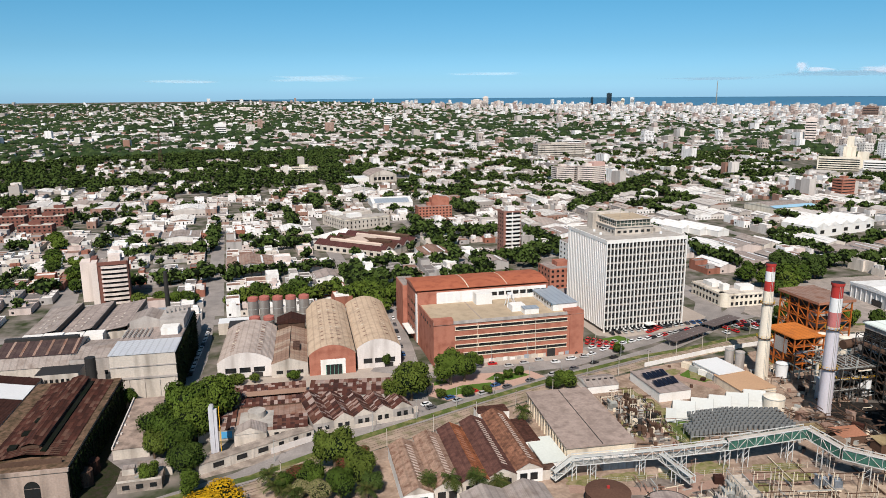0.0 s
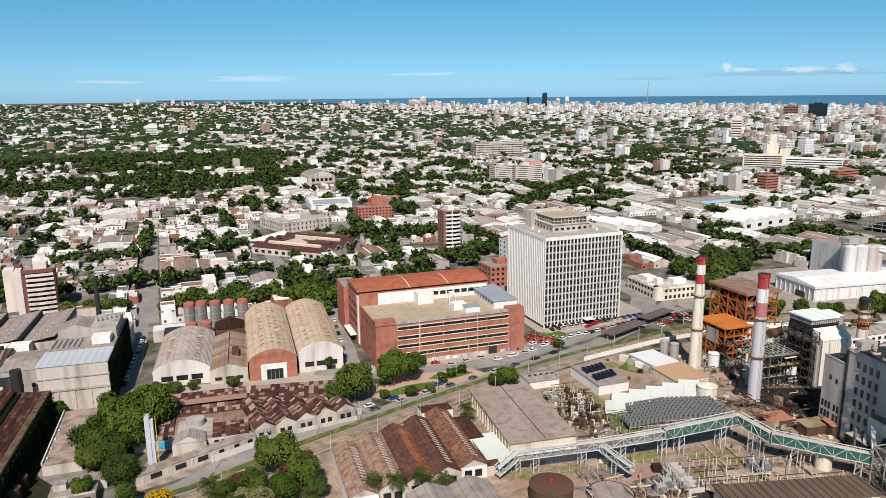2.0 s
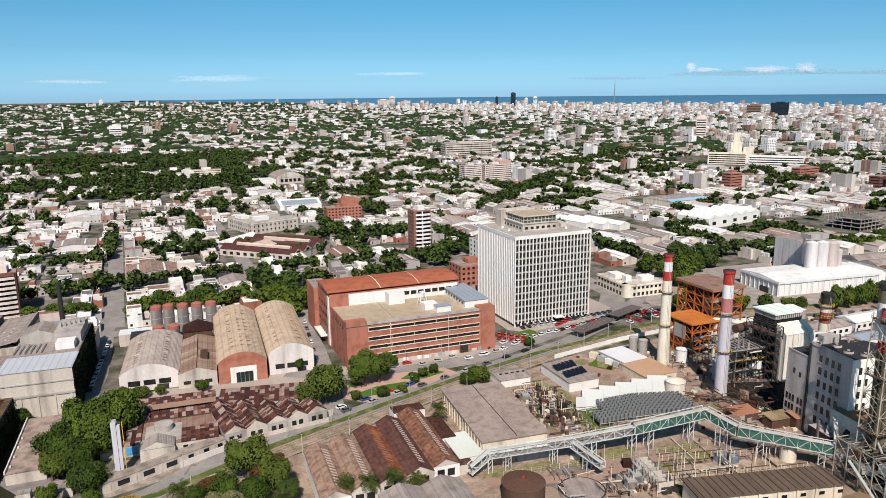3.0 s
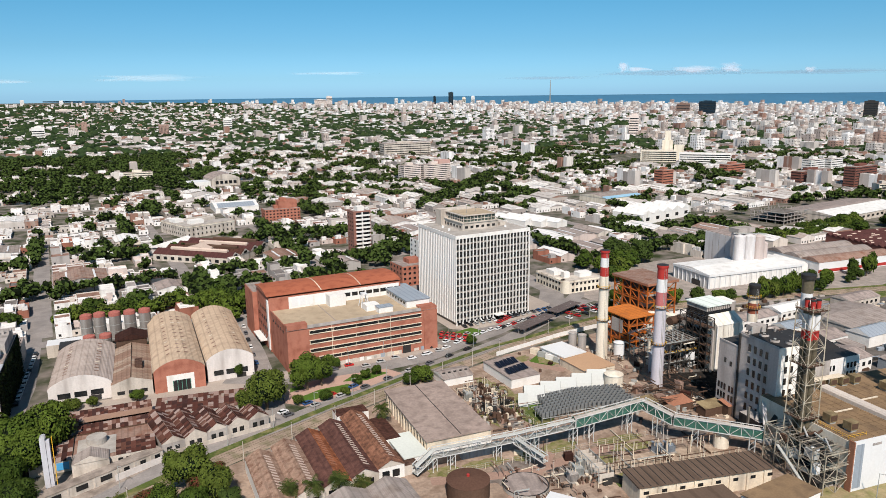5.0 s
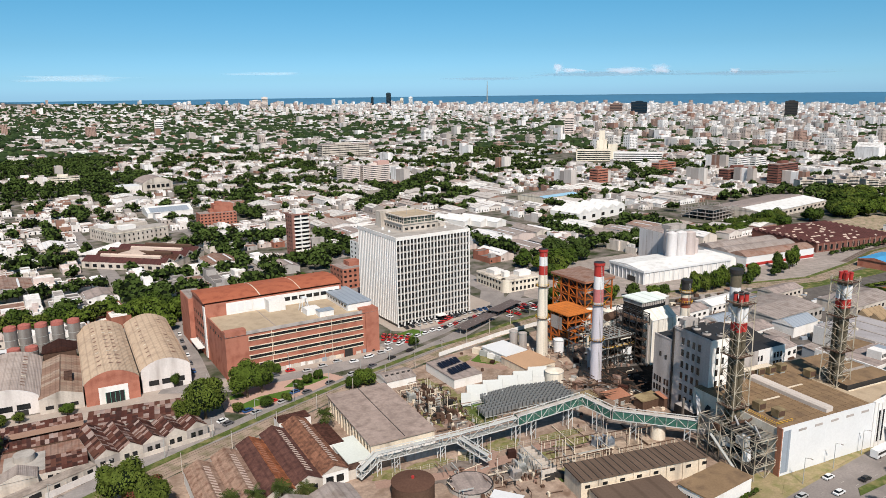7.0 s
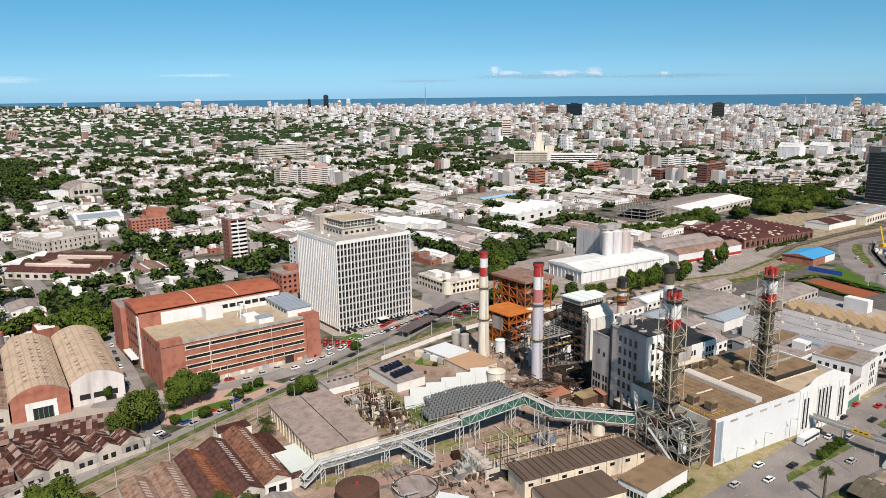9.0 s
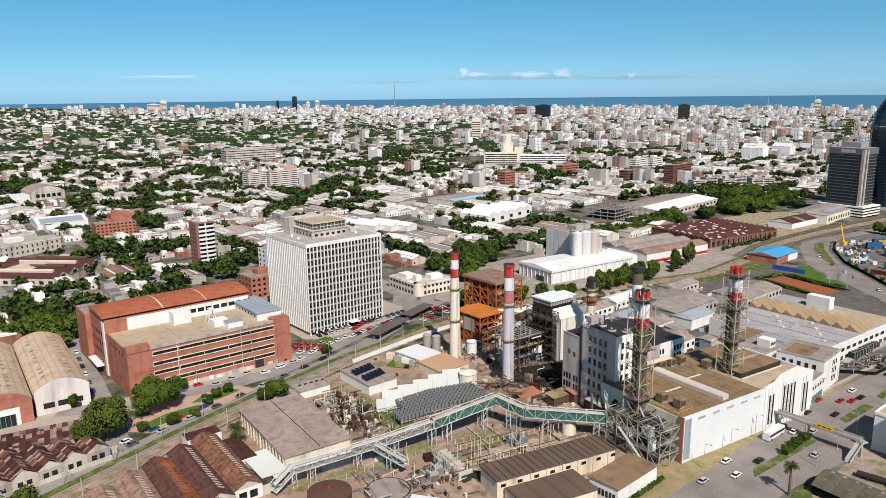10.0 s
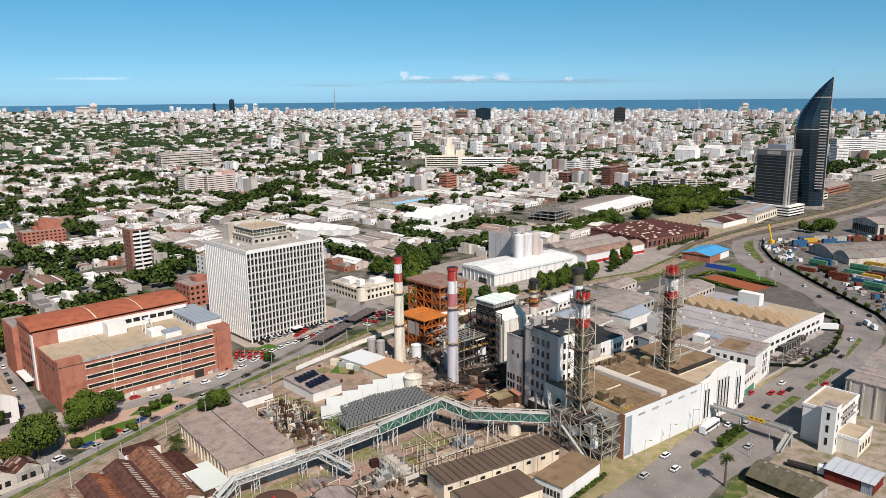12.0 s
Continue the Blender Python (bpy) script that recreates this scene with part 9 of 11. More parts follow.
# ---- glass towers by the railway ----
def sail_tower():
    H, n = 138.0, 24
    t = thing("sail_tower", "tall blue glass tower shaped like a curved sail", "skyscraper", pose(718.5, 483, 0, 0, 0, -58))
    # plan: long axis in the picture plane; the west edge leans in along a curve towards the east tip
    edge = [(0, -1.2), (35, -6), (65, -9.2), (77, -9.7), (90, -8.9), (98, -7.0), (106, -3.2), (113, 1.2), (120, 5.8), (126, 10.3), (132, 15.6), (138.1, 22)]

    def left(z):
        for (z0, e0), (z1, e1) in zip(edge, edge[1:]):
            if z <= z1:
                return e0 + (e1 - e0) * (z - z0) / (z1 - z0)
        return 22

    right = lambda z: 24 - 1.4 * z / H
    b, m = Bag(), 12
    rings = []
    for i in range(n + 1):
        z = H * i / n
        a, c = left(z), right(z)
        ring = []
        for k in range(m):
            s = 2 * math.pi * k / m
            ring.append(((a + c) / 2 + (c - a) / 2 * math.cos(s), 13 * (0.35 + 0.65 * min(1, (c - a) / 34)) * math.sin(s) * (1 if math.sin(s) < 0 else 0.8), z))
        rings.append(ring)
    for i in range(n):
        for k in range(m):
            b.poly([rings[i][k], rings[i][(k + 1) % m], rings[i + 1][(k + 1) % m], rings[i + 1][k]])
    part("glass_skin", b, BLUEGLASS, t, "dark blue curved glass skin")
    for i in range(3, 44):
        z = H * i / 46
        a, c = left(z), right(z)
        pts = [((a + c) / 2 + ((c - a) / 2 + 0.12) * math.cos(2 * math.pi * k / m), (13 * (0.35 + 0.65 * min(1, (c - a) / 34)) + 0.12) * math.sin(2 * math.pi * k / m) * (1 if math.sin(2 * math.pi * k / m) < 0 else 0.8)) for k in range(m)]
        band = Bag()
        for k in range(m):
            p, q = pts[k], pts[(k + 1) % m]
            bright = i in (28, 29, 39)
            band.poly([(*p, z), (*q, z), (*q, z + (0.9 if bright else 0.35)), (*p, z + (0.9 if bright else 0.35))])
        part("floor_line", band, CONC if i in (28, 39) else DARKSTEEL, t)
    for i in range(6, 34):
        z = 4 + i * 3.0
        part("balcony_slab", Bag().box(right(z) - 9, right(z) - 1.5, -11.5, -9.5, z, z + 1.0, floor=True), GREYWALL, t)
    part("edge_rib", Bag().beam((24.3, -3, 0), (22.8, -1, H), 0.6), CONC, t)
    part("mast", Bag().beam((21.6, 0, H - 6), (21.6, 0, H + 8), 0.35), STEEL, t)
    part("base_ring", Bag().box(-3, 26, -12, 11, 0, 3), GREYWALL, t)


sail_tower()


GREYSHADE = mat("grey_sunshade", [(0.12, 0.125, 0.13)], vary=0.1)


def side_tower():
    t = thing("office_block", "dark glazed office block with a pale stair shaft", "office block", pose(652.5, 452.5, 0, 0, 0, 8))
    W, D, H = 24, 33, 64
    part("glazing", Bag().box(0, W, 0, D, 10, H), glass("dark_office_glass", (0.012, 0.016, 0.02), 0.35), t)
    for k in range(17):
        z = 12 + k * 3.05
        part("sunshade", Bag().box(-0.5, 0, 1, D + 0.4, z, z + 0.5, floor=True), GREYSHADE, t)
        part("sunshade", Bag().box(8, W + 0.4, -0.5, 0, z, z + 0.6, floor=True), GREYSHADE, t)
    part("stair_shaft", Bag().box(-0.9, 2.4, -0.9, 1.8, 0, H + 1), CONC, t, "pale vertical stair shaft")
    part("stair_shaft", Bag().box(5.2, 7.6, -0.9, 1.5, 0, H + 1), CONC, t, "pale vertical stair shaft")
    part("crown", Bag().box(-0.8, W + 0.8, -0.8, D + 0.8, H - 4, H + 2, 0, 1), [GREYSHADE, CONCROOF], t, "grey crown storey")
    part("crown_frame", Bag().box(-1.0, -0.8, 8, 22, H - 2.6, H + 0.8), GREYWALL, t)
    part("plant_room", Bag().box(8, 20, 8, 26, H + 2, H + 7), BLUEGREY, t)
    part("podium", Bag().box(-3, W + 4, -6, D + 6, 0, 10), WINDOW, t)
    for k in range(4):
        part("podium_band", Bag().box(-3.4, W + 4.4, -6.4, D + 6.4, 1.2 + k * 2.7, 2.5 + k * 2.7, floor=True), WHITE, t)


side_tower()
t = thing("terminal_building", "long white low building with zigzag gables by the railway", "building", pose(594, 441, 0, 0, 0, 17))
part("wall", Bag().box(0, 66, 0, 34, 0, 8), OFFW, t)
part("roof", Bag().prism([(-0.3, 8), (17, 11), (34.3, 8)], -0.3, 66.3, 0, 1, axis="x"), [GREYASB, OFFW], t)
part("blue_strip", Bag().prism([(4, 9.1), (9, 10)], 10, 60, axis="x"), BLUEGREY, t)
for k in range(10):
    part("window", Bag().box(4 + k * 6, 6.4 + k * 6, -0.1, 0.1, 2, 5), WINDOW, t)
t = thing("small_depot", "low depot with dark red roofs and a white front", "building", pose(545, 438, 0, 0, 0, 12))
part("wall", Bag().box(0, 46, 0, 22, 0, 5), WHITE, t)
part("roof", Bag().prism([(-0.3, 5), (11, 7.5), (22.3, 5)], -0.3, 20, 0, 1, axis="x"), [MAROONRED, WHITE], t)
part("roof", Bag().prism([(-0.3, 5), (11, 7.5), (22.3, 5)], 26, 46.3, 0, 1, axis="x"), [MAROONRED, WHITE], t)
part("roof", Bag().prism([(-0.3, 5), (11, 7.5), (22.3, 5)], 20, 26, 0, 1, axis="x"), [RUSTPALE, WHITE], t)
for i, (x, y, w, dp, h) in enumerate(((830, 520, 70, 24, 9), (900, 600, 60, 30, 8), (780, 500, 30, 16, 7), (1010, 570, 80, 26, 9))):
    t = thing("railway_building", "long low building with banded windows beyond the tracks", "building", pose(x, y, 0, 0, 0, 12), "railway buildings")
    part("wall", Bag().box(0, w, 0, dp, 0, h), (BRICK, PALE, OFFW, PALE)[i], t)
    part("roof", Bag().prism([(-0.3, h), (dp / 2, h + 3), (dp + 0.3, h)], -0.3, w + 0.3, 0, 1, axis="x"), [GREYASB, PALE], t)
    for k in range(2):
        part("band_window", Bag().box(2, w - 2, -0.1, 0.1, 2 + k * 3.4, 3.6 + k * 3.4), WINDOW, t)


# ---- port ----
def container(x, y, z, a, mt, colour):
    t = thing("shipping_container", f"{colour} steel shipping container in the port yard", "container", pose(x, y, z, 0, 0, a), "port containers")
    b = Bag().box(0, 12.2, 0, 2.44, 0, 2.6)
    part("box", b, mt, t)


CONT = [("rust red", mat("rust_red_container", [(0.15, 0.045, 0.028)], vary=0.2, ribs=0.6)), ("orange", mat("orange_container", [(0.22, 0.085, 0.035)], vary=0.2, ribs=0.6)), ("blue", mat("blue_container", [(0.035, 0.1, 0.2)], vary=0.2, ribs=0.6)),
        ("pale", mat("pale_container", [(0.36, 0.345, 0.325)], vary=0.2, ribs=0.6)), ("brown", mat("brown_container", [(0.11, 0.052, 0.033)], vary=0.2, ribs=0.6)), ("green", mat("green_container", [(0.08, 0.22, 0.14)], vary=0.2, ribs=0.6)), ("yellow", mat("ochre_container", [(0.5, 0.3, 0.05)], vary=0.2, ribs=0.6))]
rp = random.Random(14)
for i in range(8):
    for j in range(5):
        if rp.random() < 0.5:
            c, mt = rp.choice(CONT)
            if 450 + i * 8.5 > 486 and 238 + j * 13.4 > 275:
                continue
            for z in range(rp.choice([1, 1, 2])):
                container(450 + i * 8.5 + j * 3 + rp.uniform(-1, 1), 238 + j * 13.4 + i * 1.5, z * 2.6 + 0.05, 98, mt, c)
for i in range(3):
    for j in range(9):
        if rp.random() < 0.8:
            c, mt = rp.choice(CONT)
            for z in range(rp.choice([1, 2, 2])):
                container(525 + j * 12.4 + i * 2.2, 353 - j * 4.8 + i * 5.6, z * 2.6 + 0.05, -21, mt, c)
HANGAR = mat("grey_hangar_sheet", [(0.2, 0.185, 0.175)], vary=0.25, stain=(0.17, 0.085, 0.06), stain_at=0.6, ribs=0.6)
for i, (x, y, w, l, yaw) in enumerate(((501.3, 292.6, 16.4, 66, -20), (507, 309.2, 26, 88, -20))):
    t = thing("port_hangar", "grey vaulted port hangar with a ribbed roof", "hangar", pose(x, y, 0, 0, 0, yaw), "port hangars")
    part("wall", Bag().box(0, l, 0, w, 0, 5), PALE if i == 0 else GREYWALL, t)
    part("roof", Bag().prism([(-0.4 + (w + 0.8) * k / 12, 4.8 + 4.4 * math.sin(math.pi * k / 12)) for k in range(13)], -0.4, l, 0, 1, axis="x"), [HANGAR, GREYWALL], t)
    for k in range(7):
        part("roof_rib", Bag().prism([(-0.4 + (w + 0.8) * q / 12, 4.95 + 4.4 * math.sin(math.pi * q / 12)) for q in range(13)], 4 + k * 9, 4.6 + k * 9, axis="x"), HANGAR, t)
t = thing("port_shed", "old pale port shed with arched windows", "shed", pose(616, 338, 0, 0, 0, -20))
part("wall", Bag().box(0, 90, 0, 30, 0, 12), PALE, t)
part("roof", Bag().prism([(-0.4, 12), (15, 16), (30.4, 12)], -0.4, 90, 0, 1, axis="x"), [CONCROOF, PALE], t)
for k in range(12):
    part("window", Bag().box(2 + k * 7, 6 + k * 7, -0.1, 0.1, 3, 9), WINDOW, t)
    part("window", Bag().box(-0.1, 0.1, 3 + k * 2.2, 4.6 + k * 2.2, 3, 9), WINDOW, t)
wall_run([(384, 198), (397, 212), (423, 257), (449, 299), (468, 330), (499, 362), (528, 382)], 1.8, DARKWALL, "dark planted fence along the port yard")
t = thing("bag_heap", "heap of white and blue bags by the port fence", "heap", pose(474, 326, 0, 0, 0, 52))
for k in range(46):
    part("bag", Bag().box(0, rp.uniform(1.5, 3), 0, rp.uniform(1.5, 3), 0, rp.uniform(1, 2.4)), rp.choice([PALE, BRIGHT, WHITE, CONT[2][1], CONT[3][1]]), t).location = (rp.uniform(-4, 46), rp.uniform(-15, -1), 0)
t = thing("mobile_crane", "yellow mobile crane arm in the port", "crane", pose(524, 372, 0))
part("base", Bag().box(-2, 2, -1.5, 1.5, 0, 2.6), YELLOW, t)
part("arm", Bag().beam((0, 0, 2), (-3, 2, 16), 1.0), YELLOW, t)
fr = Bag()
for k in range(520):
    a, b = rp.random(), rp.random()
    x, y = 404 + 120 * a + 100 * b, 212 + 170 * a - 40 * b
    if 470 < x < 600 and abs((y - 300) + (x - 520) * 0.38) < 34:
        continue
    w, d, h = rp.uniform(0.8, 5), rp.uniform(0.8, 2.6), rp.uniform(0.6, 2.6)
    tr = lambda p: (x + p[0] * 0.9 + p[1] * 0.43, y - p[0] * 0.43 + p[1] * 0.9, p[2])
    fr.box(0, w, 0, d, 0.04, h, rp.randrange(7), None, tr)
one("port_freight", fr, [CONT[0][1], CONT[2][1], CONT[3][1], CONT[4][1], DARKSTEEL, BRIGHT, GREYWALL], "scattered freight, vehicles and gear in the port yard", "freight", kind="stuff")
wf = Bag()
for k in range(360):
    x, y = rp.uniform(204, 330), rp.uniform(228, 345)
    w, d, h = rp.uniform(0.8, 4.4), rp.uniform(0.8, 2), rp.uniform(0.6, 1.8)
    wf.box(x, x + w, y, y + d, 0.02, h, rp.randrange(6))
one("works_clutter", wf, [DARKSTEEL, BRIGHT, GREYWALL, RUSTSTEEL, BLUEGREY, CREAM], "parked vehicles, crates and gear between the works", "clutter", kind="stuff")
t = thing("billboard", "grey roadside billboard on posts", "billboard", pose(404, 296, 0, 0, 0, -60))
part("board", Bag().box(0, 14, -0.3, 0.3, 4, 9), GREYWALL, t)
for x in (2, 12):
    part("post", Bag().beam((x, 0, 0), (x, 0, 4), 0.5), STEEL, t)


# ---- named buildings of the town ----
def slab_block(x, y, a, w, d, h, wall, label, floors, name="apartment_block", cols=None, bands=False, back=None, roof=None):
    t = thing(name, label, "apartment block" if name == "apartment_block" else "building", pose(x, y, lie(x, y), 0, 0, a))
    part("wall", Bag().box(0, w, 0, d, -1, h), wall, t)
    part("roof", Bag().box(0.3, w - 0.3, 0.3, d - 0.3, h, h + 0.15), roof or CONCROOF, t)
    part("roof_house", Bag().box(w * 0.3, w * 0.65, d * 0.3, d * 0.75, h, h + 3), back or wall, t)
    cols = cols or max(2, int(w / 3.4))
    fh = h / floors
    for f in range(floors):
        z = f * fh + fh * 0.32
        if bands:
            part("window_band", Bag().box(0.5, w - 0.5, -0.15, 0.1, z + fh * 0.12, z + fh * 0.42), WINDOW, t)
            part("side_band", Bag().box(w - 0.1, w + 0.15, 0.5, d - 0.5, z, z + fh * 0.45), WINDOW, t)
            part("balcony", Bag().box(w * 0.22, w - 1.5, -0.9, 0, z - fh * 0.32, z + fh * 0.1, floor=True), back or WHITE, t)
        elif math.hypot(x, y) > 880:
            part("window_band", Bag().box(0.8, w - 0.8, -0.12, 0.1, z, z + fh * 0.3), WINDOW, t)
            part("window_band", Bag().box(-0.12, 0.1, 0.8, d - 0.8, z, z + fh * 0.3), WINDOW, t)
        else:
            for k in range(cols):
                cx = w * (k + 0.5) / cols
                part("window", Bag().box(cx - 0.8, cx + 0.8, -0.12, 0.1, z, z + fh * 0.42), WINDOW, t)
            for k in range(max(1, int(d / 4.5))):
                cy = d * (k + 0.5) / max(1, int(d / 4.5))
                part("window", Bag().box(-0.12, 0.1, cy - 0.7, cy + 0.7, z, z + fh * 0.42), WINDOW, t)
                part("window", Bag().box(w - 0.1, w + 0.12, cy - 0.7, cy + 0.7, z, z + fh * 0.42), WINDOW, t)
    return t


def balcony_tower(x, y, a, w, d, h, floors, wall, front, label):
    """A tower block: brick flank with columns of small windows, and a front of projecting balconies over dark recesses."""
    t = thing("apartment_block", label, "apartment block", pose(x, y, lie(x, y), 0, 0, a))
    part("wall", Bag().box(0, w, 0, d, -1, h), wall, t)
    part("parapet", Bag().box(0, w, 0, 0.3, h, h + 0.9).box(0, 0.3, 0.3, d, h, h + 0.9), wall, t)
    part("roof", Bag().box(0.3, w, 0.3, d, h, h + 0.15), CONCROOF, t)
    part("roof_house", Bag().box(w * 0.35, w * 0.75, d * 0.3, d * 0.8, h, h + 3.6), front, t)
    fh = h / floors
    for f in range(floors):
        z = f * fh
        for k in range(3):
            cy = d * (k + 0.7) / 3.4
            part("window", Bag().box(-0.1, 0.1, cy - 0.55, cy + 0.55, z + 1.0, z + 2.2), WINDOW, t)
        part("recess", Bag().box(w * 0.16, w * 0.94, -0.06, 0.1, z + 1.2, z + fh - 0.3), WINDOW, t)
        b = Bag()
        n = 6
        prof = [(w * 0.12 + (w * 0.84) * k / n, -0.5 - 0.9 * math.sin(math.pi * (0.12 + 0.76 * k / n))) for k in range(n + 1)]
        for (xa, ya), (xb, yb) in zip(prof, prof[1:]):
            b.poly([(xa, ya, z - 0.2), (xb, yb, z - 0.2), (xb, yb, z + 1.3), (xa, ya, z + 1.3)])
            b.poly([(xa, ya, z + 1.3), (xb, yb, z + 1.3), (xb, yb + 0.25, z + 1.3), (xa, ya + 0.25, z + 1.3)])
            b.poly([(xa, ya, z + 0.02), (xb, yb, z + 0.02), (xb, 0, z + 0.02), (xa, 0, z + 0.02)])
        for xa, ya in (prof[0], prof[-1]):
            b.poly([(xa, ya, z - 0.2), (xa, 0, z - 0.2), (xa, 0, z + 1.3), (xa, ya, z + 1.3)])
        part("balcony", b, front, t, "pale curved balcony")
    return t


PINKISH = mat("pale_pinkish_render", [(0.62, 0.54, 0.50)], vary=0.14, stain=(0.42, 0.36, 0.33), stain_at=0.64, streak=True)
t = balcony_tower(51, 538, 16, 14, 13, 31, 10, mat("brown_red_brick", [(0.25, 0.125, 0.10)], vary=0.15), WHITE, "tall brown brick and white apartment block")
part("white_strip", Bag().box(6.5, 7.3, -0.9, 0, 0, 31), WHITE, t)
t = slab_block(-18, 694, 14, 34, 16, 11.5, BRICK, "stepped dark red brick apartment block", 4)
part("tower", Bag().box(14, 32, 3, 15, 11.5, 19), BRICK, t)
part("tower_cap", Bag().box(16, 22, 4, 10, 19, 21.5), BRICK, t)
t = balcony_tower(-197.5, 405, 20, 16.5, 14, 24.6, 9, DEEPBRICK, PINKISH, "brown brick apartment block with pale curved balconies")
part("pale_pier", Bag().box(-3.4, -0.02, -0.4, 10, 0, 25.2), PINKISH, t, "pale rendered pier")
for k in range(8):
    part("window", Bag().box(-3.5, -3.3, 2, 3.2, 1.4 + k * 2.9, 2.8 + k * 2.9), WINDOW, t)
part("brown_top", Bag().box(0.6, 16, -0.7, -0.05, 23.6, 25.4, floor=True), DEEPBRICK, t)
part("rear_block", Bag().box(-10, -4.5, 10, 22, 0, 24), PINKISH, t, "pale rear block")
part("rear_brick", Bag().box(-4.4, -1, 12, 21, 0, 25.6), DEEPBRICK, t)
slab_block(158, 936, 20, 26, 16, 25, PINKISH, "pale apartment slab with many windows", 10)
t = slab_block(188, 948, 20, 42, 14, 24, PINKISH, "pink and white apartment slab", 9)
part("pink_top", Bag().box(24, 42, 0.5, 13.5, 24, 29), mat("dusty_pink_render", [(0.5, 0.32, 0.28)], vary=0.12), t)
slab_block(-215, 1062, 8, 38, 14, 15, OFFW, "pale mid-rise block among park trees", 5)
t = thing("hospital", "large stepped white hospital with a central tower", "hospital", pose(598, 1120, lie(620, 1120), 0, 0, -30))
part("wing", Bag().box(0, 60, 0, 26, -2, 18), OFFW, t)
part("slab", Bag().box(62, 140, -50, -32, -2, 19), WHITE, t)
for k in range(5):
    part("window_band", Bag().box(63, 139, -50.2, -49.9, 1.5 + k * 3.5, 3 + k * 3.5), WINDOW, t)
    part("window_band", Bag().box(2, 58, -0.2, 0.1, 1.5 + k * 3.4, 3.0 + k * 3.4), WINDOW, t)
part("tower", Bag().box(34, 52, 28, 46, -2, 34), OFFW, t)
part("tower_top", Bag().box(38, 48, 32, 42, 34, 50), OFFW, t)
part("tower", Bag().box(54, 70, 26, 40, -2, 26), OFFW, t)
slab_block(195, 1378, 10, 96, 30, 22, PALE, "broad concrete institute with regular openings", 5, name="institute")
slab_block(250, 1430, 10, 40, 30, 26, WHITE, "white institute block behind trees", 5, name="institute")
slab_block(470, 820, 20, 20, 14, 20, BRICK, "brick apartment block beside the avenue", 6)
slab_block(88, 462, 16, 22, 16, 22, WHITE, "white apartment block behind the office tower", 7, cols=6)
slab_block(70, 430, 16, 24, 18, 13, BRICK, "dark red brick building with tall windows", 4)
for k in range(9):
    x, y = -438 + (k % 3) * 36 - (k // 3) * 14, 612 + (k // 3) * 48 + (k % 3) * 2
    slab_block(x, y, 10, 28, 12, 9.5, DEEPBRICK, "low red brick housing block with pale trim", 3, cols=7, roof=PALE)
for x, y, w, h in ((720, 860, 34, 22), (770, 880, 30, 20), (620, 905, 40, 14)):
    slab_block(x, y, 20, w, 14, h, BRICK if h < 18 else WHITE, "mid-rise housing block in brick and white", max(3, int(h / 3)))
for x, y, w, h in ((636, 775, 66, 17), (677, 733, 50, 25.5)):
    slab_block(x, y, 20, w, 14, h, DEEPBRICK, "long dark red brick housing block", int(h / 3), cols=9)
for k, (h, mt) in enumerate(((13, OFFW), (15, PALE), (13, PINKISH), (16, PALE), (13, OFFW), (11, PALE))):
    slab_block(656 + k * 20, 674 - k * 4.6 + (k % 2) * 5, -13, 16.5, 14, h, mt, "pale concrete housing block with banded balconies", 4, bands=True, back=PALE)
for x, y, w, h in ((1225, 760, 50, 42), (1300, 770, 44, 38), (1180, 730, 22, 30), (1400, 800, 50, 36), (1500, 860, 44, 40)):
    slab_block(x, y, -20, w, 16, h, WHITE, "long white apartment slab above the railway", 12, bands=False)
t = thing("market_hall", "broad market hall with dark red roofs and pale lanterns", "market hall", pose(-97, 552, 0, 0, 0, -30))
part("wall", Bag().box(0, 66, 0, 52, 0, 5), PALE, t)
for k in range(4):
    y = k * 13
    part("roof", Bag().prism([(y, 5), (y + 6.5, 8.6), (y + 13, 5)], -0.3, 66.3, 0, 1, axis="x"), [MAROONRED if k != 1 else RUST, PALE], t, "dark red sheet roof")
    part("lantern", Bag().prism([(y + 5.2, 8), (y + 5.2, 9.4), (y + 6.5, 10.2), (y + 7.8, 9.4), (y + 7.8, 8)], 12 + k * 3, 60, 0, 0, axis="x"), RUSTSTEEL if k % 2 else PALE_SHEET, t)
    part("gable_window", Bag().box(66.2, 66.4, y + 4.5, y + 8.5, 5.2, 7), WINDOW, t)
for k in range(10):
    part("window", Bag().box(3 + k * 6.3, 6 + k * 6.3, -0.12, 0.1, 1.4, 3.6), WINDOW, t)
part("cross_roof", Bag().prism([(20, 8.4), (30, 11), (40, 8.4)], 10, 30, 0, 0), PALE_SHEET, t, "pale cross roof")
part("white_roof", Bag().prism([(0, 4.6), (9, 7.6), (18, 4.6)], 20, 56, 0, 0), WHITE, t, "white side roof").location = (-20, 0, 0)
t = thing("school", "large pale school with a flat roof and tower rooms", "school", pose(-82.3, 629.5, 0, 0, 0, 33))
part("wall", Bag().box(0, 46, 0, 16, 0, 10.6), PALE, t)
part("wall", Bag().box(0, 14, 16, 48, 0, 10.6), PALE, t)
part("wall", Bag().box(14, 46, 36, 48, 0, 9.6), PALE, t)
part("roof", Bag().box(0.4, 45.6, 0.4, 15.6, 10.6, 10.75), CONC, t)
part("roof", Bag().box(0.4, 13.6, 15.6, 47.6, 10.6, 10.75), CONC, t)
part("roof_house", Bag().box(8, 20, 6, 14, 10.75, 14), WHITE, t)
part("roof_house", Bag().box(2, 10, 24, 36, 10.75, 13.4), WHITE, t)
part("cornice", Bag().box(-0.3, 46.3, -0.3, 0, 9.2, 9.8, floor=True).box(-0.3, 0, 0, 48, 9.2, 9.8, floor=True), OFFW, t)
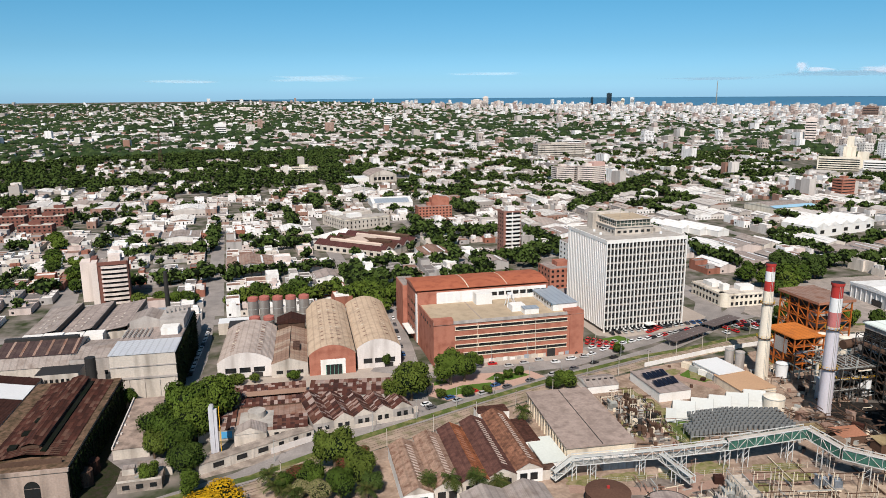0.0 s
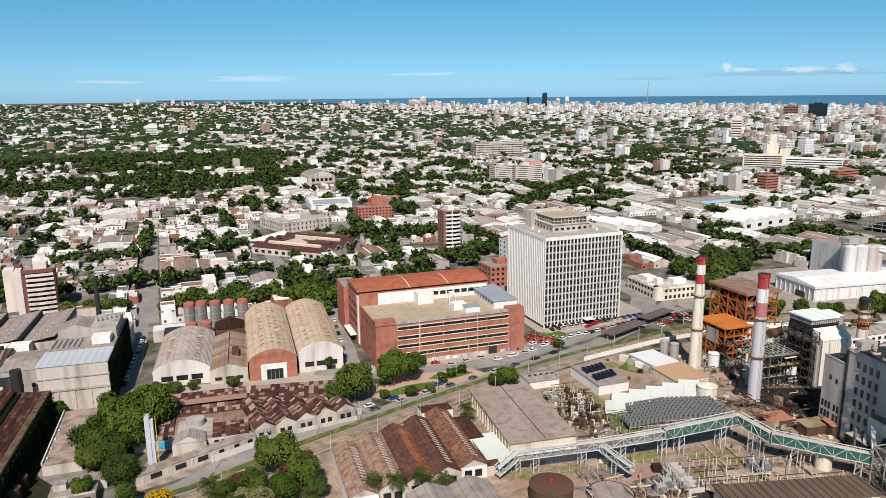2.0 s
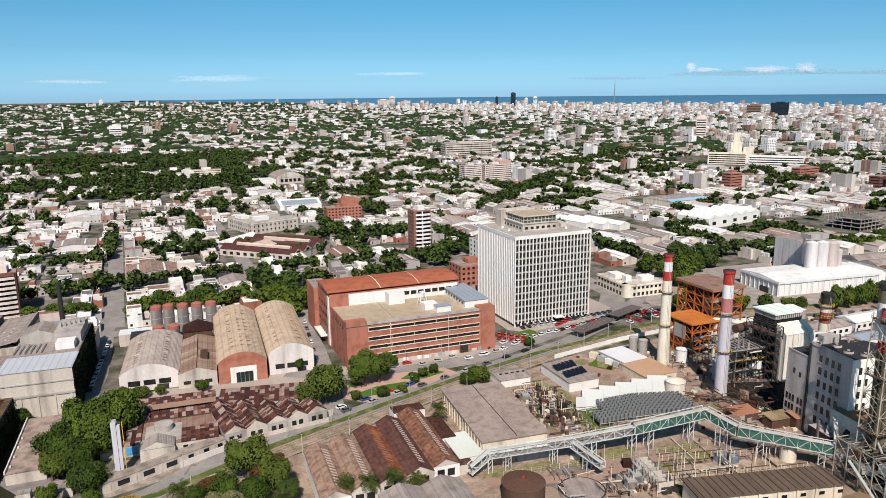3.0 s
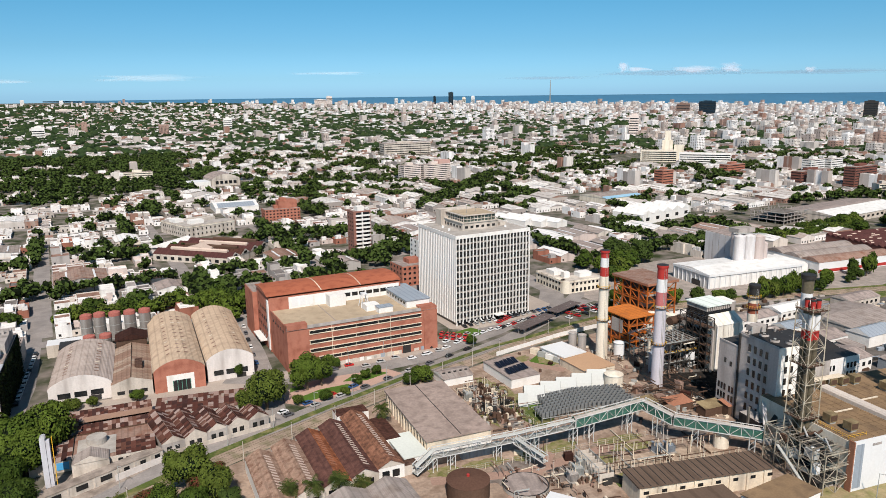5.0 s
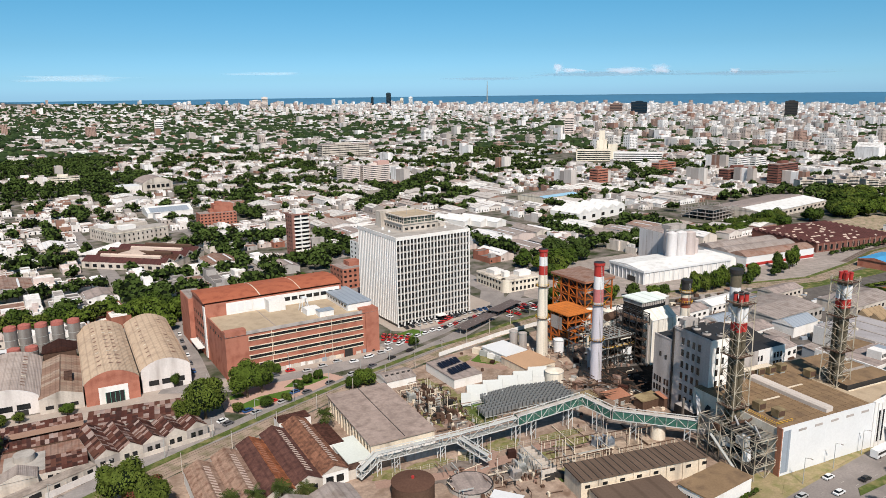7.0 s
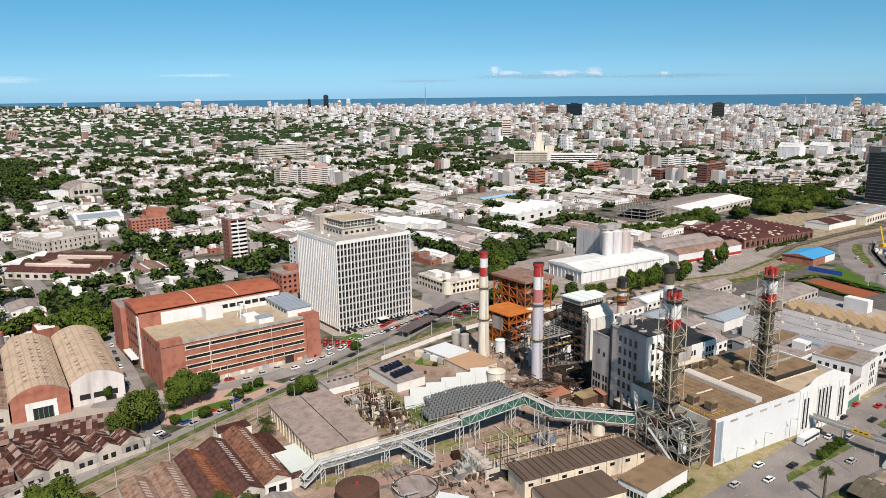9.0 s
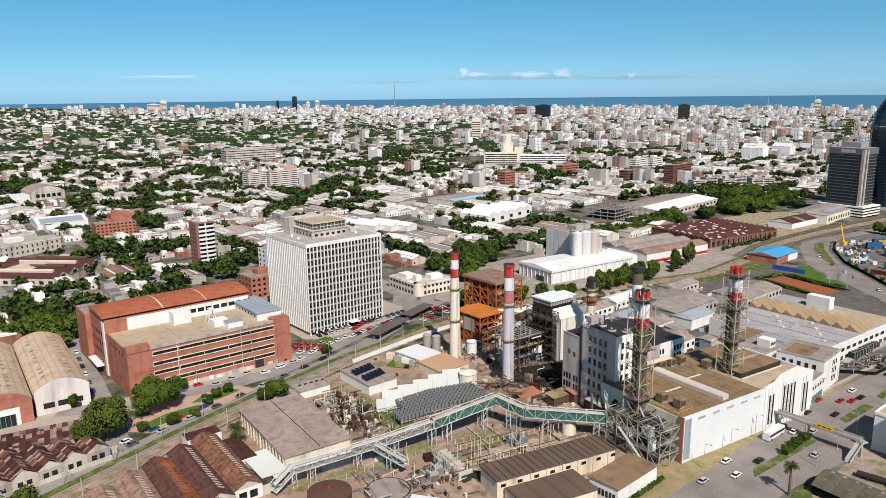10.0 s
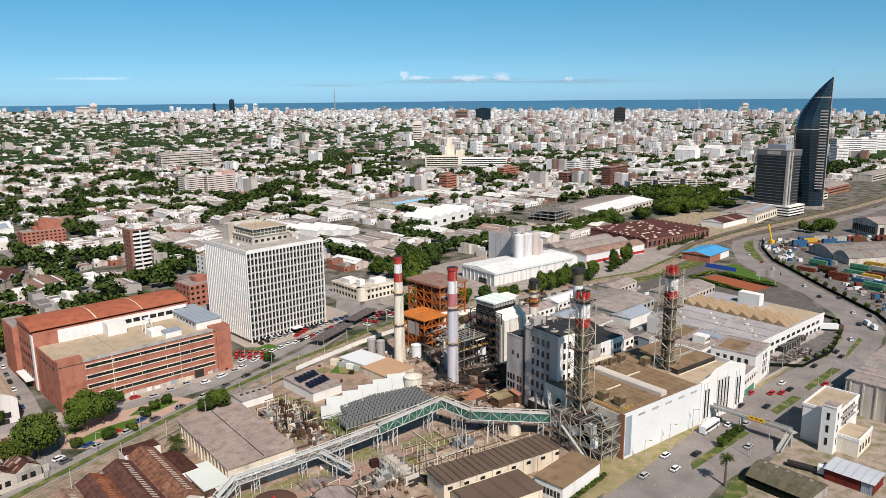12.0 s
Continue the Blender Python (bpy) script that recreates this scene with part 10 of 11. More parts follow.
for f in range(2):
    for k in range(11):
        part("window", Bag().box(2 + k * 4, 3.1 + k * 4, -0.1, 0.1, 2.2 + f * 4, 4.0 + f * 4), WINDOW, t)
        part("window", Bag().box(-0.1, 0.1, 2 + k * 4, 3.1 + k * 4, 2.2 + f * 4, 4.0 + f * 4), WINDOW, t)
t = thing("corner_works", "low pale L-shaped corner building with a rounded front", "building", pose(161.5, 387.7, 0, 0, 0, 12.4))
part("street_wing", Bag().box(3.5, 28, 0, 12, 0, 7.8), OFFW, t)
part("side_wing", Bag().box(0, 11, 3.5, 32, 0, 7.8), OFFW, t)
part("rounded_corner", Bag().cyl(3.5, 3.5, 0, 7.8, 3.5, n=24), OFFW, t, "rounded street corner")
part("cornice", Bag().box(3.5, 28 + 0.3, -0.35, 0, 7.8 - 1.2, 7.8 - 0.7, floor=True).box(-0.35, 0, 3.5, 32 + 0.3, 7.8 - 1.2, 7.8 - 0.7, floor=True), PALE, t)
part("roof", Bag().box(3.5, 28 - 0.3, 0.3, 11.7, 7.8, 7.8 + 0.1), PALE, t)
part("roof", Bag().box(0.3, 10.7, 11.7, 32 - 0.3, 7.8, 7.8 + 0.1), PALE, t)
for x, y, w, d, h in ((14, 5, 9, 6, 2.8), (3, 16, 7, 9, 2.6), (5, 8, 4, 4, 3.4)):
    part("roof_house", Bag().box(x, x + w, y, y + d, 7.8 + 0.1, 7.8 + h), WHITE, t)
for k in range(8):
    for z in (1.0, 5.0):
        part("window", Bag().box(5 + k * 3, 6.6 + k * 3, -0.1, 0.1, z, z + 2), WINDOW, t)
        part("window", Bag().box(-0.1, 0.1, 5 + k * 3.3, 6.6 + k * 3.3, z, z + 2), WINDOW, t)
# mid-town halls that stand out
t = thing("arched_hall", "grey hall with a broad arched roof among the houses", "hall", pose(-92, 992, 0, 0, 0, 20))
part("wall", Bag().box(0, 38, 0, 44, 0, 9), PALE, t)
part("roof", Bag().prism(vault(38, 44, 9, 7, 12), -0.3, 44.3, 0, 1), [CONCROOF, PALE], t, "grey arched roof")
for k in range(5):
    part("window", Bag().box(5 + k * 6, 9 + k * 6, -0.45, -0.3, 3, 7), WINDOW, t)
one("side_shed", Bag().box(-36, -1, 2, 30, 0, 7, 0, 1), [WHITE, BRIGHT], "long white-roofed shed beside the arched hall", "shed", m=pose(-92, 992, 0, 0, 0, 20))
t = thing("sky_lit_shed", "long shed with a white and blue-grey sheet roof", "shed", pose(-69, 762, 0, 0, 0, 13))
part("wall", Bag().box(0, 44, 0, 40, 0, 5), WHITE, t)
part("roof", Bag().prism([(-0.3, 5), (20, 9), (40.3, 5)], -0.3, 44.3, 0, 1, axis="x"), [OFFROOF, WHITE], t)
part("blue_slope", Bag().prism([(1, 5.4), (15, 8.2)], 3, 41, axis="x"), BLUEGREY, t, "blue-grey roof slope")
t = thing("white_gable_hall", "white hall with a row of gables", "hall", pose(316, 582, 0, 0, 0, 26))
part("wall", Bag().box(0, 76, 0, 34, 0, 9), WHITE, t)
for k in range(5):
    part("gable_roof", Bag().prism([(k * 15.2, 9), (k * 15.2 + 7.6, 12.6), (k * 15.2 + 15.2, 9)], -0.2, 34.2, 0, 1), [OFFROOF, WHITE], t)
    part("window", Bag().box(k * 15.2 + 5, k * 15.2 + 10, -0.1, 0.1, 3, 6), WINDOW, t)
t = thing("pale_blue_hall", "low hall with a pale blue sheet roof", "hall", pose(338, 702, 0, 0, 0, 20))
part("wall", Bag().box(0, 54, 0, 42, 0, 6), OFFW, t)
part("roof", Bag().prism([(-0.3, 6), (21, 9), (42.3, 6)], -0.3, 54.3, 0, 1, axis="x"), [GREYASB, OFFW], t)
part("blue_edge", Bag().prism([(-0.5, 6.1), (8, 7.4)], -0.5, 54.5, axis="x"), mat("pale_blue_sheet", [(0.25, 0.42, 0.55)], vary=0.15), t, "pale blue roof edge")
for k in range(3):
    t = thing("white_sheds", "white corrugated shed in a row", "shed", pose(211 + k * 13, 603 - k * 6.5, 0, 0, 0, 28), "white shed row")
    part("wall", Bag().box(0, 13.6, 0, 46, 0, 5), WHITE, t)
    part("roof", Bag().prism([(-0.2, 5), (6.8, 7.6), (13.8, 5)], -0.2, 46.2, 0, 1), [OFFROOF, WHITE], t)

GREYASB2 = mat("dark_canopy_sheet", [(0.12, 0.098, 0.095)], vary=0.2, ribs=0.6)
t = thing("platform_canopy", "flat dark station canopy beside the tracks", "canopy", pose(113, 323, 0, 0, 0, 36))
part("roof", Bag().box(0, 30, 0, 7, 3.2, 3.5, floor=True), GREYASB2, t)
for k in range(7):
    part("post", Bag().beam((1 + k * 4.6, 3.5, 0), (1 + k * 4.6, 3.5, 3.6), 0.3), STEEL, t)
t = thing("platform_canopy", "flat dark canopy over parked cars", "canopy", pose(140, 345, 0, 0, 0, 36))
part("roof", Bag().box(0, 24, 0, 7, 3.2, 3.5, floor=True), GREYASB2, t)
for k in range(6):
    part("post", Bag().beam((1 + k * 4.4, 3.5, 0), (1 + k * 4.4, 3.5, 3.6), 0.3), STEEL, t)

# far landmarks on the skyline
def far_block(az, r, w, d, top, mt, label, name="tower_block", bands=True):
    x, y = r * math.sin(radians(az)), r * math.cos(radians(az))
    z = lie(x, y)
    t = thing(name, label, "tower block", pose(x, y, z, 0, 0, -az))
    h = top - z
    part("wall", Bag().box(-w / 2, w / 2, 0, d, -3, h), mt, t)
    part("roof_house", Bag().box(-w / 4, w / 4, d * 0.2, d * 0.8, h, h + 3), mt, t)
    for f in range(1, int(h / 6)):
        part("window_band", Bag().box(-w / 2 + 1, w / 2 - 1, -0.15, 0.1, f * 6, f * 6 + 2.4), WINDOW, t)


far_block(13.38, 3900, 26, 18, 118, BLUEGLASS, "slim dark blue glass tower on the shore")
far_block(12.1, 3900, 14, 14, 98, BLUEGLASS, "slim dark glass tower on the shore")
far_block(15.1, 3900, 20, 14, 96, BRIGHT, "pale tower with a dark side on the shore")
far_block(14.4, 3880, 18, 14, 90, OFFW, "pale twin tower on the shore")
far_block(32.7, 3000, 62, 24, 74, BLUEGLASS, "wide dark glass block above the town")
far_block(31.0, 3100, 52, 20, 64, mat("dark_brown_block", [(0.18, 0.12, 0.1)], vary=0.1), "wide dark brown block above the town")
far_block(43.2, 3000, 44, 20, 72, DARKSTEEL, "wide dark office block above the town")
far_block(52.1, 3600, 26, 18, 80, OFFW, "pale stepped tower with a spire")
far_block(3.2, 3950, 60, 24, 88, PINKISH, "broad pale apartment group on the skyline")
far_block(3.9, 3900, 30, 24, 104, PINKISH, "tall pale apartment tower on the skyline")
far_block(27.5, 1900, 24, 22, 58, PINKISH, "pale tower above the hospital")
far_block(-14.8, 3900, 70, 24, 58, PINKISH, "pinkish apartment group on the skyline")
far_block(-3.8, 2400, 26, 18, 46, WHITE, "white apartment block among trees")
far_block(-16.5, 2200, 30, 18, 40, WHITE, "white apartment block among trees")
for az, r, top, w in ((21.1, 3900, 176, 5), (-20.95, 1340, 62, 6), (48.9, 3700, 92, 7), (51.9, 3590, 108, 2)):
    x, y = r * math.sin(radians(az)), r * math.cos(radians(az))
    z = lie(x, y)
    t = thing("radio_mast", "thin lattice radio mast above the town", "mast", pose(x, y, z), "radio masts")
    b = Bag()
    for sx in (-1, 1):
        for sy in (-1, 1):
            b.beam((sx * w / 2, sy * w / 2, 0), (sx * 0.5, sy * 0.5, top - z), 0.5 if r < 2000 else 1.1)
    for k in range(10):
        h0, h1 = (top - z) * k / 10, (top - z) * (k + 1) / 10
        e0, e1 = w / 2 * (1 - k / 10) + 0.3, w / 2 * (1 - (k + 1) / 10) + 0.3
        b.beam((-e0, -e0, h0), (e1, -e1, h1), 0.3).beam((e0, -e0, h0), (-e1, -e1, h1), 0.3)
    part("lattice", b, RUSTSTEEL if r < 2000 else STEEL, t)

# small clouds low over the sea, as thin far sheets
def cloud_stuff(name, col, dense):
    m = bpy.data.materials.new(name)
    m.use_nodes = True
    n, l = m.node_tree.nodes, m.node_tree.links
    b = n["Principled BSDF"]
    b.inputs["Base Color"].default_value, b.inputs["Roughness"].default_value = (*col, 1), 1
    b.inputs["Specular IOR Level"].default_value = 0
    co = n.new("ShaderNodeTexCoord")
    ln = n.new("ShaderNodeVectorMath")
    ln.operation = "LENGTH"
    l.new(co.outputs["Object"], ln.inputs[0])
    fall = n.new("ShaderNodeMapRange")
    fall.inputs["From Min"].default_value, fall.inputs["From Max"].default_value = 0.1, 1.0
    fall.inputs["To Min"].default_value, fall.inputs["To Max"].default_value = 0.5, -0.42
    l.new(ln.outputs["Value"], fall.inputs["Value"])
    ns = n.new("ShaderNodeTexNoise")
    ns.inputs["Scale"].default_value, ns.inputs["Detail"].default_value = 2.6, 6
    info = n.new("ShaderNodeObjectInfo")
    shift = n.new("ShaderNodeVectorMath")
    shift.operation = "ADD"
    l.new(co.outputs["Object"], shift.inputs[0])
    l.new(info.outputs["Location"], shift.inputs[1])
    l.new(shift.outputs[0], ns.inputs["Vector"])
    add = n.new("ShaderNodeMath")
    l.new(fall.outputs[0], add.inputs[0])
    l.new(ns.outputs["Fac"], add.inputs[1])
    cut = n.new("ShaderNodeMapRange")
    cut.interpolation_type = "SMOOTHSTEP"
    cut.inputs["From Min"].default_value, cut.inputs["From Max"].default_value, cut.inputs["To Max"].default_value = 0.45, 0.95, dense
    l.new(add.outputs[0], cut.inputs["Value"])
    l.new(cut.outputs[0], b.inputs["Alpha"])
    return m


PUFF, HAZE, WISP = cloud_stuff("white_cloud", (0.66, 0.64, 0.70), 0.55), cloud_stuff("grey_haze_cloud", (0.24, 0.34, 0.44), 0.55), cloud_stuff("thin_wisp", (0.75, 0.78, 0.82), 0.25)
for az, up, w, h, mt in ((26.6, 1.72, 64, 62, PUFF), (27.6, 1.5, 150, 26, PUFF), (34.1, 1.5, 120, 52, PUFF), (31.6, 1.42, 260, 34, PUFF), (39.3, 1.28, 60, 28, PUFF), (30.5, 1.22, 900, 36, HAZE), (40, 1.1, 900, 24, HAZE), (21, 0.98, 500, 20, HAZE), (-9, 1.2, 600, 34, WISP), (-19, 1.0, 420, 22, WISP), (4, 1.5, 500, 18, WISP)):
    x, y = 4820 * math.sin(radians(az)), 4820 * math.cos(radians(az))
    b = Bag()
    b.poly([(-1, 0, -1), (1, 0, -1), (1, 0, 1), (-1, 0, 1)])
    one("cloud", b, mt, "small white cloud low over the horizon" if mt == PUFF else "thin hazy cloud streak over the horizon", "cloud", kind="structure", m=pose(x, y, 120.5 + 4820 * math.tan(radians(up)), 0, 0, -az) @ Matrix.Diagonal((w, 1, h, 1)))

# ---- trees and palms near by ----
near_trees = [(-92, 242, 19, 21, 0), (-83, 248, 18, 21, 1), (-98, 233, 15, 15, 2), (-86, 234, 17, 18, 3), (-89, 225, 14, 14, 1), (-96, 222, 10, 11, 0), (-81.5, 211, 13, 12, 1), (-91, 205, 7, 9, 2), (-76, 199, 9, 9, 0), (-95, 250, 12, 13, 1), (-88, 256, 10, 11, 2),
              (-34, 213, 15, 16, 0), (-25, 205, 12, 13, 1), (-30, 197, 10, 11, 3), (-11, 267, 17, 18, 1), (5, 282, 16, 17, 0), (11, 285, 13, 15, 2), (18.5, 302, 5, 6, 1), (52.7, 279, 11, 8, 3), (48, 277, 8, 6, 1), (-17, 263, 11, 12, 2),
              (12, 270, 6, 5, 1), (26, 283, 6, 5, 0), (30, 288, 5, 5, 2), (35, 291, 5, 5, 3), (1, 268, 5, 5, 2), (20, 273, 5, 4, 0), (-122, 264, 8, 8, 1), (-92, 286, 6, 5, 0), (-86, 285, 9, 5, 1), (-78, 286, 5, 5, 2), (-62, 288, 7, 5, 3), (-24, 304, 6, 7, 0), (85, 318, 6, 5, 1)]
for x, y, w, h, k in near_trees:
    tree(x, y, w, h, k, "broad leafy green tree beside the works" if w > 8 else "small round green tree")
REDLEAF = mat("red_flowering_foliage", [(0.17, 0.045, 0.035), (0.07, 0.075, 0.02), (0.12, 0.04, 0.03), (0.06, 0.07, 0.02)], vary=0.4, island=True)
PALELEAF = mat("pale_dry_foliage", [(0.19, 0.18, 0.08), (0.12, 0.13, 0.045), (0.23, 0.2, 0.11)], vary=0.35, island=True)
for x, y, w, h, mt, wd in ((-29.5, 211, 8, 7, REDLEAF, "shrub full of red blossom among the trees"), (-27, 219, 8, 6, REDLEAF, "shrub full of red blossom among the trees"), (-46, 208, 8, 5, REDLEAF, "shrub full of red blossom among the trees"),
                           (-40, 203, 10, 9, None, "leafy green tree beside the works"), (-36, 195, 9, 7, PALELEAF, "pale dry shrub below the trees"), (-42, 197, 7, 6, PALELEAF, "pale dry shrub below the trees"), (-48, 201, 8, 6, None, "low green shrub beside the palms"), (-21, 199, 8, 8, LEAFTOWN, "leafy green tree beside the works")):
    tree(x, y, w, h, int(w) % 4, wd, mt)
for k in range(13):
    tree(-118 + k * 7.2, 398 + (k % 3) * 3 + k * 1.2, 12 + (k % 4), 11 + (k % 3) * 1.5, k % 4, "dense green street tree behind the sheds", group="street trees")
for x, y in ((-40, 392), (-32, 384), (-26, 396), (-36, 402), (-22, 408), (-46, 400)):
    tree(x, y, 14, 14, int(-x) % 4, "dense green street tree behind the sheds", group="street trees")
for x, y, w in ((-160, 400, 13), (-170, 396, 12), (-150, 402, 12), (-142, 398, 10), (-245, 470, 14), (-262, 478, 13), (-235, 452, 11), (-225, 432, 10), (-272, 500, 15), (-285, 520, 15), (-255, 495, 12), (-300, 560, 15), (-320, 590, 15), (-310, 575, 13)):
    tree(x, y, w, 10, int(-x) % 4, "green street tree among the houses", group="street trees")
for k in range(11):
    a = random.Random(k)
    tree(196 + a.uniform(-4, 44), 404 + a.uniform(0, 50), a.uniform(11, 16), a.uniform(10, 14), k % 4, "big green tree before the silo factory", group="works trees")
for k in range(12):
    tree(262 + k * 4.4 - (k > 6) * 2, 349 - (k % 2) * 3 + k * 1.1, 8, 11 + k % 3 * 1.5, k % 4, "dark upright tree before the white factory", group="works trees")
for x, y, w, h in ((330, 372, 10, 9), (352, 372, 11, 10), (366, 378, 9, 15), (372, 382, 9, 16), (360, 384, 8, 12), (300, 352, 9, 9), (312, 356, 8, 8), (322, 362, 9, 9), (238, 348, 9, 9), (248, 350, 8, 8), (228, 352, 10, 10), (214, 352, 10, 11), (204, 366, 11, 12), (196, 376, 12, 12), (343, 366, 7, 6), (172, 352, 8, 9), (178, 340, 10, 10), (186, 352, 9, 11), (168, 338, 6, 7), (182, 362, 9, 10)):
    tree(x, y, w, h, int(x) % 4, "green tree beside the railway", group="works trees")
SHEDLAND = [(430, 540), (446, 536), (484, 527), (606, 573), (606, 576), (584, 640), (470, 598), (424, 585)]
for k in range(105):
    a = random.Random(100 + k)
    x = 460 + a.uniform(0, 250)
    y = 496 + (x - 480) * 0.24 + a.uniform(0, 80)
    if inside(x, y, SHEDLAND):
        continue
    if not held(x, y):
        tree(x, y, a.uniform(13, 19), a.uniform(11, 15), k % 4, "big green tree before the glass towers", group="port trees")
for k in range(46):
    a = random.Random(700 + k)
    x = 330 + a.uniform(0, 150)
    y = 470 + (x - 330) * 0.2 + a.uniform(0, 26)
    if not (410 < x < 505 and y < 474) and not inside(x, y, SHEDLAND):
        tree(x, y, a.uniform(9, 14), a.uniform(8, 12), k % 4, "green tree between the warehouses", group="works trees")
for k in range(26):
    a = random.Random(760 + k)
    tree(560 + a.uniform(0, 90), 500 + a.uniform(0, 40) + k * 0.8, a.uniform(11, 17), a.uniform(10, 14), k % 4, "big green tree before the glass towers", group="port trees")
for k in range(16):
    a = random.Random(300 + k)
    tree(720 + k * 9, 492 + k * 3.2 + a.uniform(-3, 3), 9, 9, k % 4, "green tree along the railway", group="port trees")
for k in range(10):
    a = random.Random(500 + k)
    tree(592 + a.uniform(-8, 40), 372 + a.uniform(0, 20), a.uniform(9, 13), a.uniform(9, 13), k % 4, "green tree among the port stacks", group="port trees")
for k in range(12):
    s = k / 11
    tree(400 + 66 * s + (k % 2), 214 + 112 * s, 3.4, 3.6, k % 4, "small tree along the port fence", group="port trees")
for k in range(9):
    s = k / 8
    tree(300 + 66 * s, 187.5 + 28 * s * s + 2, 3.0, 2.4, k % 4, "low bush on the wall of the truck park", group="shrubs")
for k in range(16):
    a = random.Random(700 + k)
    tree(424 + k * 4.6, 401.5 + k * 1.0 + a.uniform(-2, 2), a.uniform(3, 6), a.uniform(2.4, 4.5), k % 4, "low bush beside the tracks", LEAFTOWN, group="track bushes")
for k in range(15):
    a = random.Random(820 + k)
    x, y = (228 + a.uniform(0, 52), 436 + a.uniform(0, 52)) if k < 11 else (292 + a.uniform(0, 36), 480 + a.uniform(0, 24))
    tree(x, y, a.uniform(11, 16), a.uniform(9, 13), k % 4, "big dark green tree behind the silo factory", LEAFTOWN, group="works trees")
tree(-66, 190, 19, 8, 2, "low spreading tree covered in yellow blossom", YELLOWLEAF)
for k, (x, y) in enumerate(((206, 155.5), (202, 154.2), (198, 153), (211, 156.5))):
    tree(x, y, 4.4, 4, k % 4, "round clipped shrub on the median", group="shrubs")
for k in range(12):
    tree(149 - k * 1.7, 158.5 - k * 0.55, 1.9, 1.8, k % 4, "small clipped shrub beside the block", group="shrubs")


def palm(x, y, h, spread, label):
    t = thing("palm_tree", label, "palm tree", pose(x, y, lie(x, y), 0, 0, x * 31 % 360), "palms")
    rng = random.Random(int(x * 7 + y))
    part("trunk", Bag().cyl(0, 0, -0.2, h, 0.42, 0.3, 10), BARK, t)
    for k in range(26):
        a = k * 2.4
        up = rng.uniform(-0.35, 1.35)
        b = Bag()
        along = lambda q: Vector((math.cos(a) * spread * q * (1 - 0.2 * abs(up)), math.sin(a) * spread * q * (1 - 0.2 * abs(up)), h + up * spread * 0.7 * q - spread * 0.48 * q * q))
        side = Vector((-math.sin(a), math.cos(a), 0))
        for j in range(8):
            b.beam(along(j / 8), along((j + 1) / 8), 0.05)
        for j in range(1, 22):
            q = j / 22
            p, tip = along(q), along(min(1, q + 0.12))
            reach = spread * 0.26 * math.sin(math.pi * (0.12 + 0.8 * q)) + 0.1
            w = (along(q + 0.022) - along(q - 0.022)) * 0.42
            for sd in (-1, 1):
                e = tip + side * sd * reach - Vector((0, 0, reach * rng.uniform(0.3, 0.7)))
                b.poly([tuple(p - w), tuple(p + w), tuple(e + w * 0.3), tuple(e - w * 0.3)])
        part("frond", b, PALMLEAF, t)


palm(178, 135.2, 9.8, 2.6, "tall slim palm on the avenue verge")
for x, y, h in ((-3.5, 195.8, 7), (3.3, 195.8, 7.2), (11.2, 196, 7.4), (30.8, 243, 6.8), (-53, 203, 5), (-50, 198, 4), (-22, 196, 4), (-44, 195, 4), (18.4, 197, 5)):
    palm(x, y, h, 3.8, "stout palm with a full green crown")


# ---- cars ----
CARS = [("white", BRIGHT), ("silver", SILVER), ("black", mat("black_car_paint", [(0.02, 0.02, 0.022)], rough=0.3, vary=0.05)), ("red", mat("red_car_paint", [(0.42, 0.02, 0.02)], rough=0.3, vary=0.05)), ("dark grey", mat("grey_car_paint", [(0.1, 0.1, 0.11)], rough=0.3, vary=0.05)),
        ("blue", mat("blue_car_paint", [(0.03, 0.08, 0.2)], rough=0.3, vary=0.05))]
WHEEL = Bag().prism([(0.31 * math.cos(6.283 * k / 12), 0.31 + 0.31 * math.sin(6.283 * k / 12)) for k in range(13)], -0.1, 0.1, 0, 0).make("wheel", DARKSTEEL)
CARBODY = {}
for c, m in CARS:
    b = Bag()
    prof = [(-2.1, 0.3), (-2.15, 0.75), (-1.9, 0.9), (-1.3, 0.95), (1.2, 0.95), (2.0, 0.82), (2.12, 0.6), (2.1, 0.3)]
    vs = [(x, -0.85, z) for x, z in prof] + [(x, 0.85, z) for x, z in prof]
    b.mesh(vs, [(k, k + 1, 9 + k, 8 + k)[::-1] for k in range(7)] + [tuple(range(8))[::-1], tuple(range(8, 16))])
    CARBODY[c] = b.make("body", m)
cb = Bag()
vs = [(-1.7, -0.78, 0.92), (1.2, -0.78, 0.92), (0.6, -0.62, 1.42), (-1.2, -0.62, 1.42), (-1.7, 0.78, 0.92), (1.2, 0.78, 0.92), (0.6, 0.62, 1.42), (-1.2, 0.62, 1.42)]
cb.mesh(vs, [(0, 1, 2, 3), (5, 4, 7, 6), (1, 5, 6, 2), (4, 0, 3, 7)], 0)
CABIN = cb.make("cabin", WINDOW)
ROOFP = {c: Bag().box(-1.2, 0.6, -0.62, 0.62, 1.41, 1.46).make("roof_panel", m) for c, m in CARS}


def car(x, y, a, c):
    t = thing("car", f"{c} car on the asphalt", "car", pose(x, y, lie(x, y) + 0.13, 0, 0, a), "cars")
    part("body", CARBODY[c], None, t)
    part("cabin", CABIN, None, t)
    part("roof_panel", ROOFP[c], None, t)
    for sx in (-1.3, 1.35):
        for sy in (-0.8, 0.8):
            if math.hypot(x, y) < 265:
                part("wheel", WHEEL, None, t).location = (sx, sy, 0)


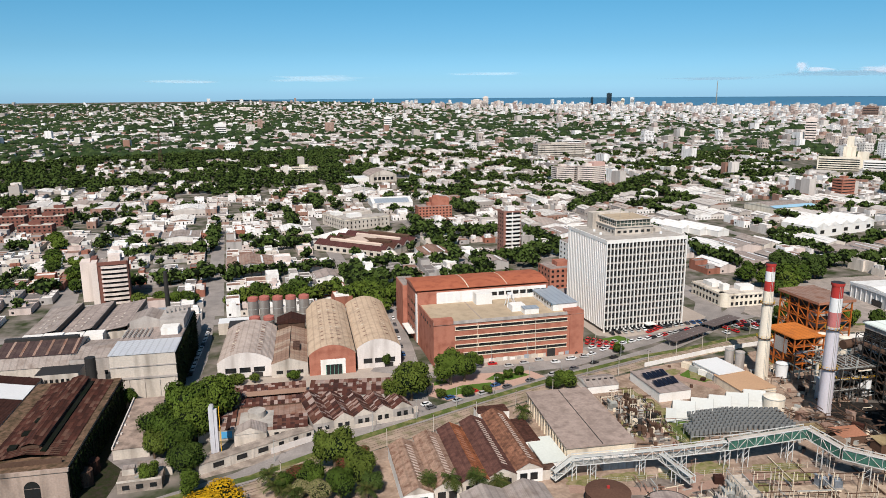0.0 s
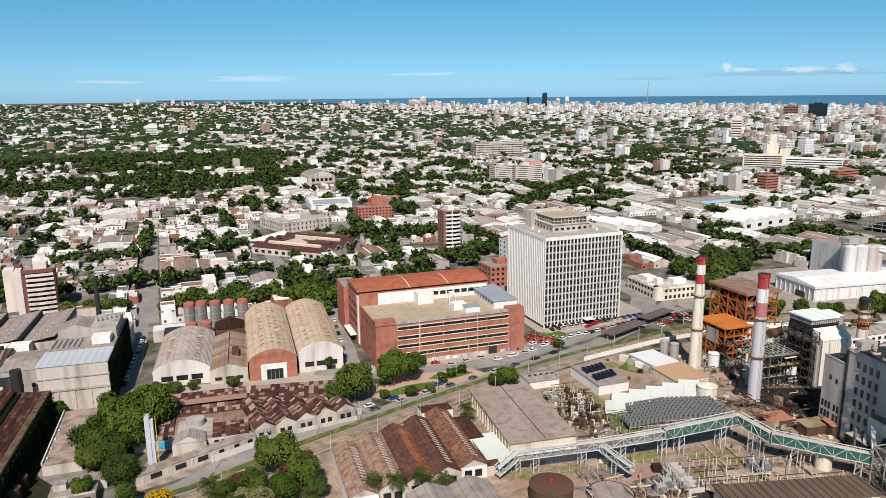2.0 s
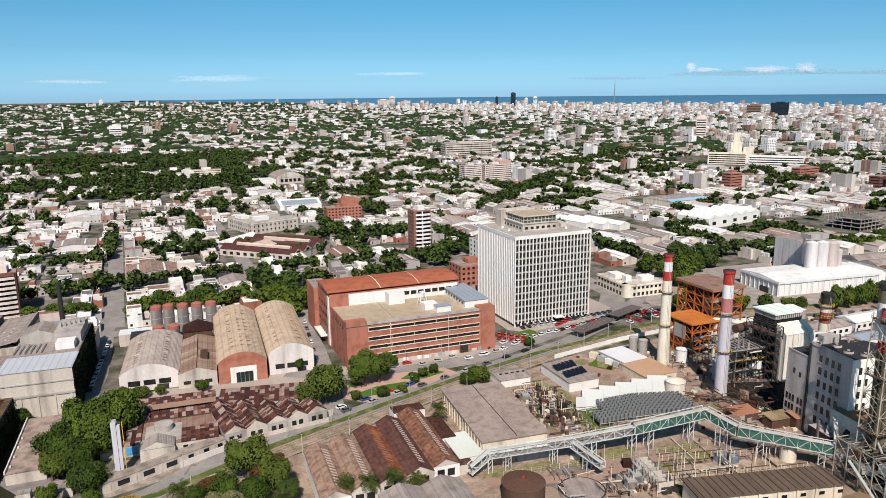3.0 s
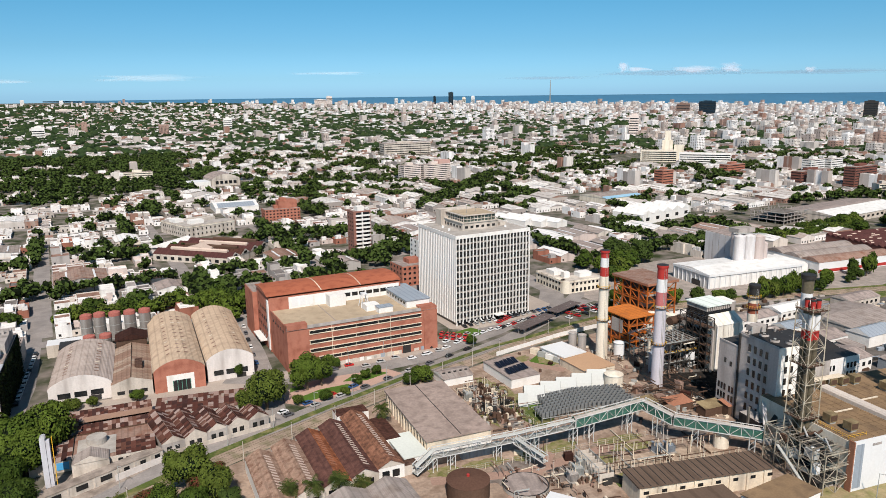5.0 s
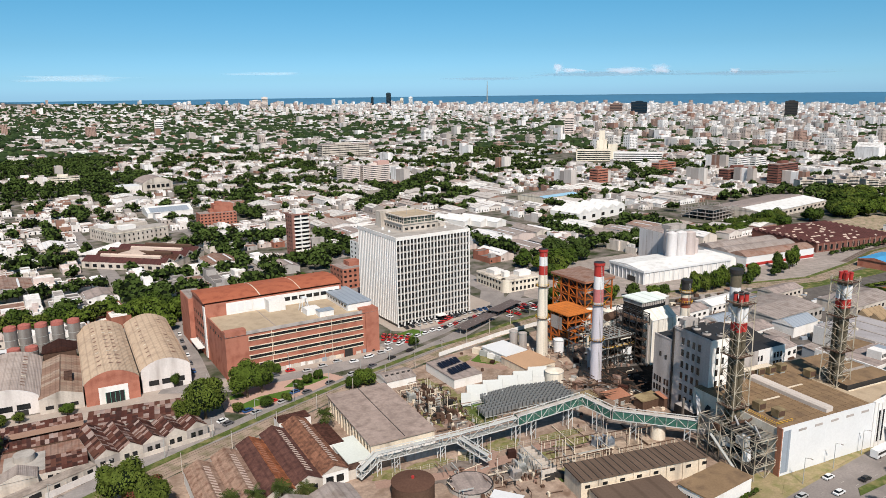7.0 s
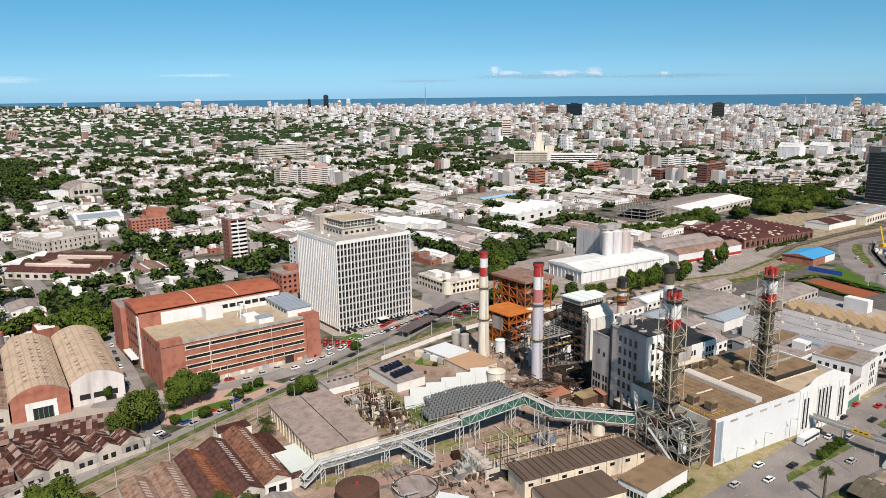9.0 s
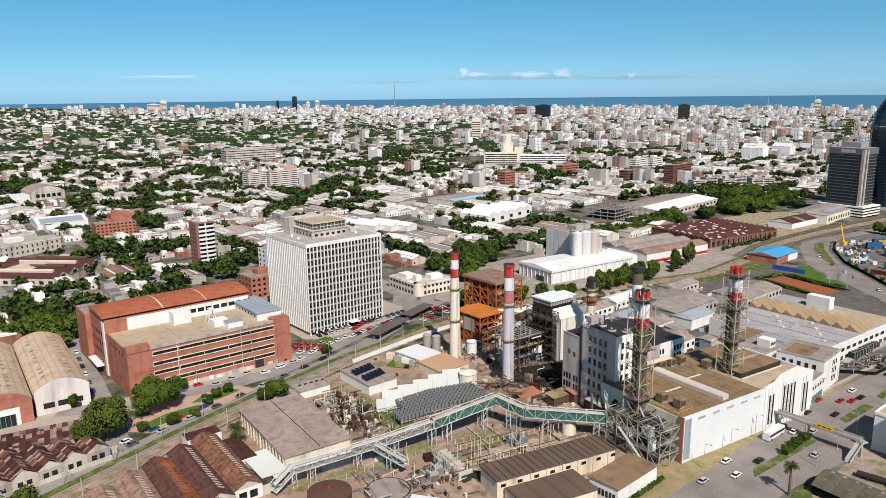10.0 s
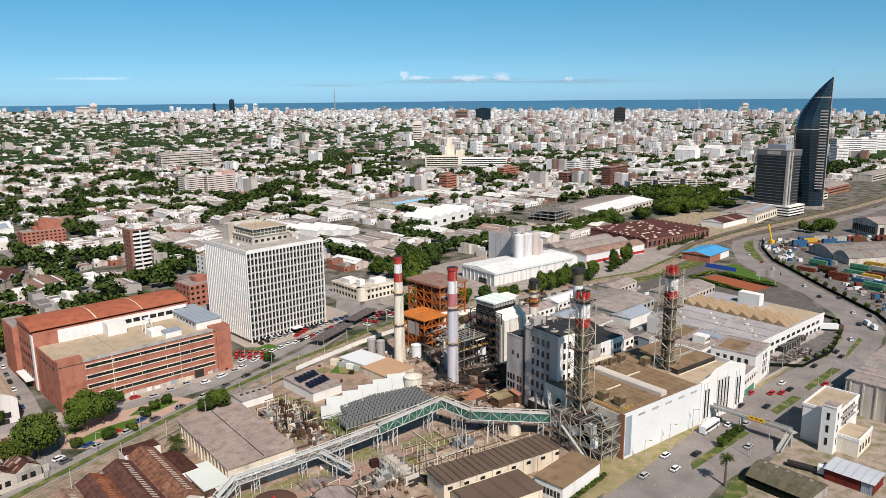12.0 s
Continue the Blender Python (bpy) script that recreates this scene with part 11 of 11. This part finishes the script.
names = [c for c, _ in CARS]
rcar = random.Random(77)
for x, y, c in ((176, 158, "white"), (214, 168, "black"), (214, 163, "white"), (232, 172, "black"), (246, 178, "red"), (253, 173.5, "red"), (263, 172, "black"), (266, 178, "white"), (257, 171.5, "red"), (281, 168, "red"), (206, 148, "silver"), (296, 183, "black"), (318, 184, "black"), (322, 189, "black"),
                (345, 196, "white"), (186, 153.5, "black"), (172, 150, "white"), (372, 208, "black"), (390, 222, "white"), (405, 252, "black"), (412, 244, "black"), (420, 272, "white"), (434, 300, "black"), (444, 312, "white"), (392, 214, "black"), (160, 152, "silver"), (455, 330, "red"), (470, 352, "white"), (240, 166, "black"), (220, 160, "silver")):
    car(x, y, 14 if x < 340 else 45, c)
for k in range(11):
    car(73 + k * 1.3, 331 - k * 0.9 + (k % 2) * 6, 60, "red")
for k in range(16):
    x = 88 + k * 3.6
    car(x, 344 + k * 1.25 + (k % 2) * 0.4, 100, rcar.choice(names))
for k in range(14):
    x = 104 + k * 3.4
    car(x, 336 + k * 1.9, 40, rcar.choice(names))
for k in range(9):
    car(10 + k * 7.2, 297.5 + k * 1.4 + (k % 3) * 2, 12, rcar.choice(names))
for k in range(12):
    car(-108.5 - k * 0.95, 296 + k * 5.4, 102, rcar.choice(["white", "silver", "white", "black"]))
for k in range(6):
    car(-16.5 - k * 1.6, 318 + k * 11, 101, rcar.choice(names))
for k in range(9):
    car(-3 + k * 10.5, 259 + k * 6.5, 32, rcar.choice(["black", "silver", "white", "dark grey"]))
for k in range(8):
    car(158 + (k % 4) * 4, 356 + (k // 4) * 5, 100, rcar.choice(["red", "red", "white", "black"]))
for k in range(10):
    car(-5 + k * 3.2, 262 + k * 2, 32, rcar.choice(names)) if k % 3 == 0 else None
for k in range(15):
    s = k / 15
    car(62 + 62 * s + rcar.gauss(0, 1), 313 + 42 * s + rcar.choice([-3, 2.5]), 34, rcar.choice(["white", "white", "black", "silver", "red"]))
for k in range(10):
    car(146 + k * 2.9, 344 + k * 1.2 + (k % 2) * 6, 115, rcar.choice(["black", "black", "red", "silver", "white"]))
t = thing("bus", "white city bus on the avenue", "bus", pose(205, 164.2, 0.12, 0, 0, 14))
part("body", Bag().box(-5.5, 5.5, -1.25, 1.25, 0.4, 3.1), BRIGHT, t)
part("window_band", Bag().box(-5.2, 5.2, -1.28, 1.28, 1.5, 2.4), WINDOW, t)
for x in (-3.6, 3.6):
    for y in (-1.15, 1.15):
        part("wheel", WHEEL, None, t).matrix_local = Matrix.Translation((x, y, 0)) @ Matrix.Diagonal((1.5, 1.5, 1.5, 1))
for x, y, a in ((372, 200, 50), (376, 206, 55)):
    t = thing("van", "white delivery van on the avenue", "van", pose(x, y, 0.12, 0, 0, a), "vans")
    part("body", Bag().box(-2.6, 1.4, -1, 1, 0.35, 2.6), BRIGHT, t)
    part("cab", Bag().box(1.4, 2.7, -1, 1, 0.35, 1.9), BRIGHT, t)
    part("windscreen", Bag().box(1.5, 2.3, -1.02, 1.02, 1.2, 1.8), WINDOW, t)
    for sx in (-1.7, 1.7):
        for sy in (-0.95, 0.95):
            part("wheel", WHEEL, None, t).location = (sx, sy, 0)


# ---- lamp posts and line poles ----
def lamp(x, y, a, h=9.0):
    t = thing("street_lamp", "slim grey street lamp with a curved arm", "street lamp", pose(x, y, lie(x, y), 0, 0, a), "street lamps")
    part("pole", Bag().cyl(0, 0, 0, h, 0.13, 0.09, 8), STEEL, t)
    part("arm", Bag().beam((0, 0, h - 0.1), (1.8, 0, h + 0.4), 0.1), STEEL, t)
    part("lamp_head", Bag().box(1.6, 2.4, -0.16, 0.16, h + 0.32, h + 0.5, floor=True), CONC, t)


for k in range(9):
    i = k / 8
    lamp(166 + 130 * i, 158 + 34 * i, -75)
    lamp(184 + 130 * i, 138.5 + 37 * i, 105)
for k in range(10):
    lamp(-55 + k * 15.5, 219 + k * 10.4, -55, 8)
for k in range(7):
    lamp(-10 + k * 17, 290 + k * 6.8, 100, 8)
for k in range(14):
    x, y = -50 + k * 16, 206 + k * 10.6
    t = thing("line_pole", "grey pole carrying lines along the railway", "pole", pose(x, y, 0, 0, 0, 34), "line poles")
    part("pole", Bag().cyl(0, 0, 0, 7.5, 0.14, 0.1, 8), PALE, t)
    part("cross_arm", Bag().beam((0, -1.1, 7), (0, 1.1, 7), 0.12), RUSTSTEEL, t)


# ---- clutter of the station yard ----
ry = random.Random(55)
for k in range(14):
    x, y = ry.uniform(74, 140), ry.uniform(186, 208)
    t = thing("yard_post", "slim rusty post standing in the switchyard", "post", pose(x, y, 0.05), "yard posts")
    h = ry.uniform(5, 9.5)
    part("shaft", Bag().cyl(0, 0, 0, h, 0.13, 0.1, 8), PALE if k % 3 else RUSTSTEEL, t)
    part("head", Bag().beam((-0.7, 0, h - 0.3), (0.7, 0, h - 0.3), 0.16), RUSTSTEEL, t)
for k in range(12):
    x, y, a = ry.uniform(72, 138), ry.uniform(184, 209), ry.choice([3, 93])
    l = ry.uniform(6, 18)
    t = thing("pipe_run", "low weathered pipe run on small supports", "pipe", pose(x, y, 0.05, 0, 0, a), "pipe runs")
    z = ry.choice([0.5, 0.8, 3.4])
    part("pipe", Bag().beam((0, 0, z), (l, 0, z), ry.uniform(0.2, 0.45)), ry.choice([RUSTSTEEL, STEEL, CREAM]), t)
    for j in range(int(l / 3) + 1):
        part("support", Bag().beam((j * 3, 0, 0), (j * 3, 0, z), 0.14), RUSTSTEEL, t)
for k in range(40):
    x, y = ry.choice([(ry.uniform(60, 140), ry.uniform(184, 210)), (ry.uniform(128, 168), ry.uniform(206, 258)), (ry.uniform(100, 150), ry.uniform(262, 300)), (ry.uniform(66, 84), ry.uniform(228, 262))])
    s = ry.uniform(0.6, 2.4)
    b = Bag().box(0, s, 0, s * ry.uniform(0.5, 2), 0, s * ry.uniform(0.5, 1.2)) if k % 3 else Bag().cyl(0, 0, 0, s, s * 0.5, n=10)
    one("yard_crate", b, ry.choice([RUSTSTEEL, CREAM, STEEL, DARKSTEEL, RUST, PALE]), "small weathered crate or drum lying in the yard", "crate", "yard clutter", m=pose(x, y, 0.03, 0, 0, ry.uniform(0, 90)))
DRYGRASS = mat("dry_yard_grass", [(0.15, 0.15, 0.055)], vary=0.4, fine=0.9, stain=(0.26, 0.21, 0.13), stain_at=0.52, big=0.15)


def patch(name, x, y, rx, ry_, turn_, mt, label, z, seed):
    """A ragged patch of ground cover."""
    q = random.Random(seed)
    c, s_ = math.cos(radians(turn_)), math.sin(radians(turn_))
    pts = []
    for k in range(22):
        a = 2 * math.pi * k / 22
        m = q.uniform(0.72, 1.12)
        px, py = rx * m * math.cos(a), ry_ * m * math.sin(a)
        pts.append((x + px * c - py * s_, y + px * s_ + py * c))
    return slab(name, pts, z, mt, label, "grass")


spots_g = [(60, 207, 8, 3, 5), (76, 208, 7, 3, 8), (88, 212, 7, 4, 10), (104, 188, 9, 4, 3), (124, 188, 8, 3.5, 3), (97, 200, 7, 3, 3), (112, 206, 9, 3, 3), (46, 205, 7, 3.5, 0), (83, 262, 3, 9, 14), (78, 272, 3, 6, 14), (114, 290, 7, 6, 40), (86, 252, 4, 8, 14),
           (100, 292, 3, 8, -55), (134, 186, 5, 3, 0), (70, 240, 2, 9, 12), (110, 212, 10, 2.5, 4), (152, 305, 6, 2, 30), (138, 312, 8, 2, 25)]
for i, (x, y, a, b, tn) in enumerate(spots_g):
    patch(f"grass_patch_{i + 1}", x, y, a, b, tn, DRYGRASS, "ragged patch of rough dry grass in the yard", 0.10 + 0.004 * i, 900 + i)
GREYDUST = mat("grey_dust", [(0.2, 0.17, 0.15)], vary=0.35, fine=0.9, stain=(0.11, 0.09, 0.08), stain_at=0.55, big=0.12)
for i, (x, y, a, b, tn) in enumerate(((74, 244, 7, 18, 12), (84, 196, 9, 7, 5), (140, 240, 16, 12, 10), (136, 214, 16, 8, 5), (66, 200, 12, 5, 30), (160, 300, 18, 6, 20), (118, 196, 14, 5, 3))):
    patch(f"dust_patch_{i + 1}", x, y, a, b, tn, GREYDUST, "stained grey-brown working ground of the yard", 0.07 + 0.003 * i, 950 + i)
# loose scrap, pipes and switchgear too small and many to count
scrap = Bag()
for k in range(650):
    x0, x1, y0, y1 = ry.choice([(64, 84, 226, 268), (64, 84, 232, 262), (60, 90, 176, 200), (118, 168, 212, 266), (128, 176, 262, 300)])
    x, y = ry.uniform(x0, x1), ry.uniform(y0, y1)
    z = 0.08
    m = ry.choice([0, 0, 1, 2, 3, 4])
    if k % 3 == 0:
        a, l, w, zz = ry.choice([0.05, 0.2, 1.6, 1.75]) + ry.gauss(0, 0.05), ry.uniform(1.5, 6), ry.uniform(0.12, 0.3), z + ry.choice([0.2, 0.3, 0.8, 1.6, 2.6])
        scrap.beam((x, y, zz), (x + l * math.cos(a), y + l * math.sin(a), zz), w, m)
        scrap.beam((x, y, 0), (x, y, zz), 0.14, m)
    else:
        w, d, h = ry.uniform(0.3, 1.2), ry.uniform(0.3, 1.2), ry.uniform(0.2, 1.6)
        scrap.box(x, x + w, y, y + d, 0, z + h, m)
one("yard_scrap", scrap, [RUSTSTEEL, STEEL, DARKSTEEL, CREAM, RUSTPALE], "scattered scrap, small switchgear and pipes in the yard", "scrap", kind="stuff")
for k, (p0, p1) in enumerate((((86, 224), (78, 272)), ((58, 226), (68, 268)), ((46, 202), (126, 212)))):
    t = thing("yard_fence", "thin wire fence with pale posts in the yard", "fence", pose(0, 0, 0), "yard fences")
    n = int(math.dist(p0, p1) / 3.2)
    for j in range(n + 1):
        x, y = p0[0] + (p1[0] - p0[0]) * j / n, p0[1] + (p1[1] - p0[1]) * j / n
        part("post", Bag().beam((x, y, 0), (x, y, 2.2), 0.13), CREAM, t)
    for z in (0.7, 1.4, 2.1):
        part("wire", Bag().beam((*p0, z), (*p1, z), 0.04), STEEL, t)
one("yard_container", Bag().box(0, 12, 0, 2.5, 0, 2.7), BLUEGREY, "long blue-grey container under the conveyor", "container", "yard containers", m=pose(53, 211, 0, 0, 0, 8))
for i, pts in enumerate([[(40, 200), (70, 198), (100, 206), (126, 203)], [(62, 184), (76, 200), (84, 210)], [(96, 300), (104, 286), (116, 276)]]):
    one(f"track_yard_{i + 1}", ribbon(pts, 4.5, 0.09 + 0.01 * i), mat("pinkish_dirt_road", [(0.3, 0.2, 0.16)], vary=0.2) if i == 0 else bpy.data.materials["pinkish_dirt_road"], "worn pinkish service road in the yard", "road", kind="structure")
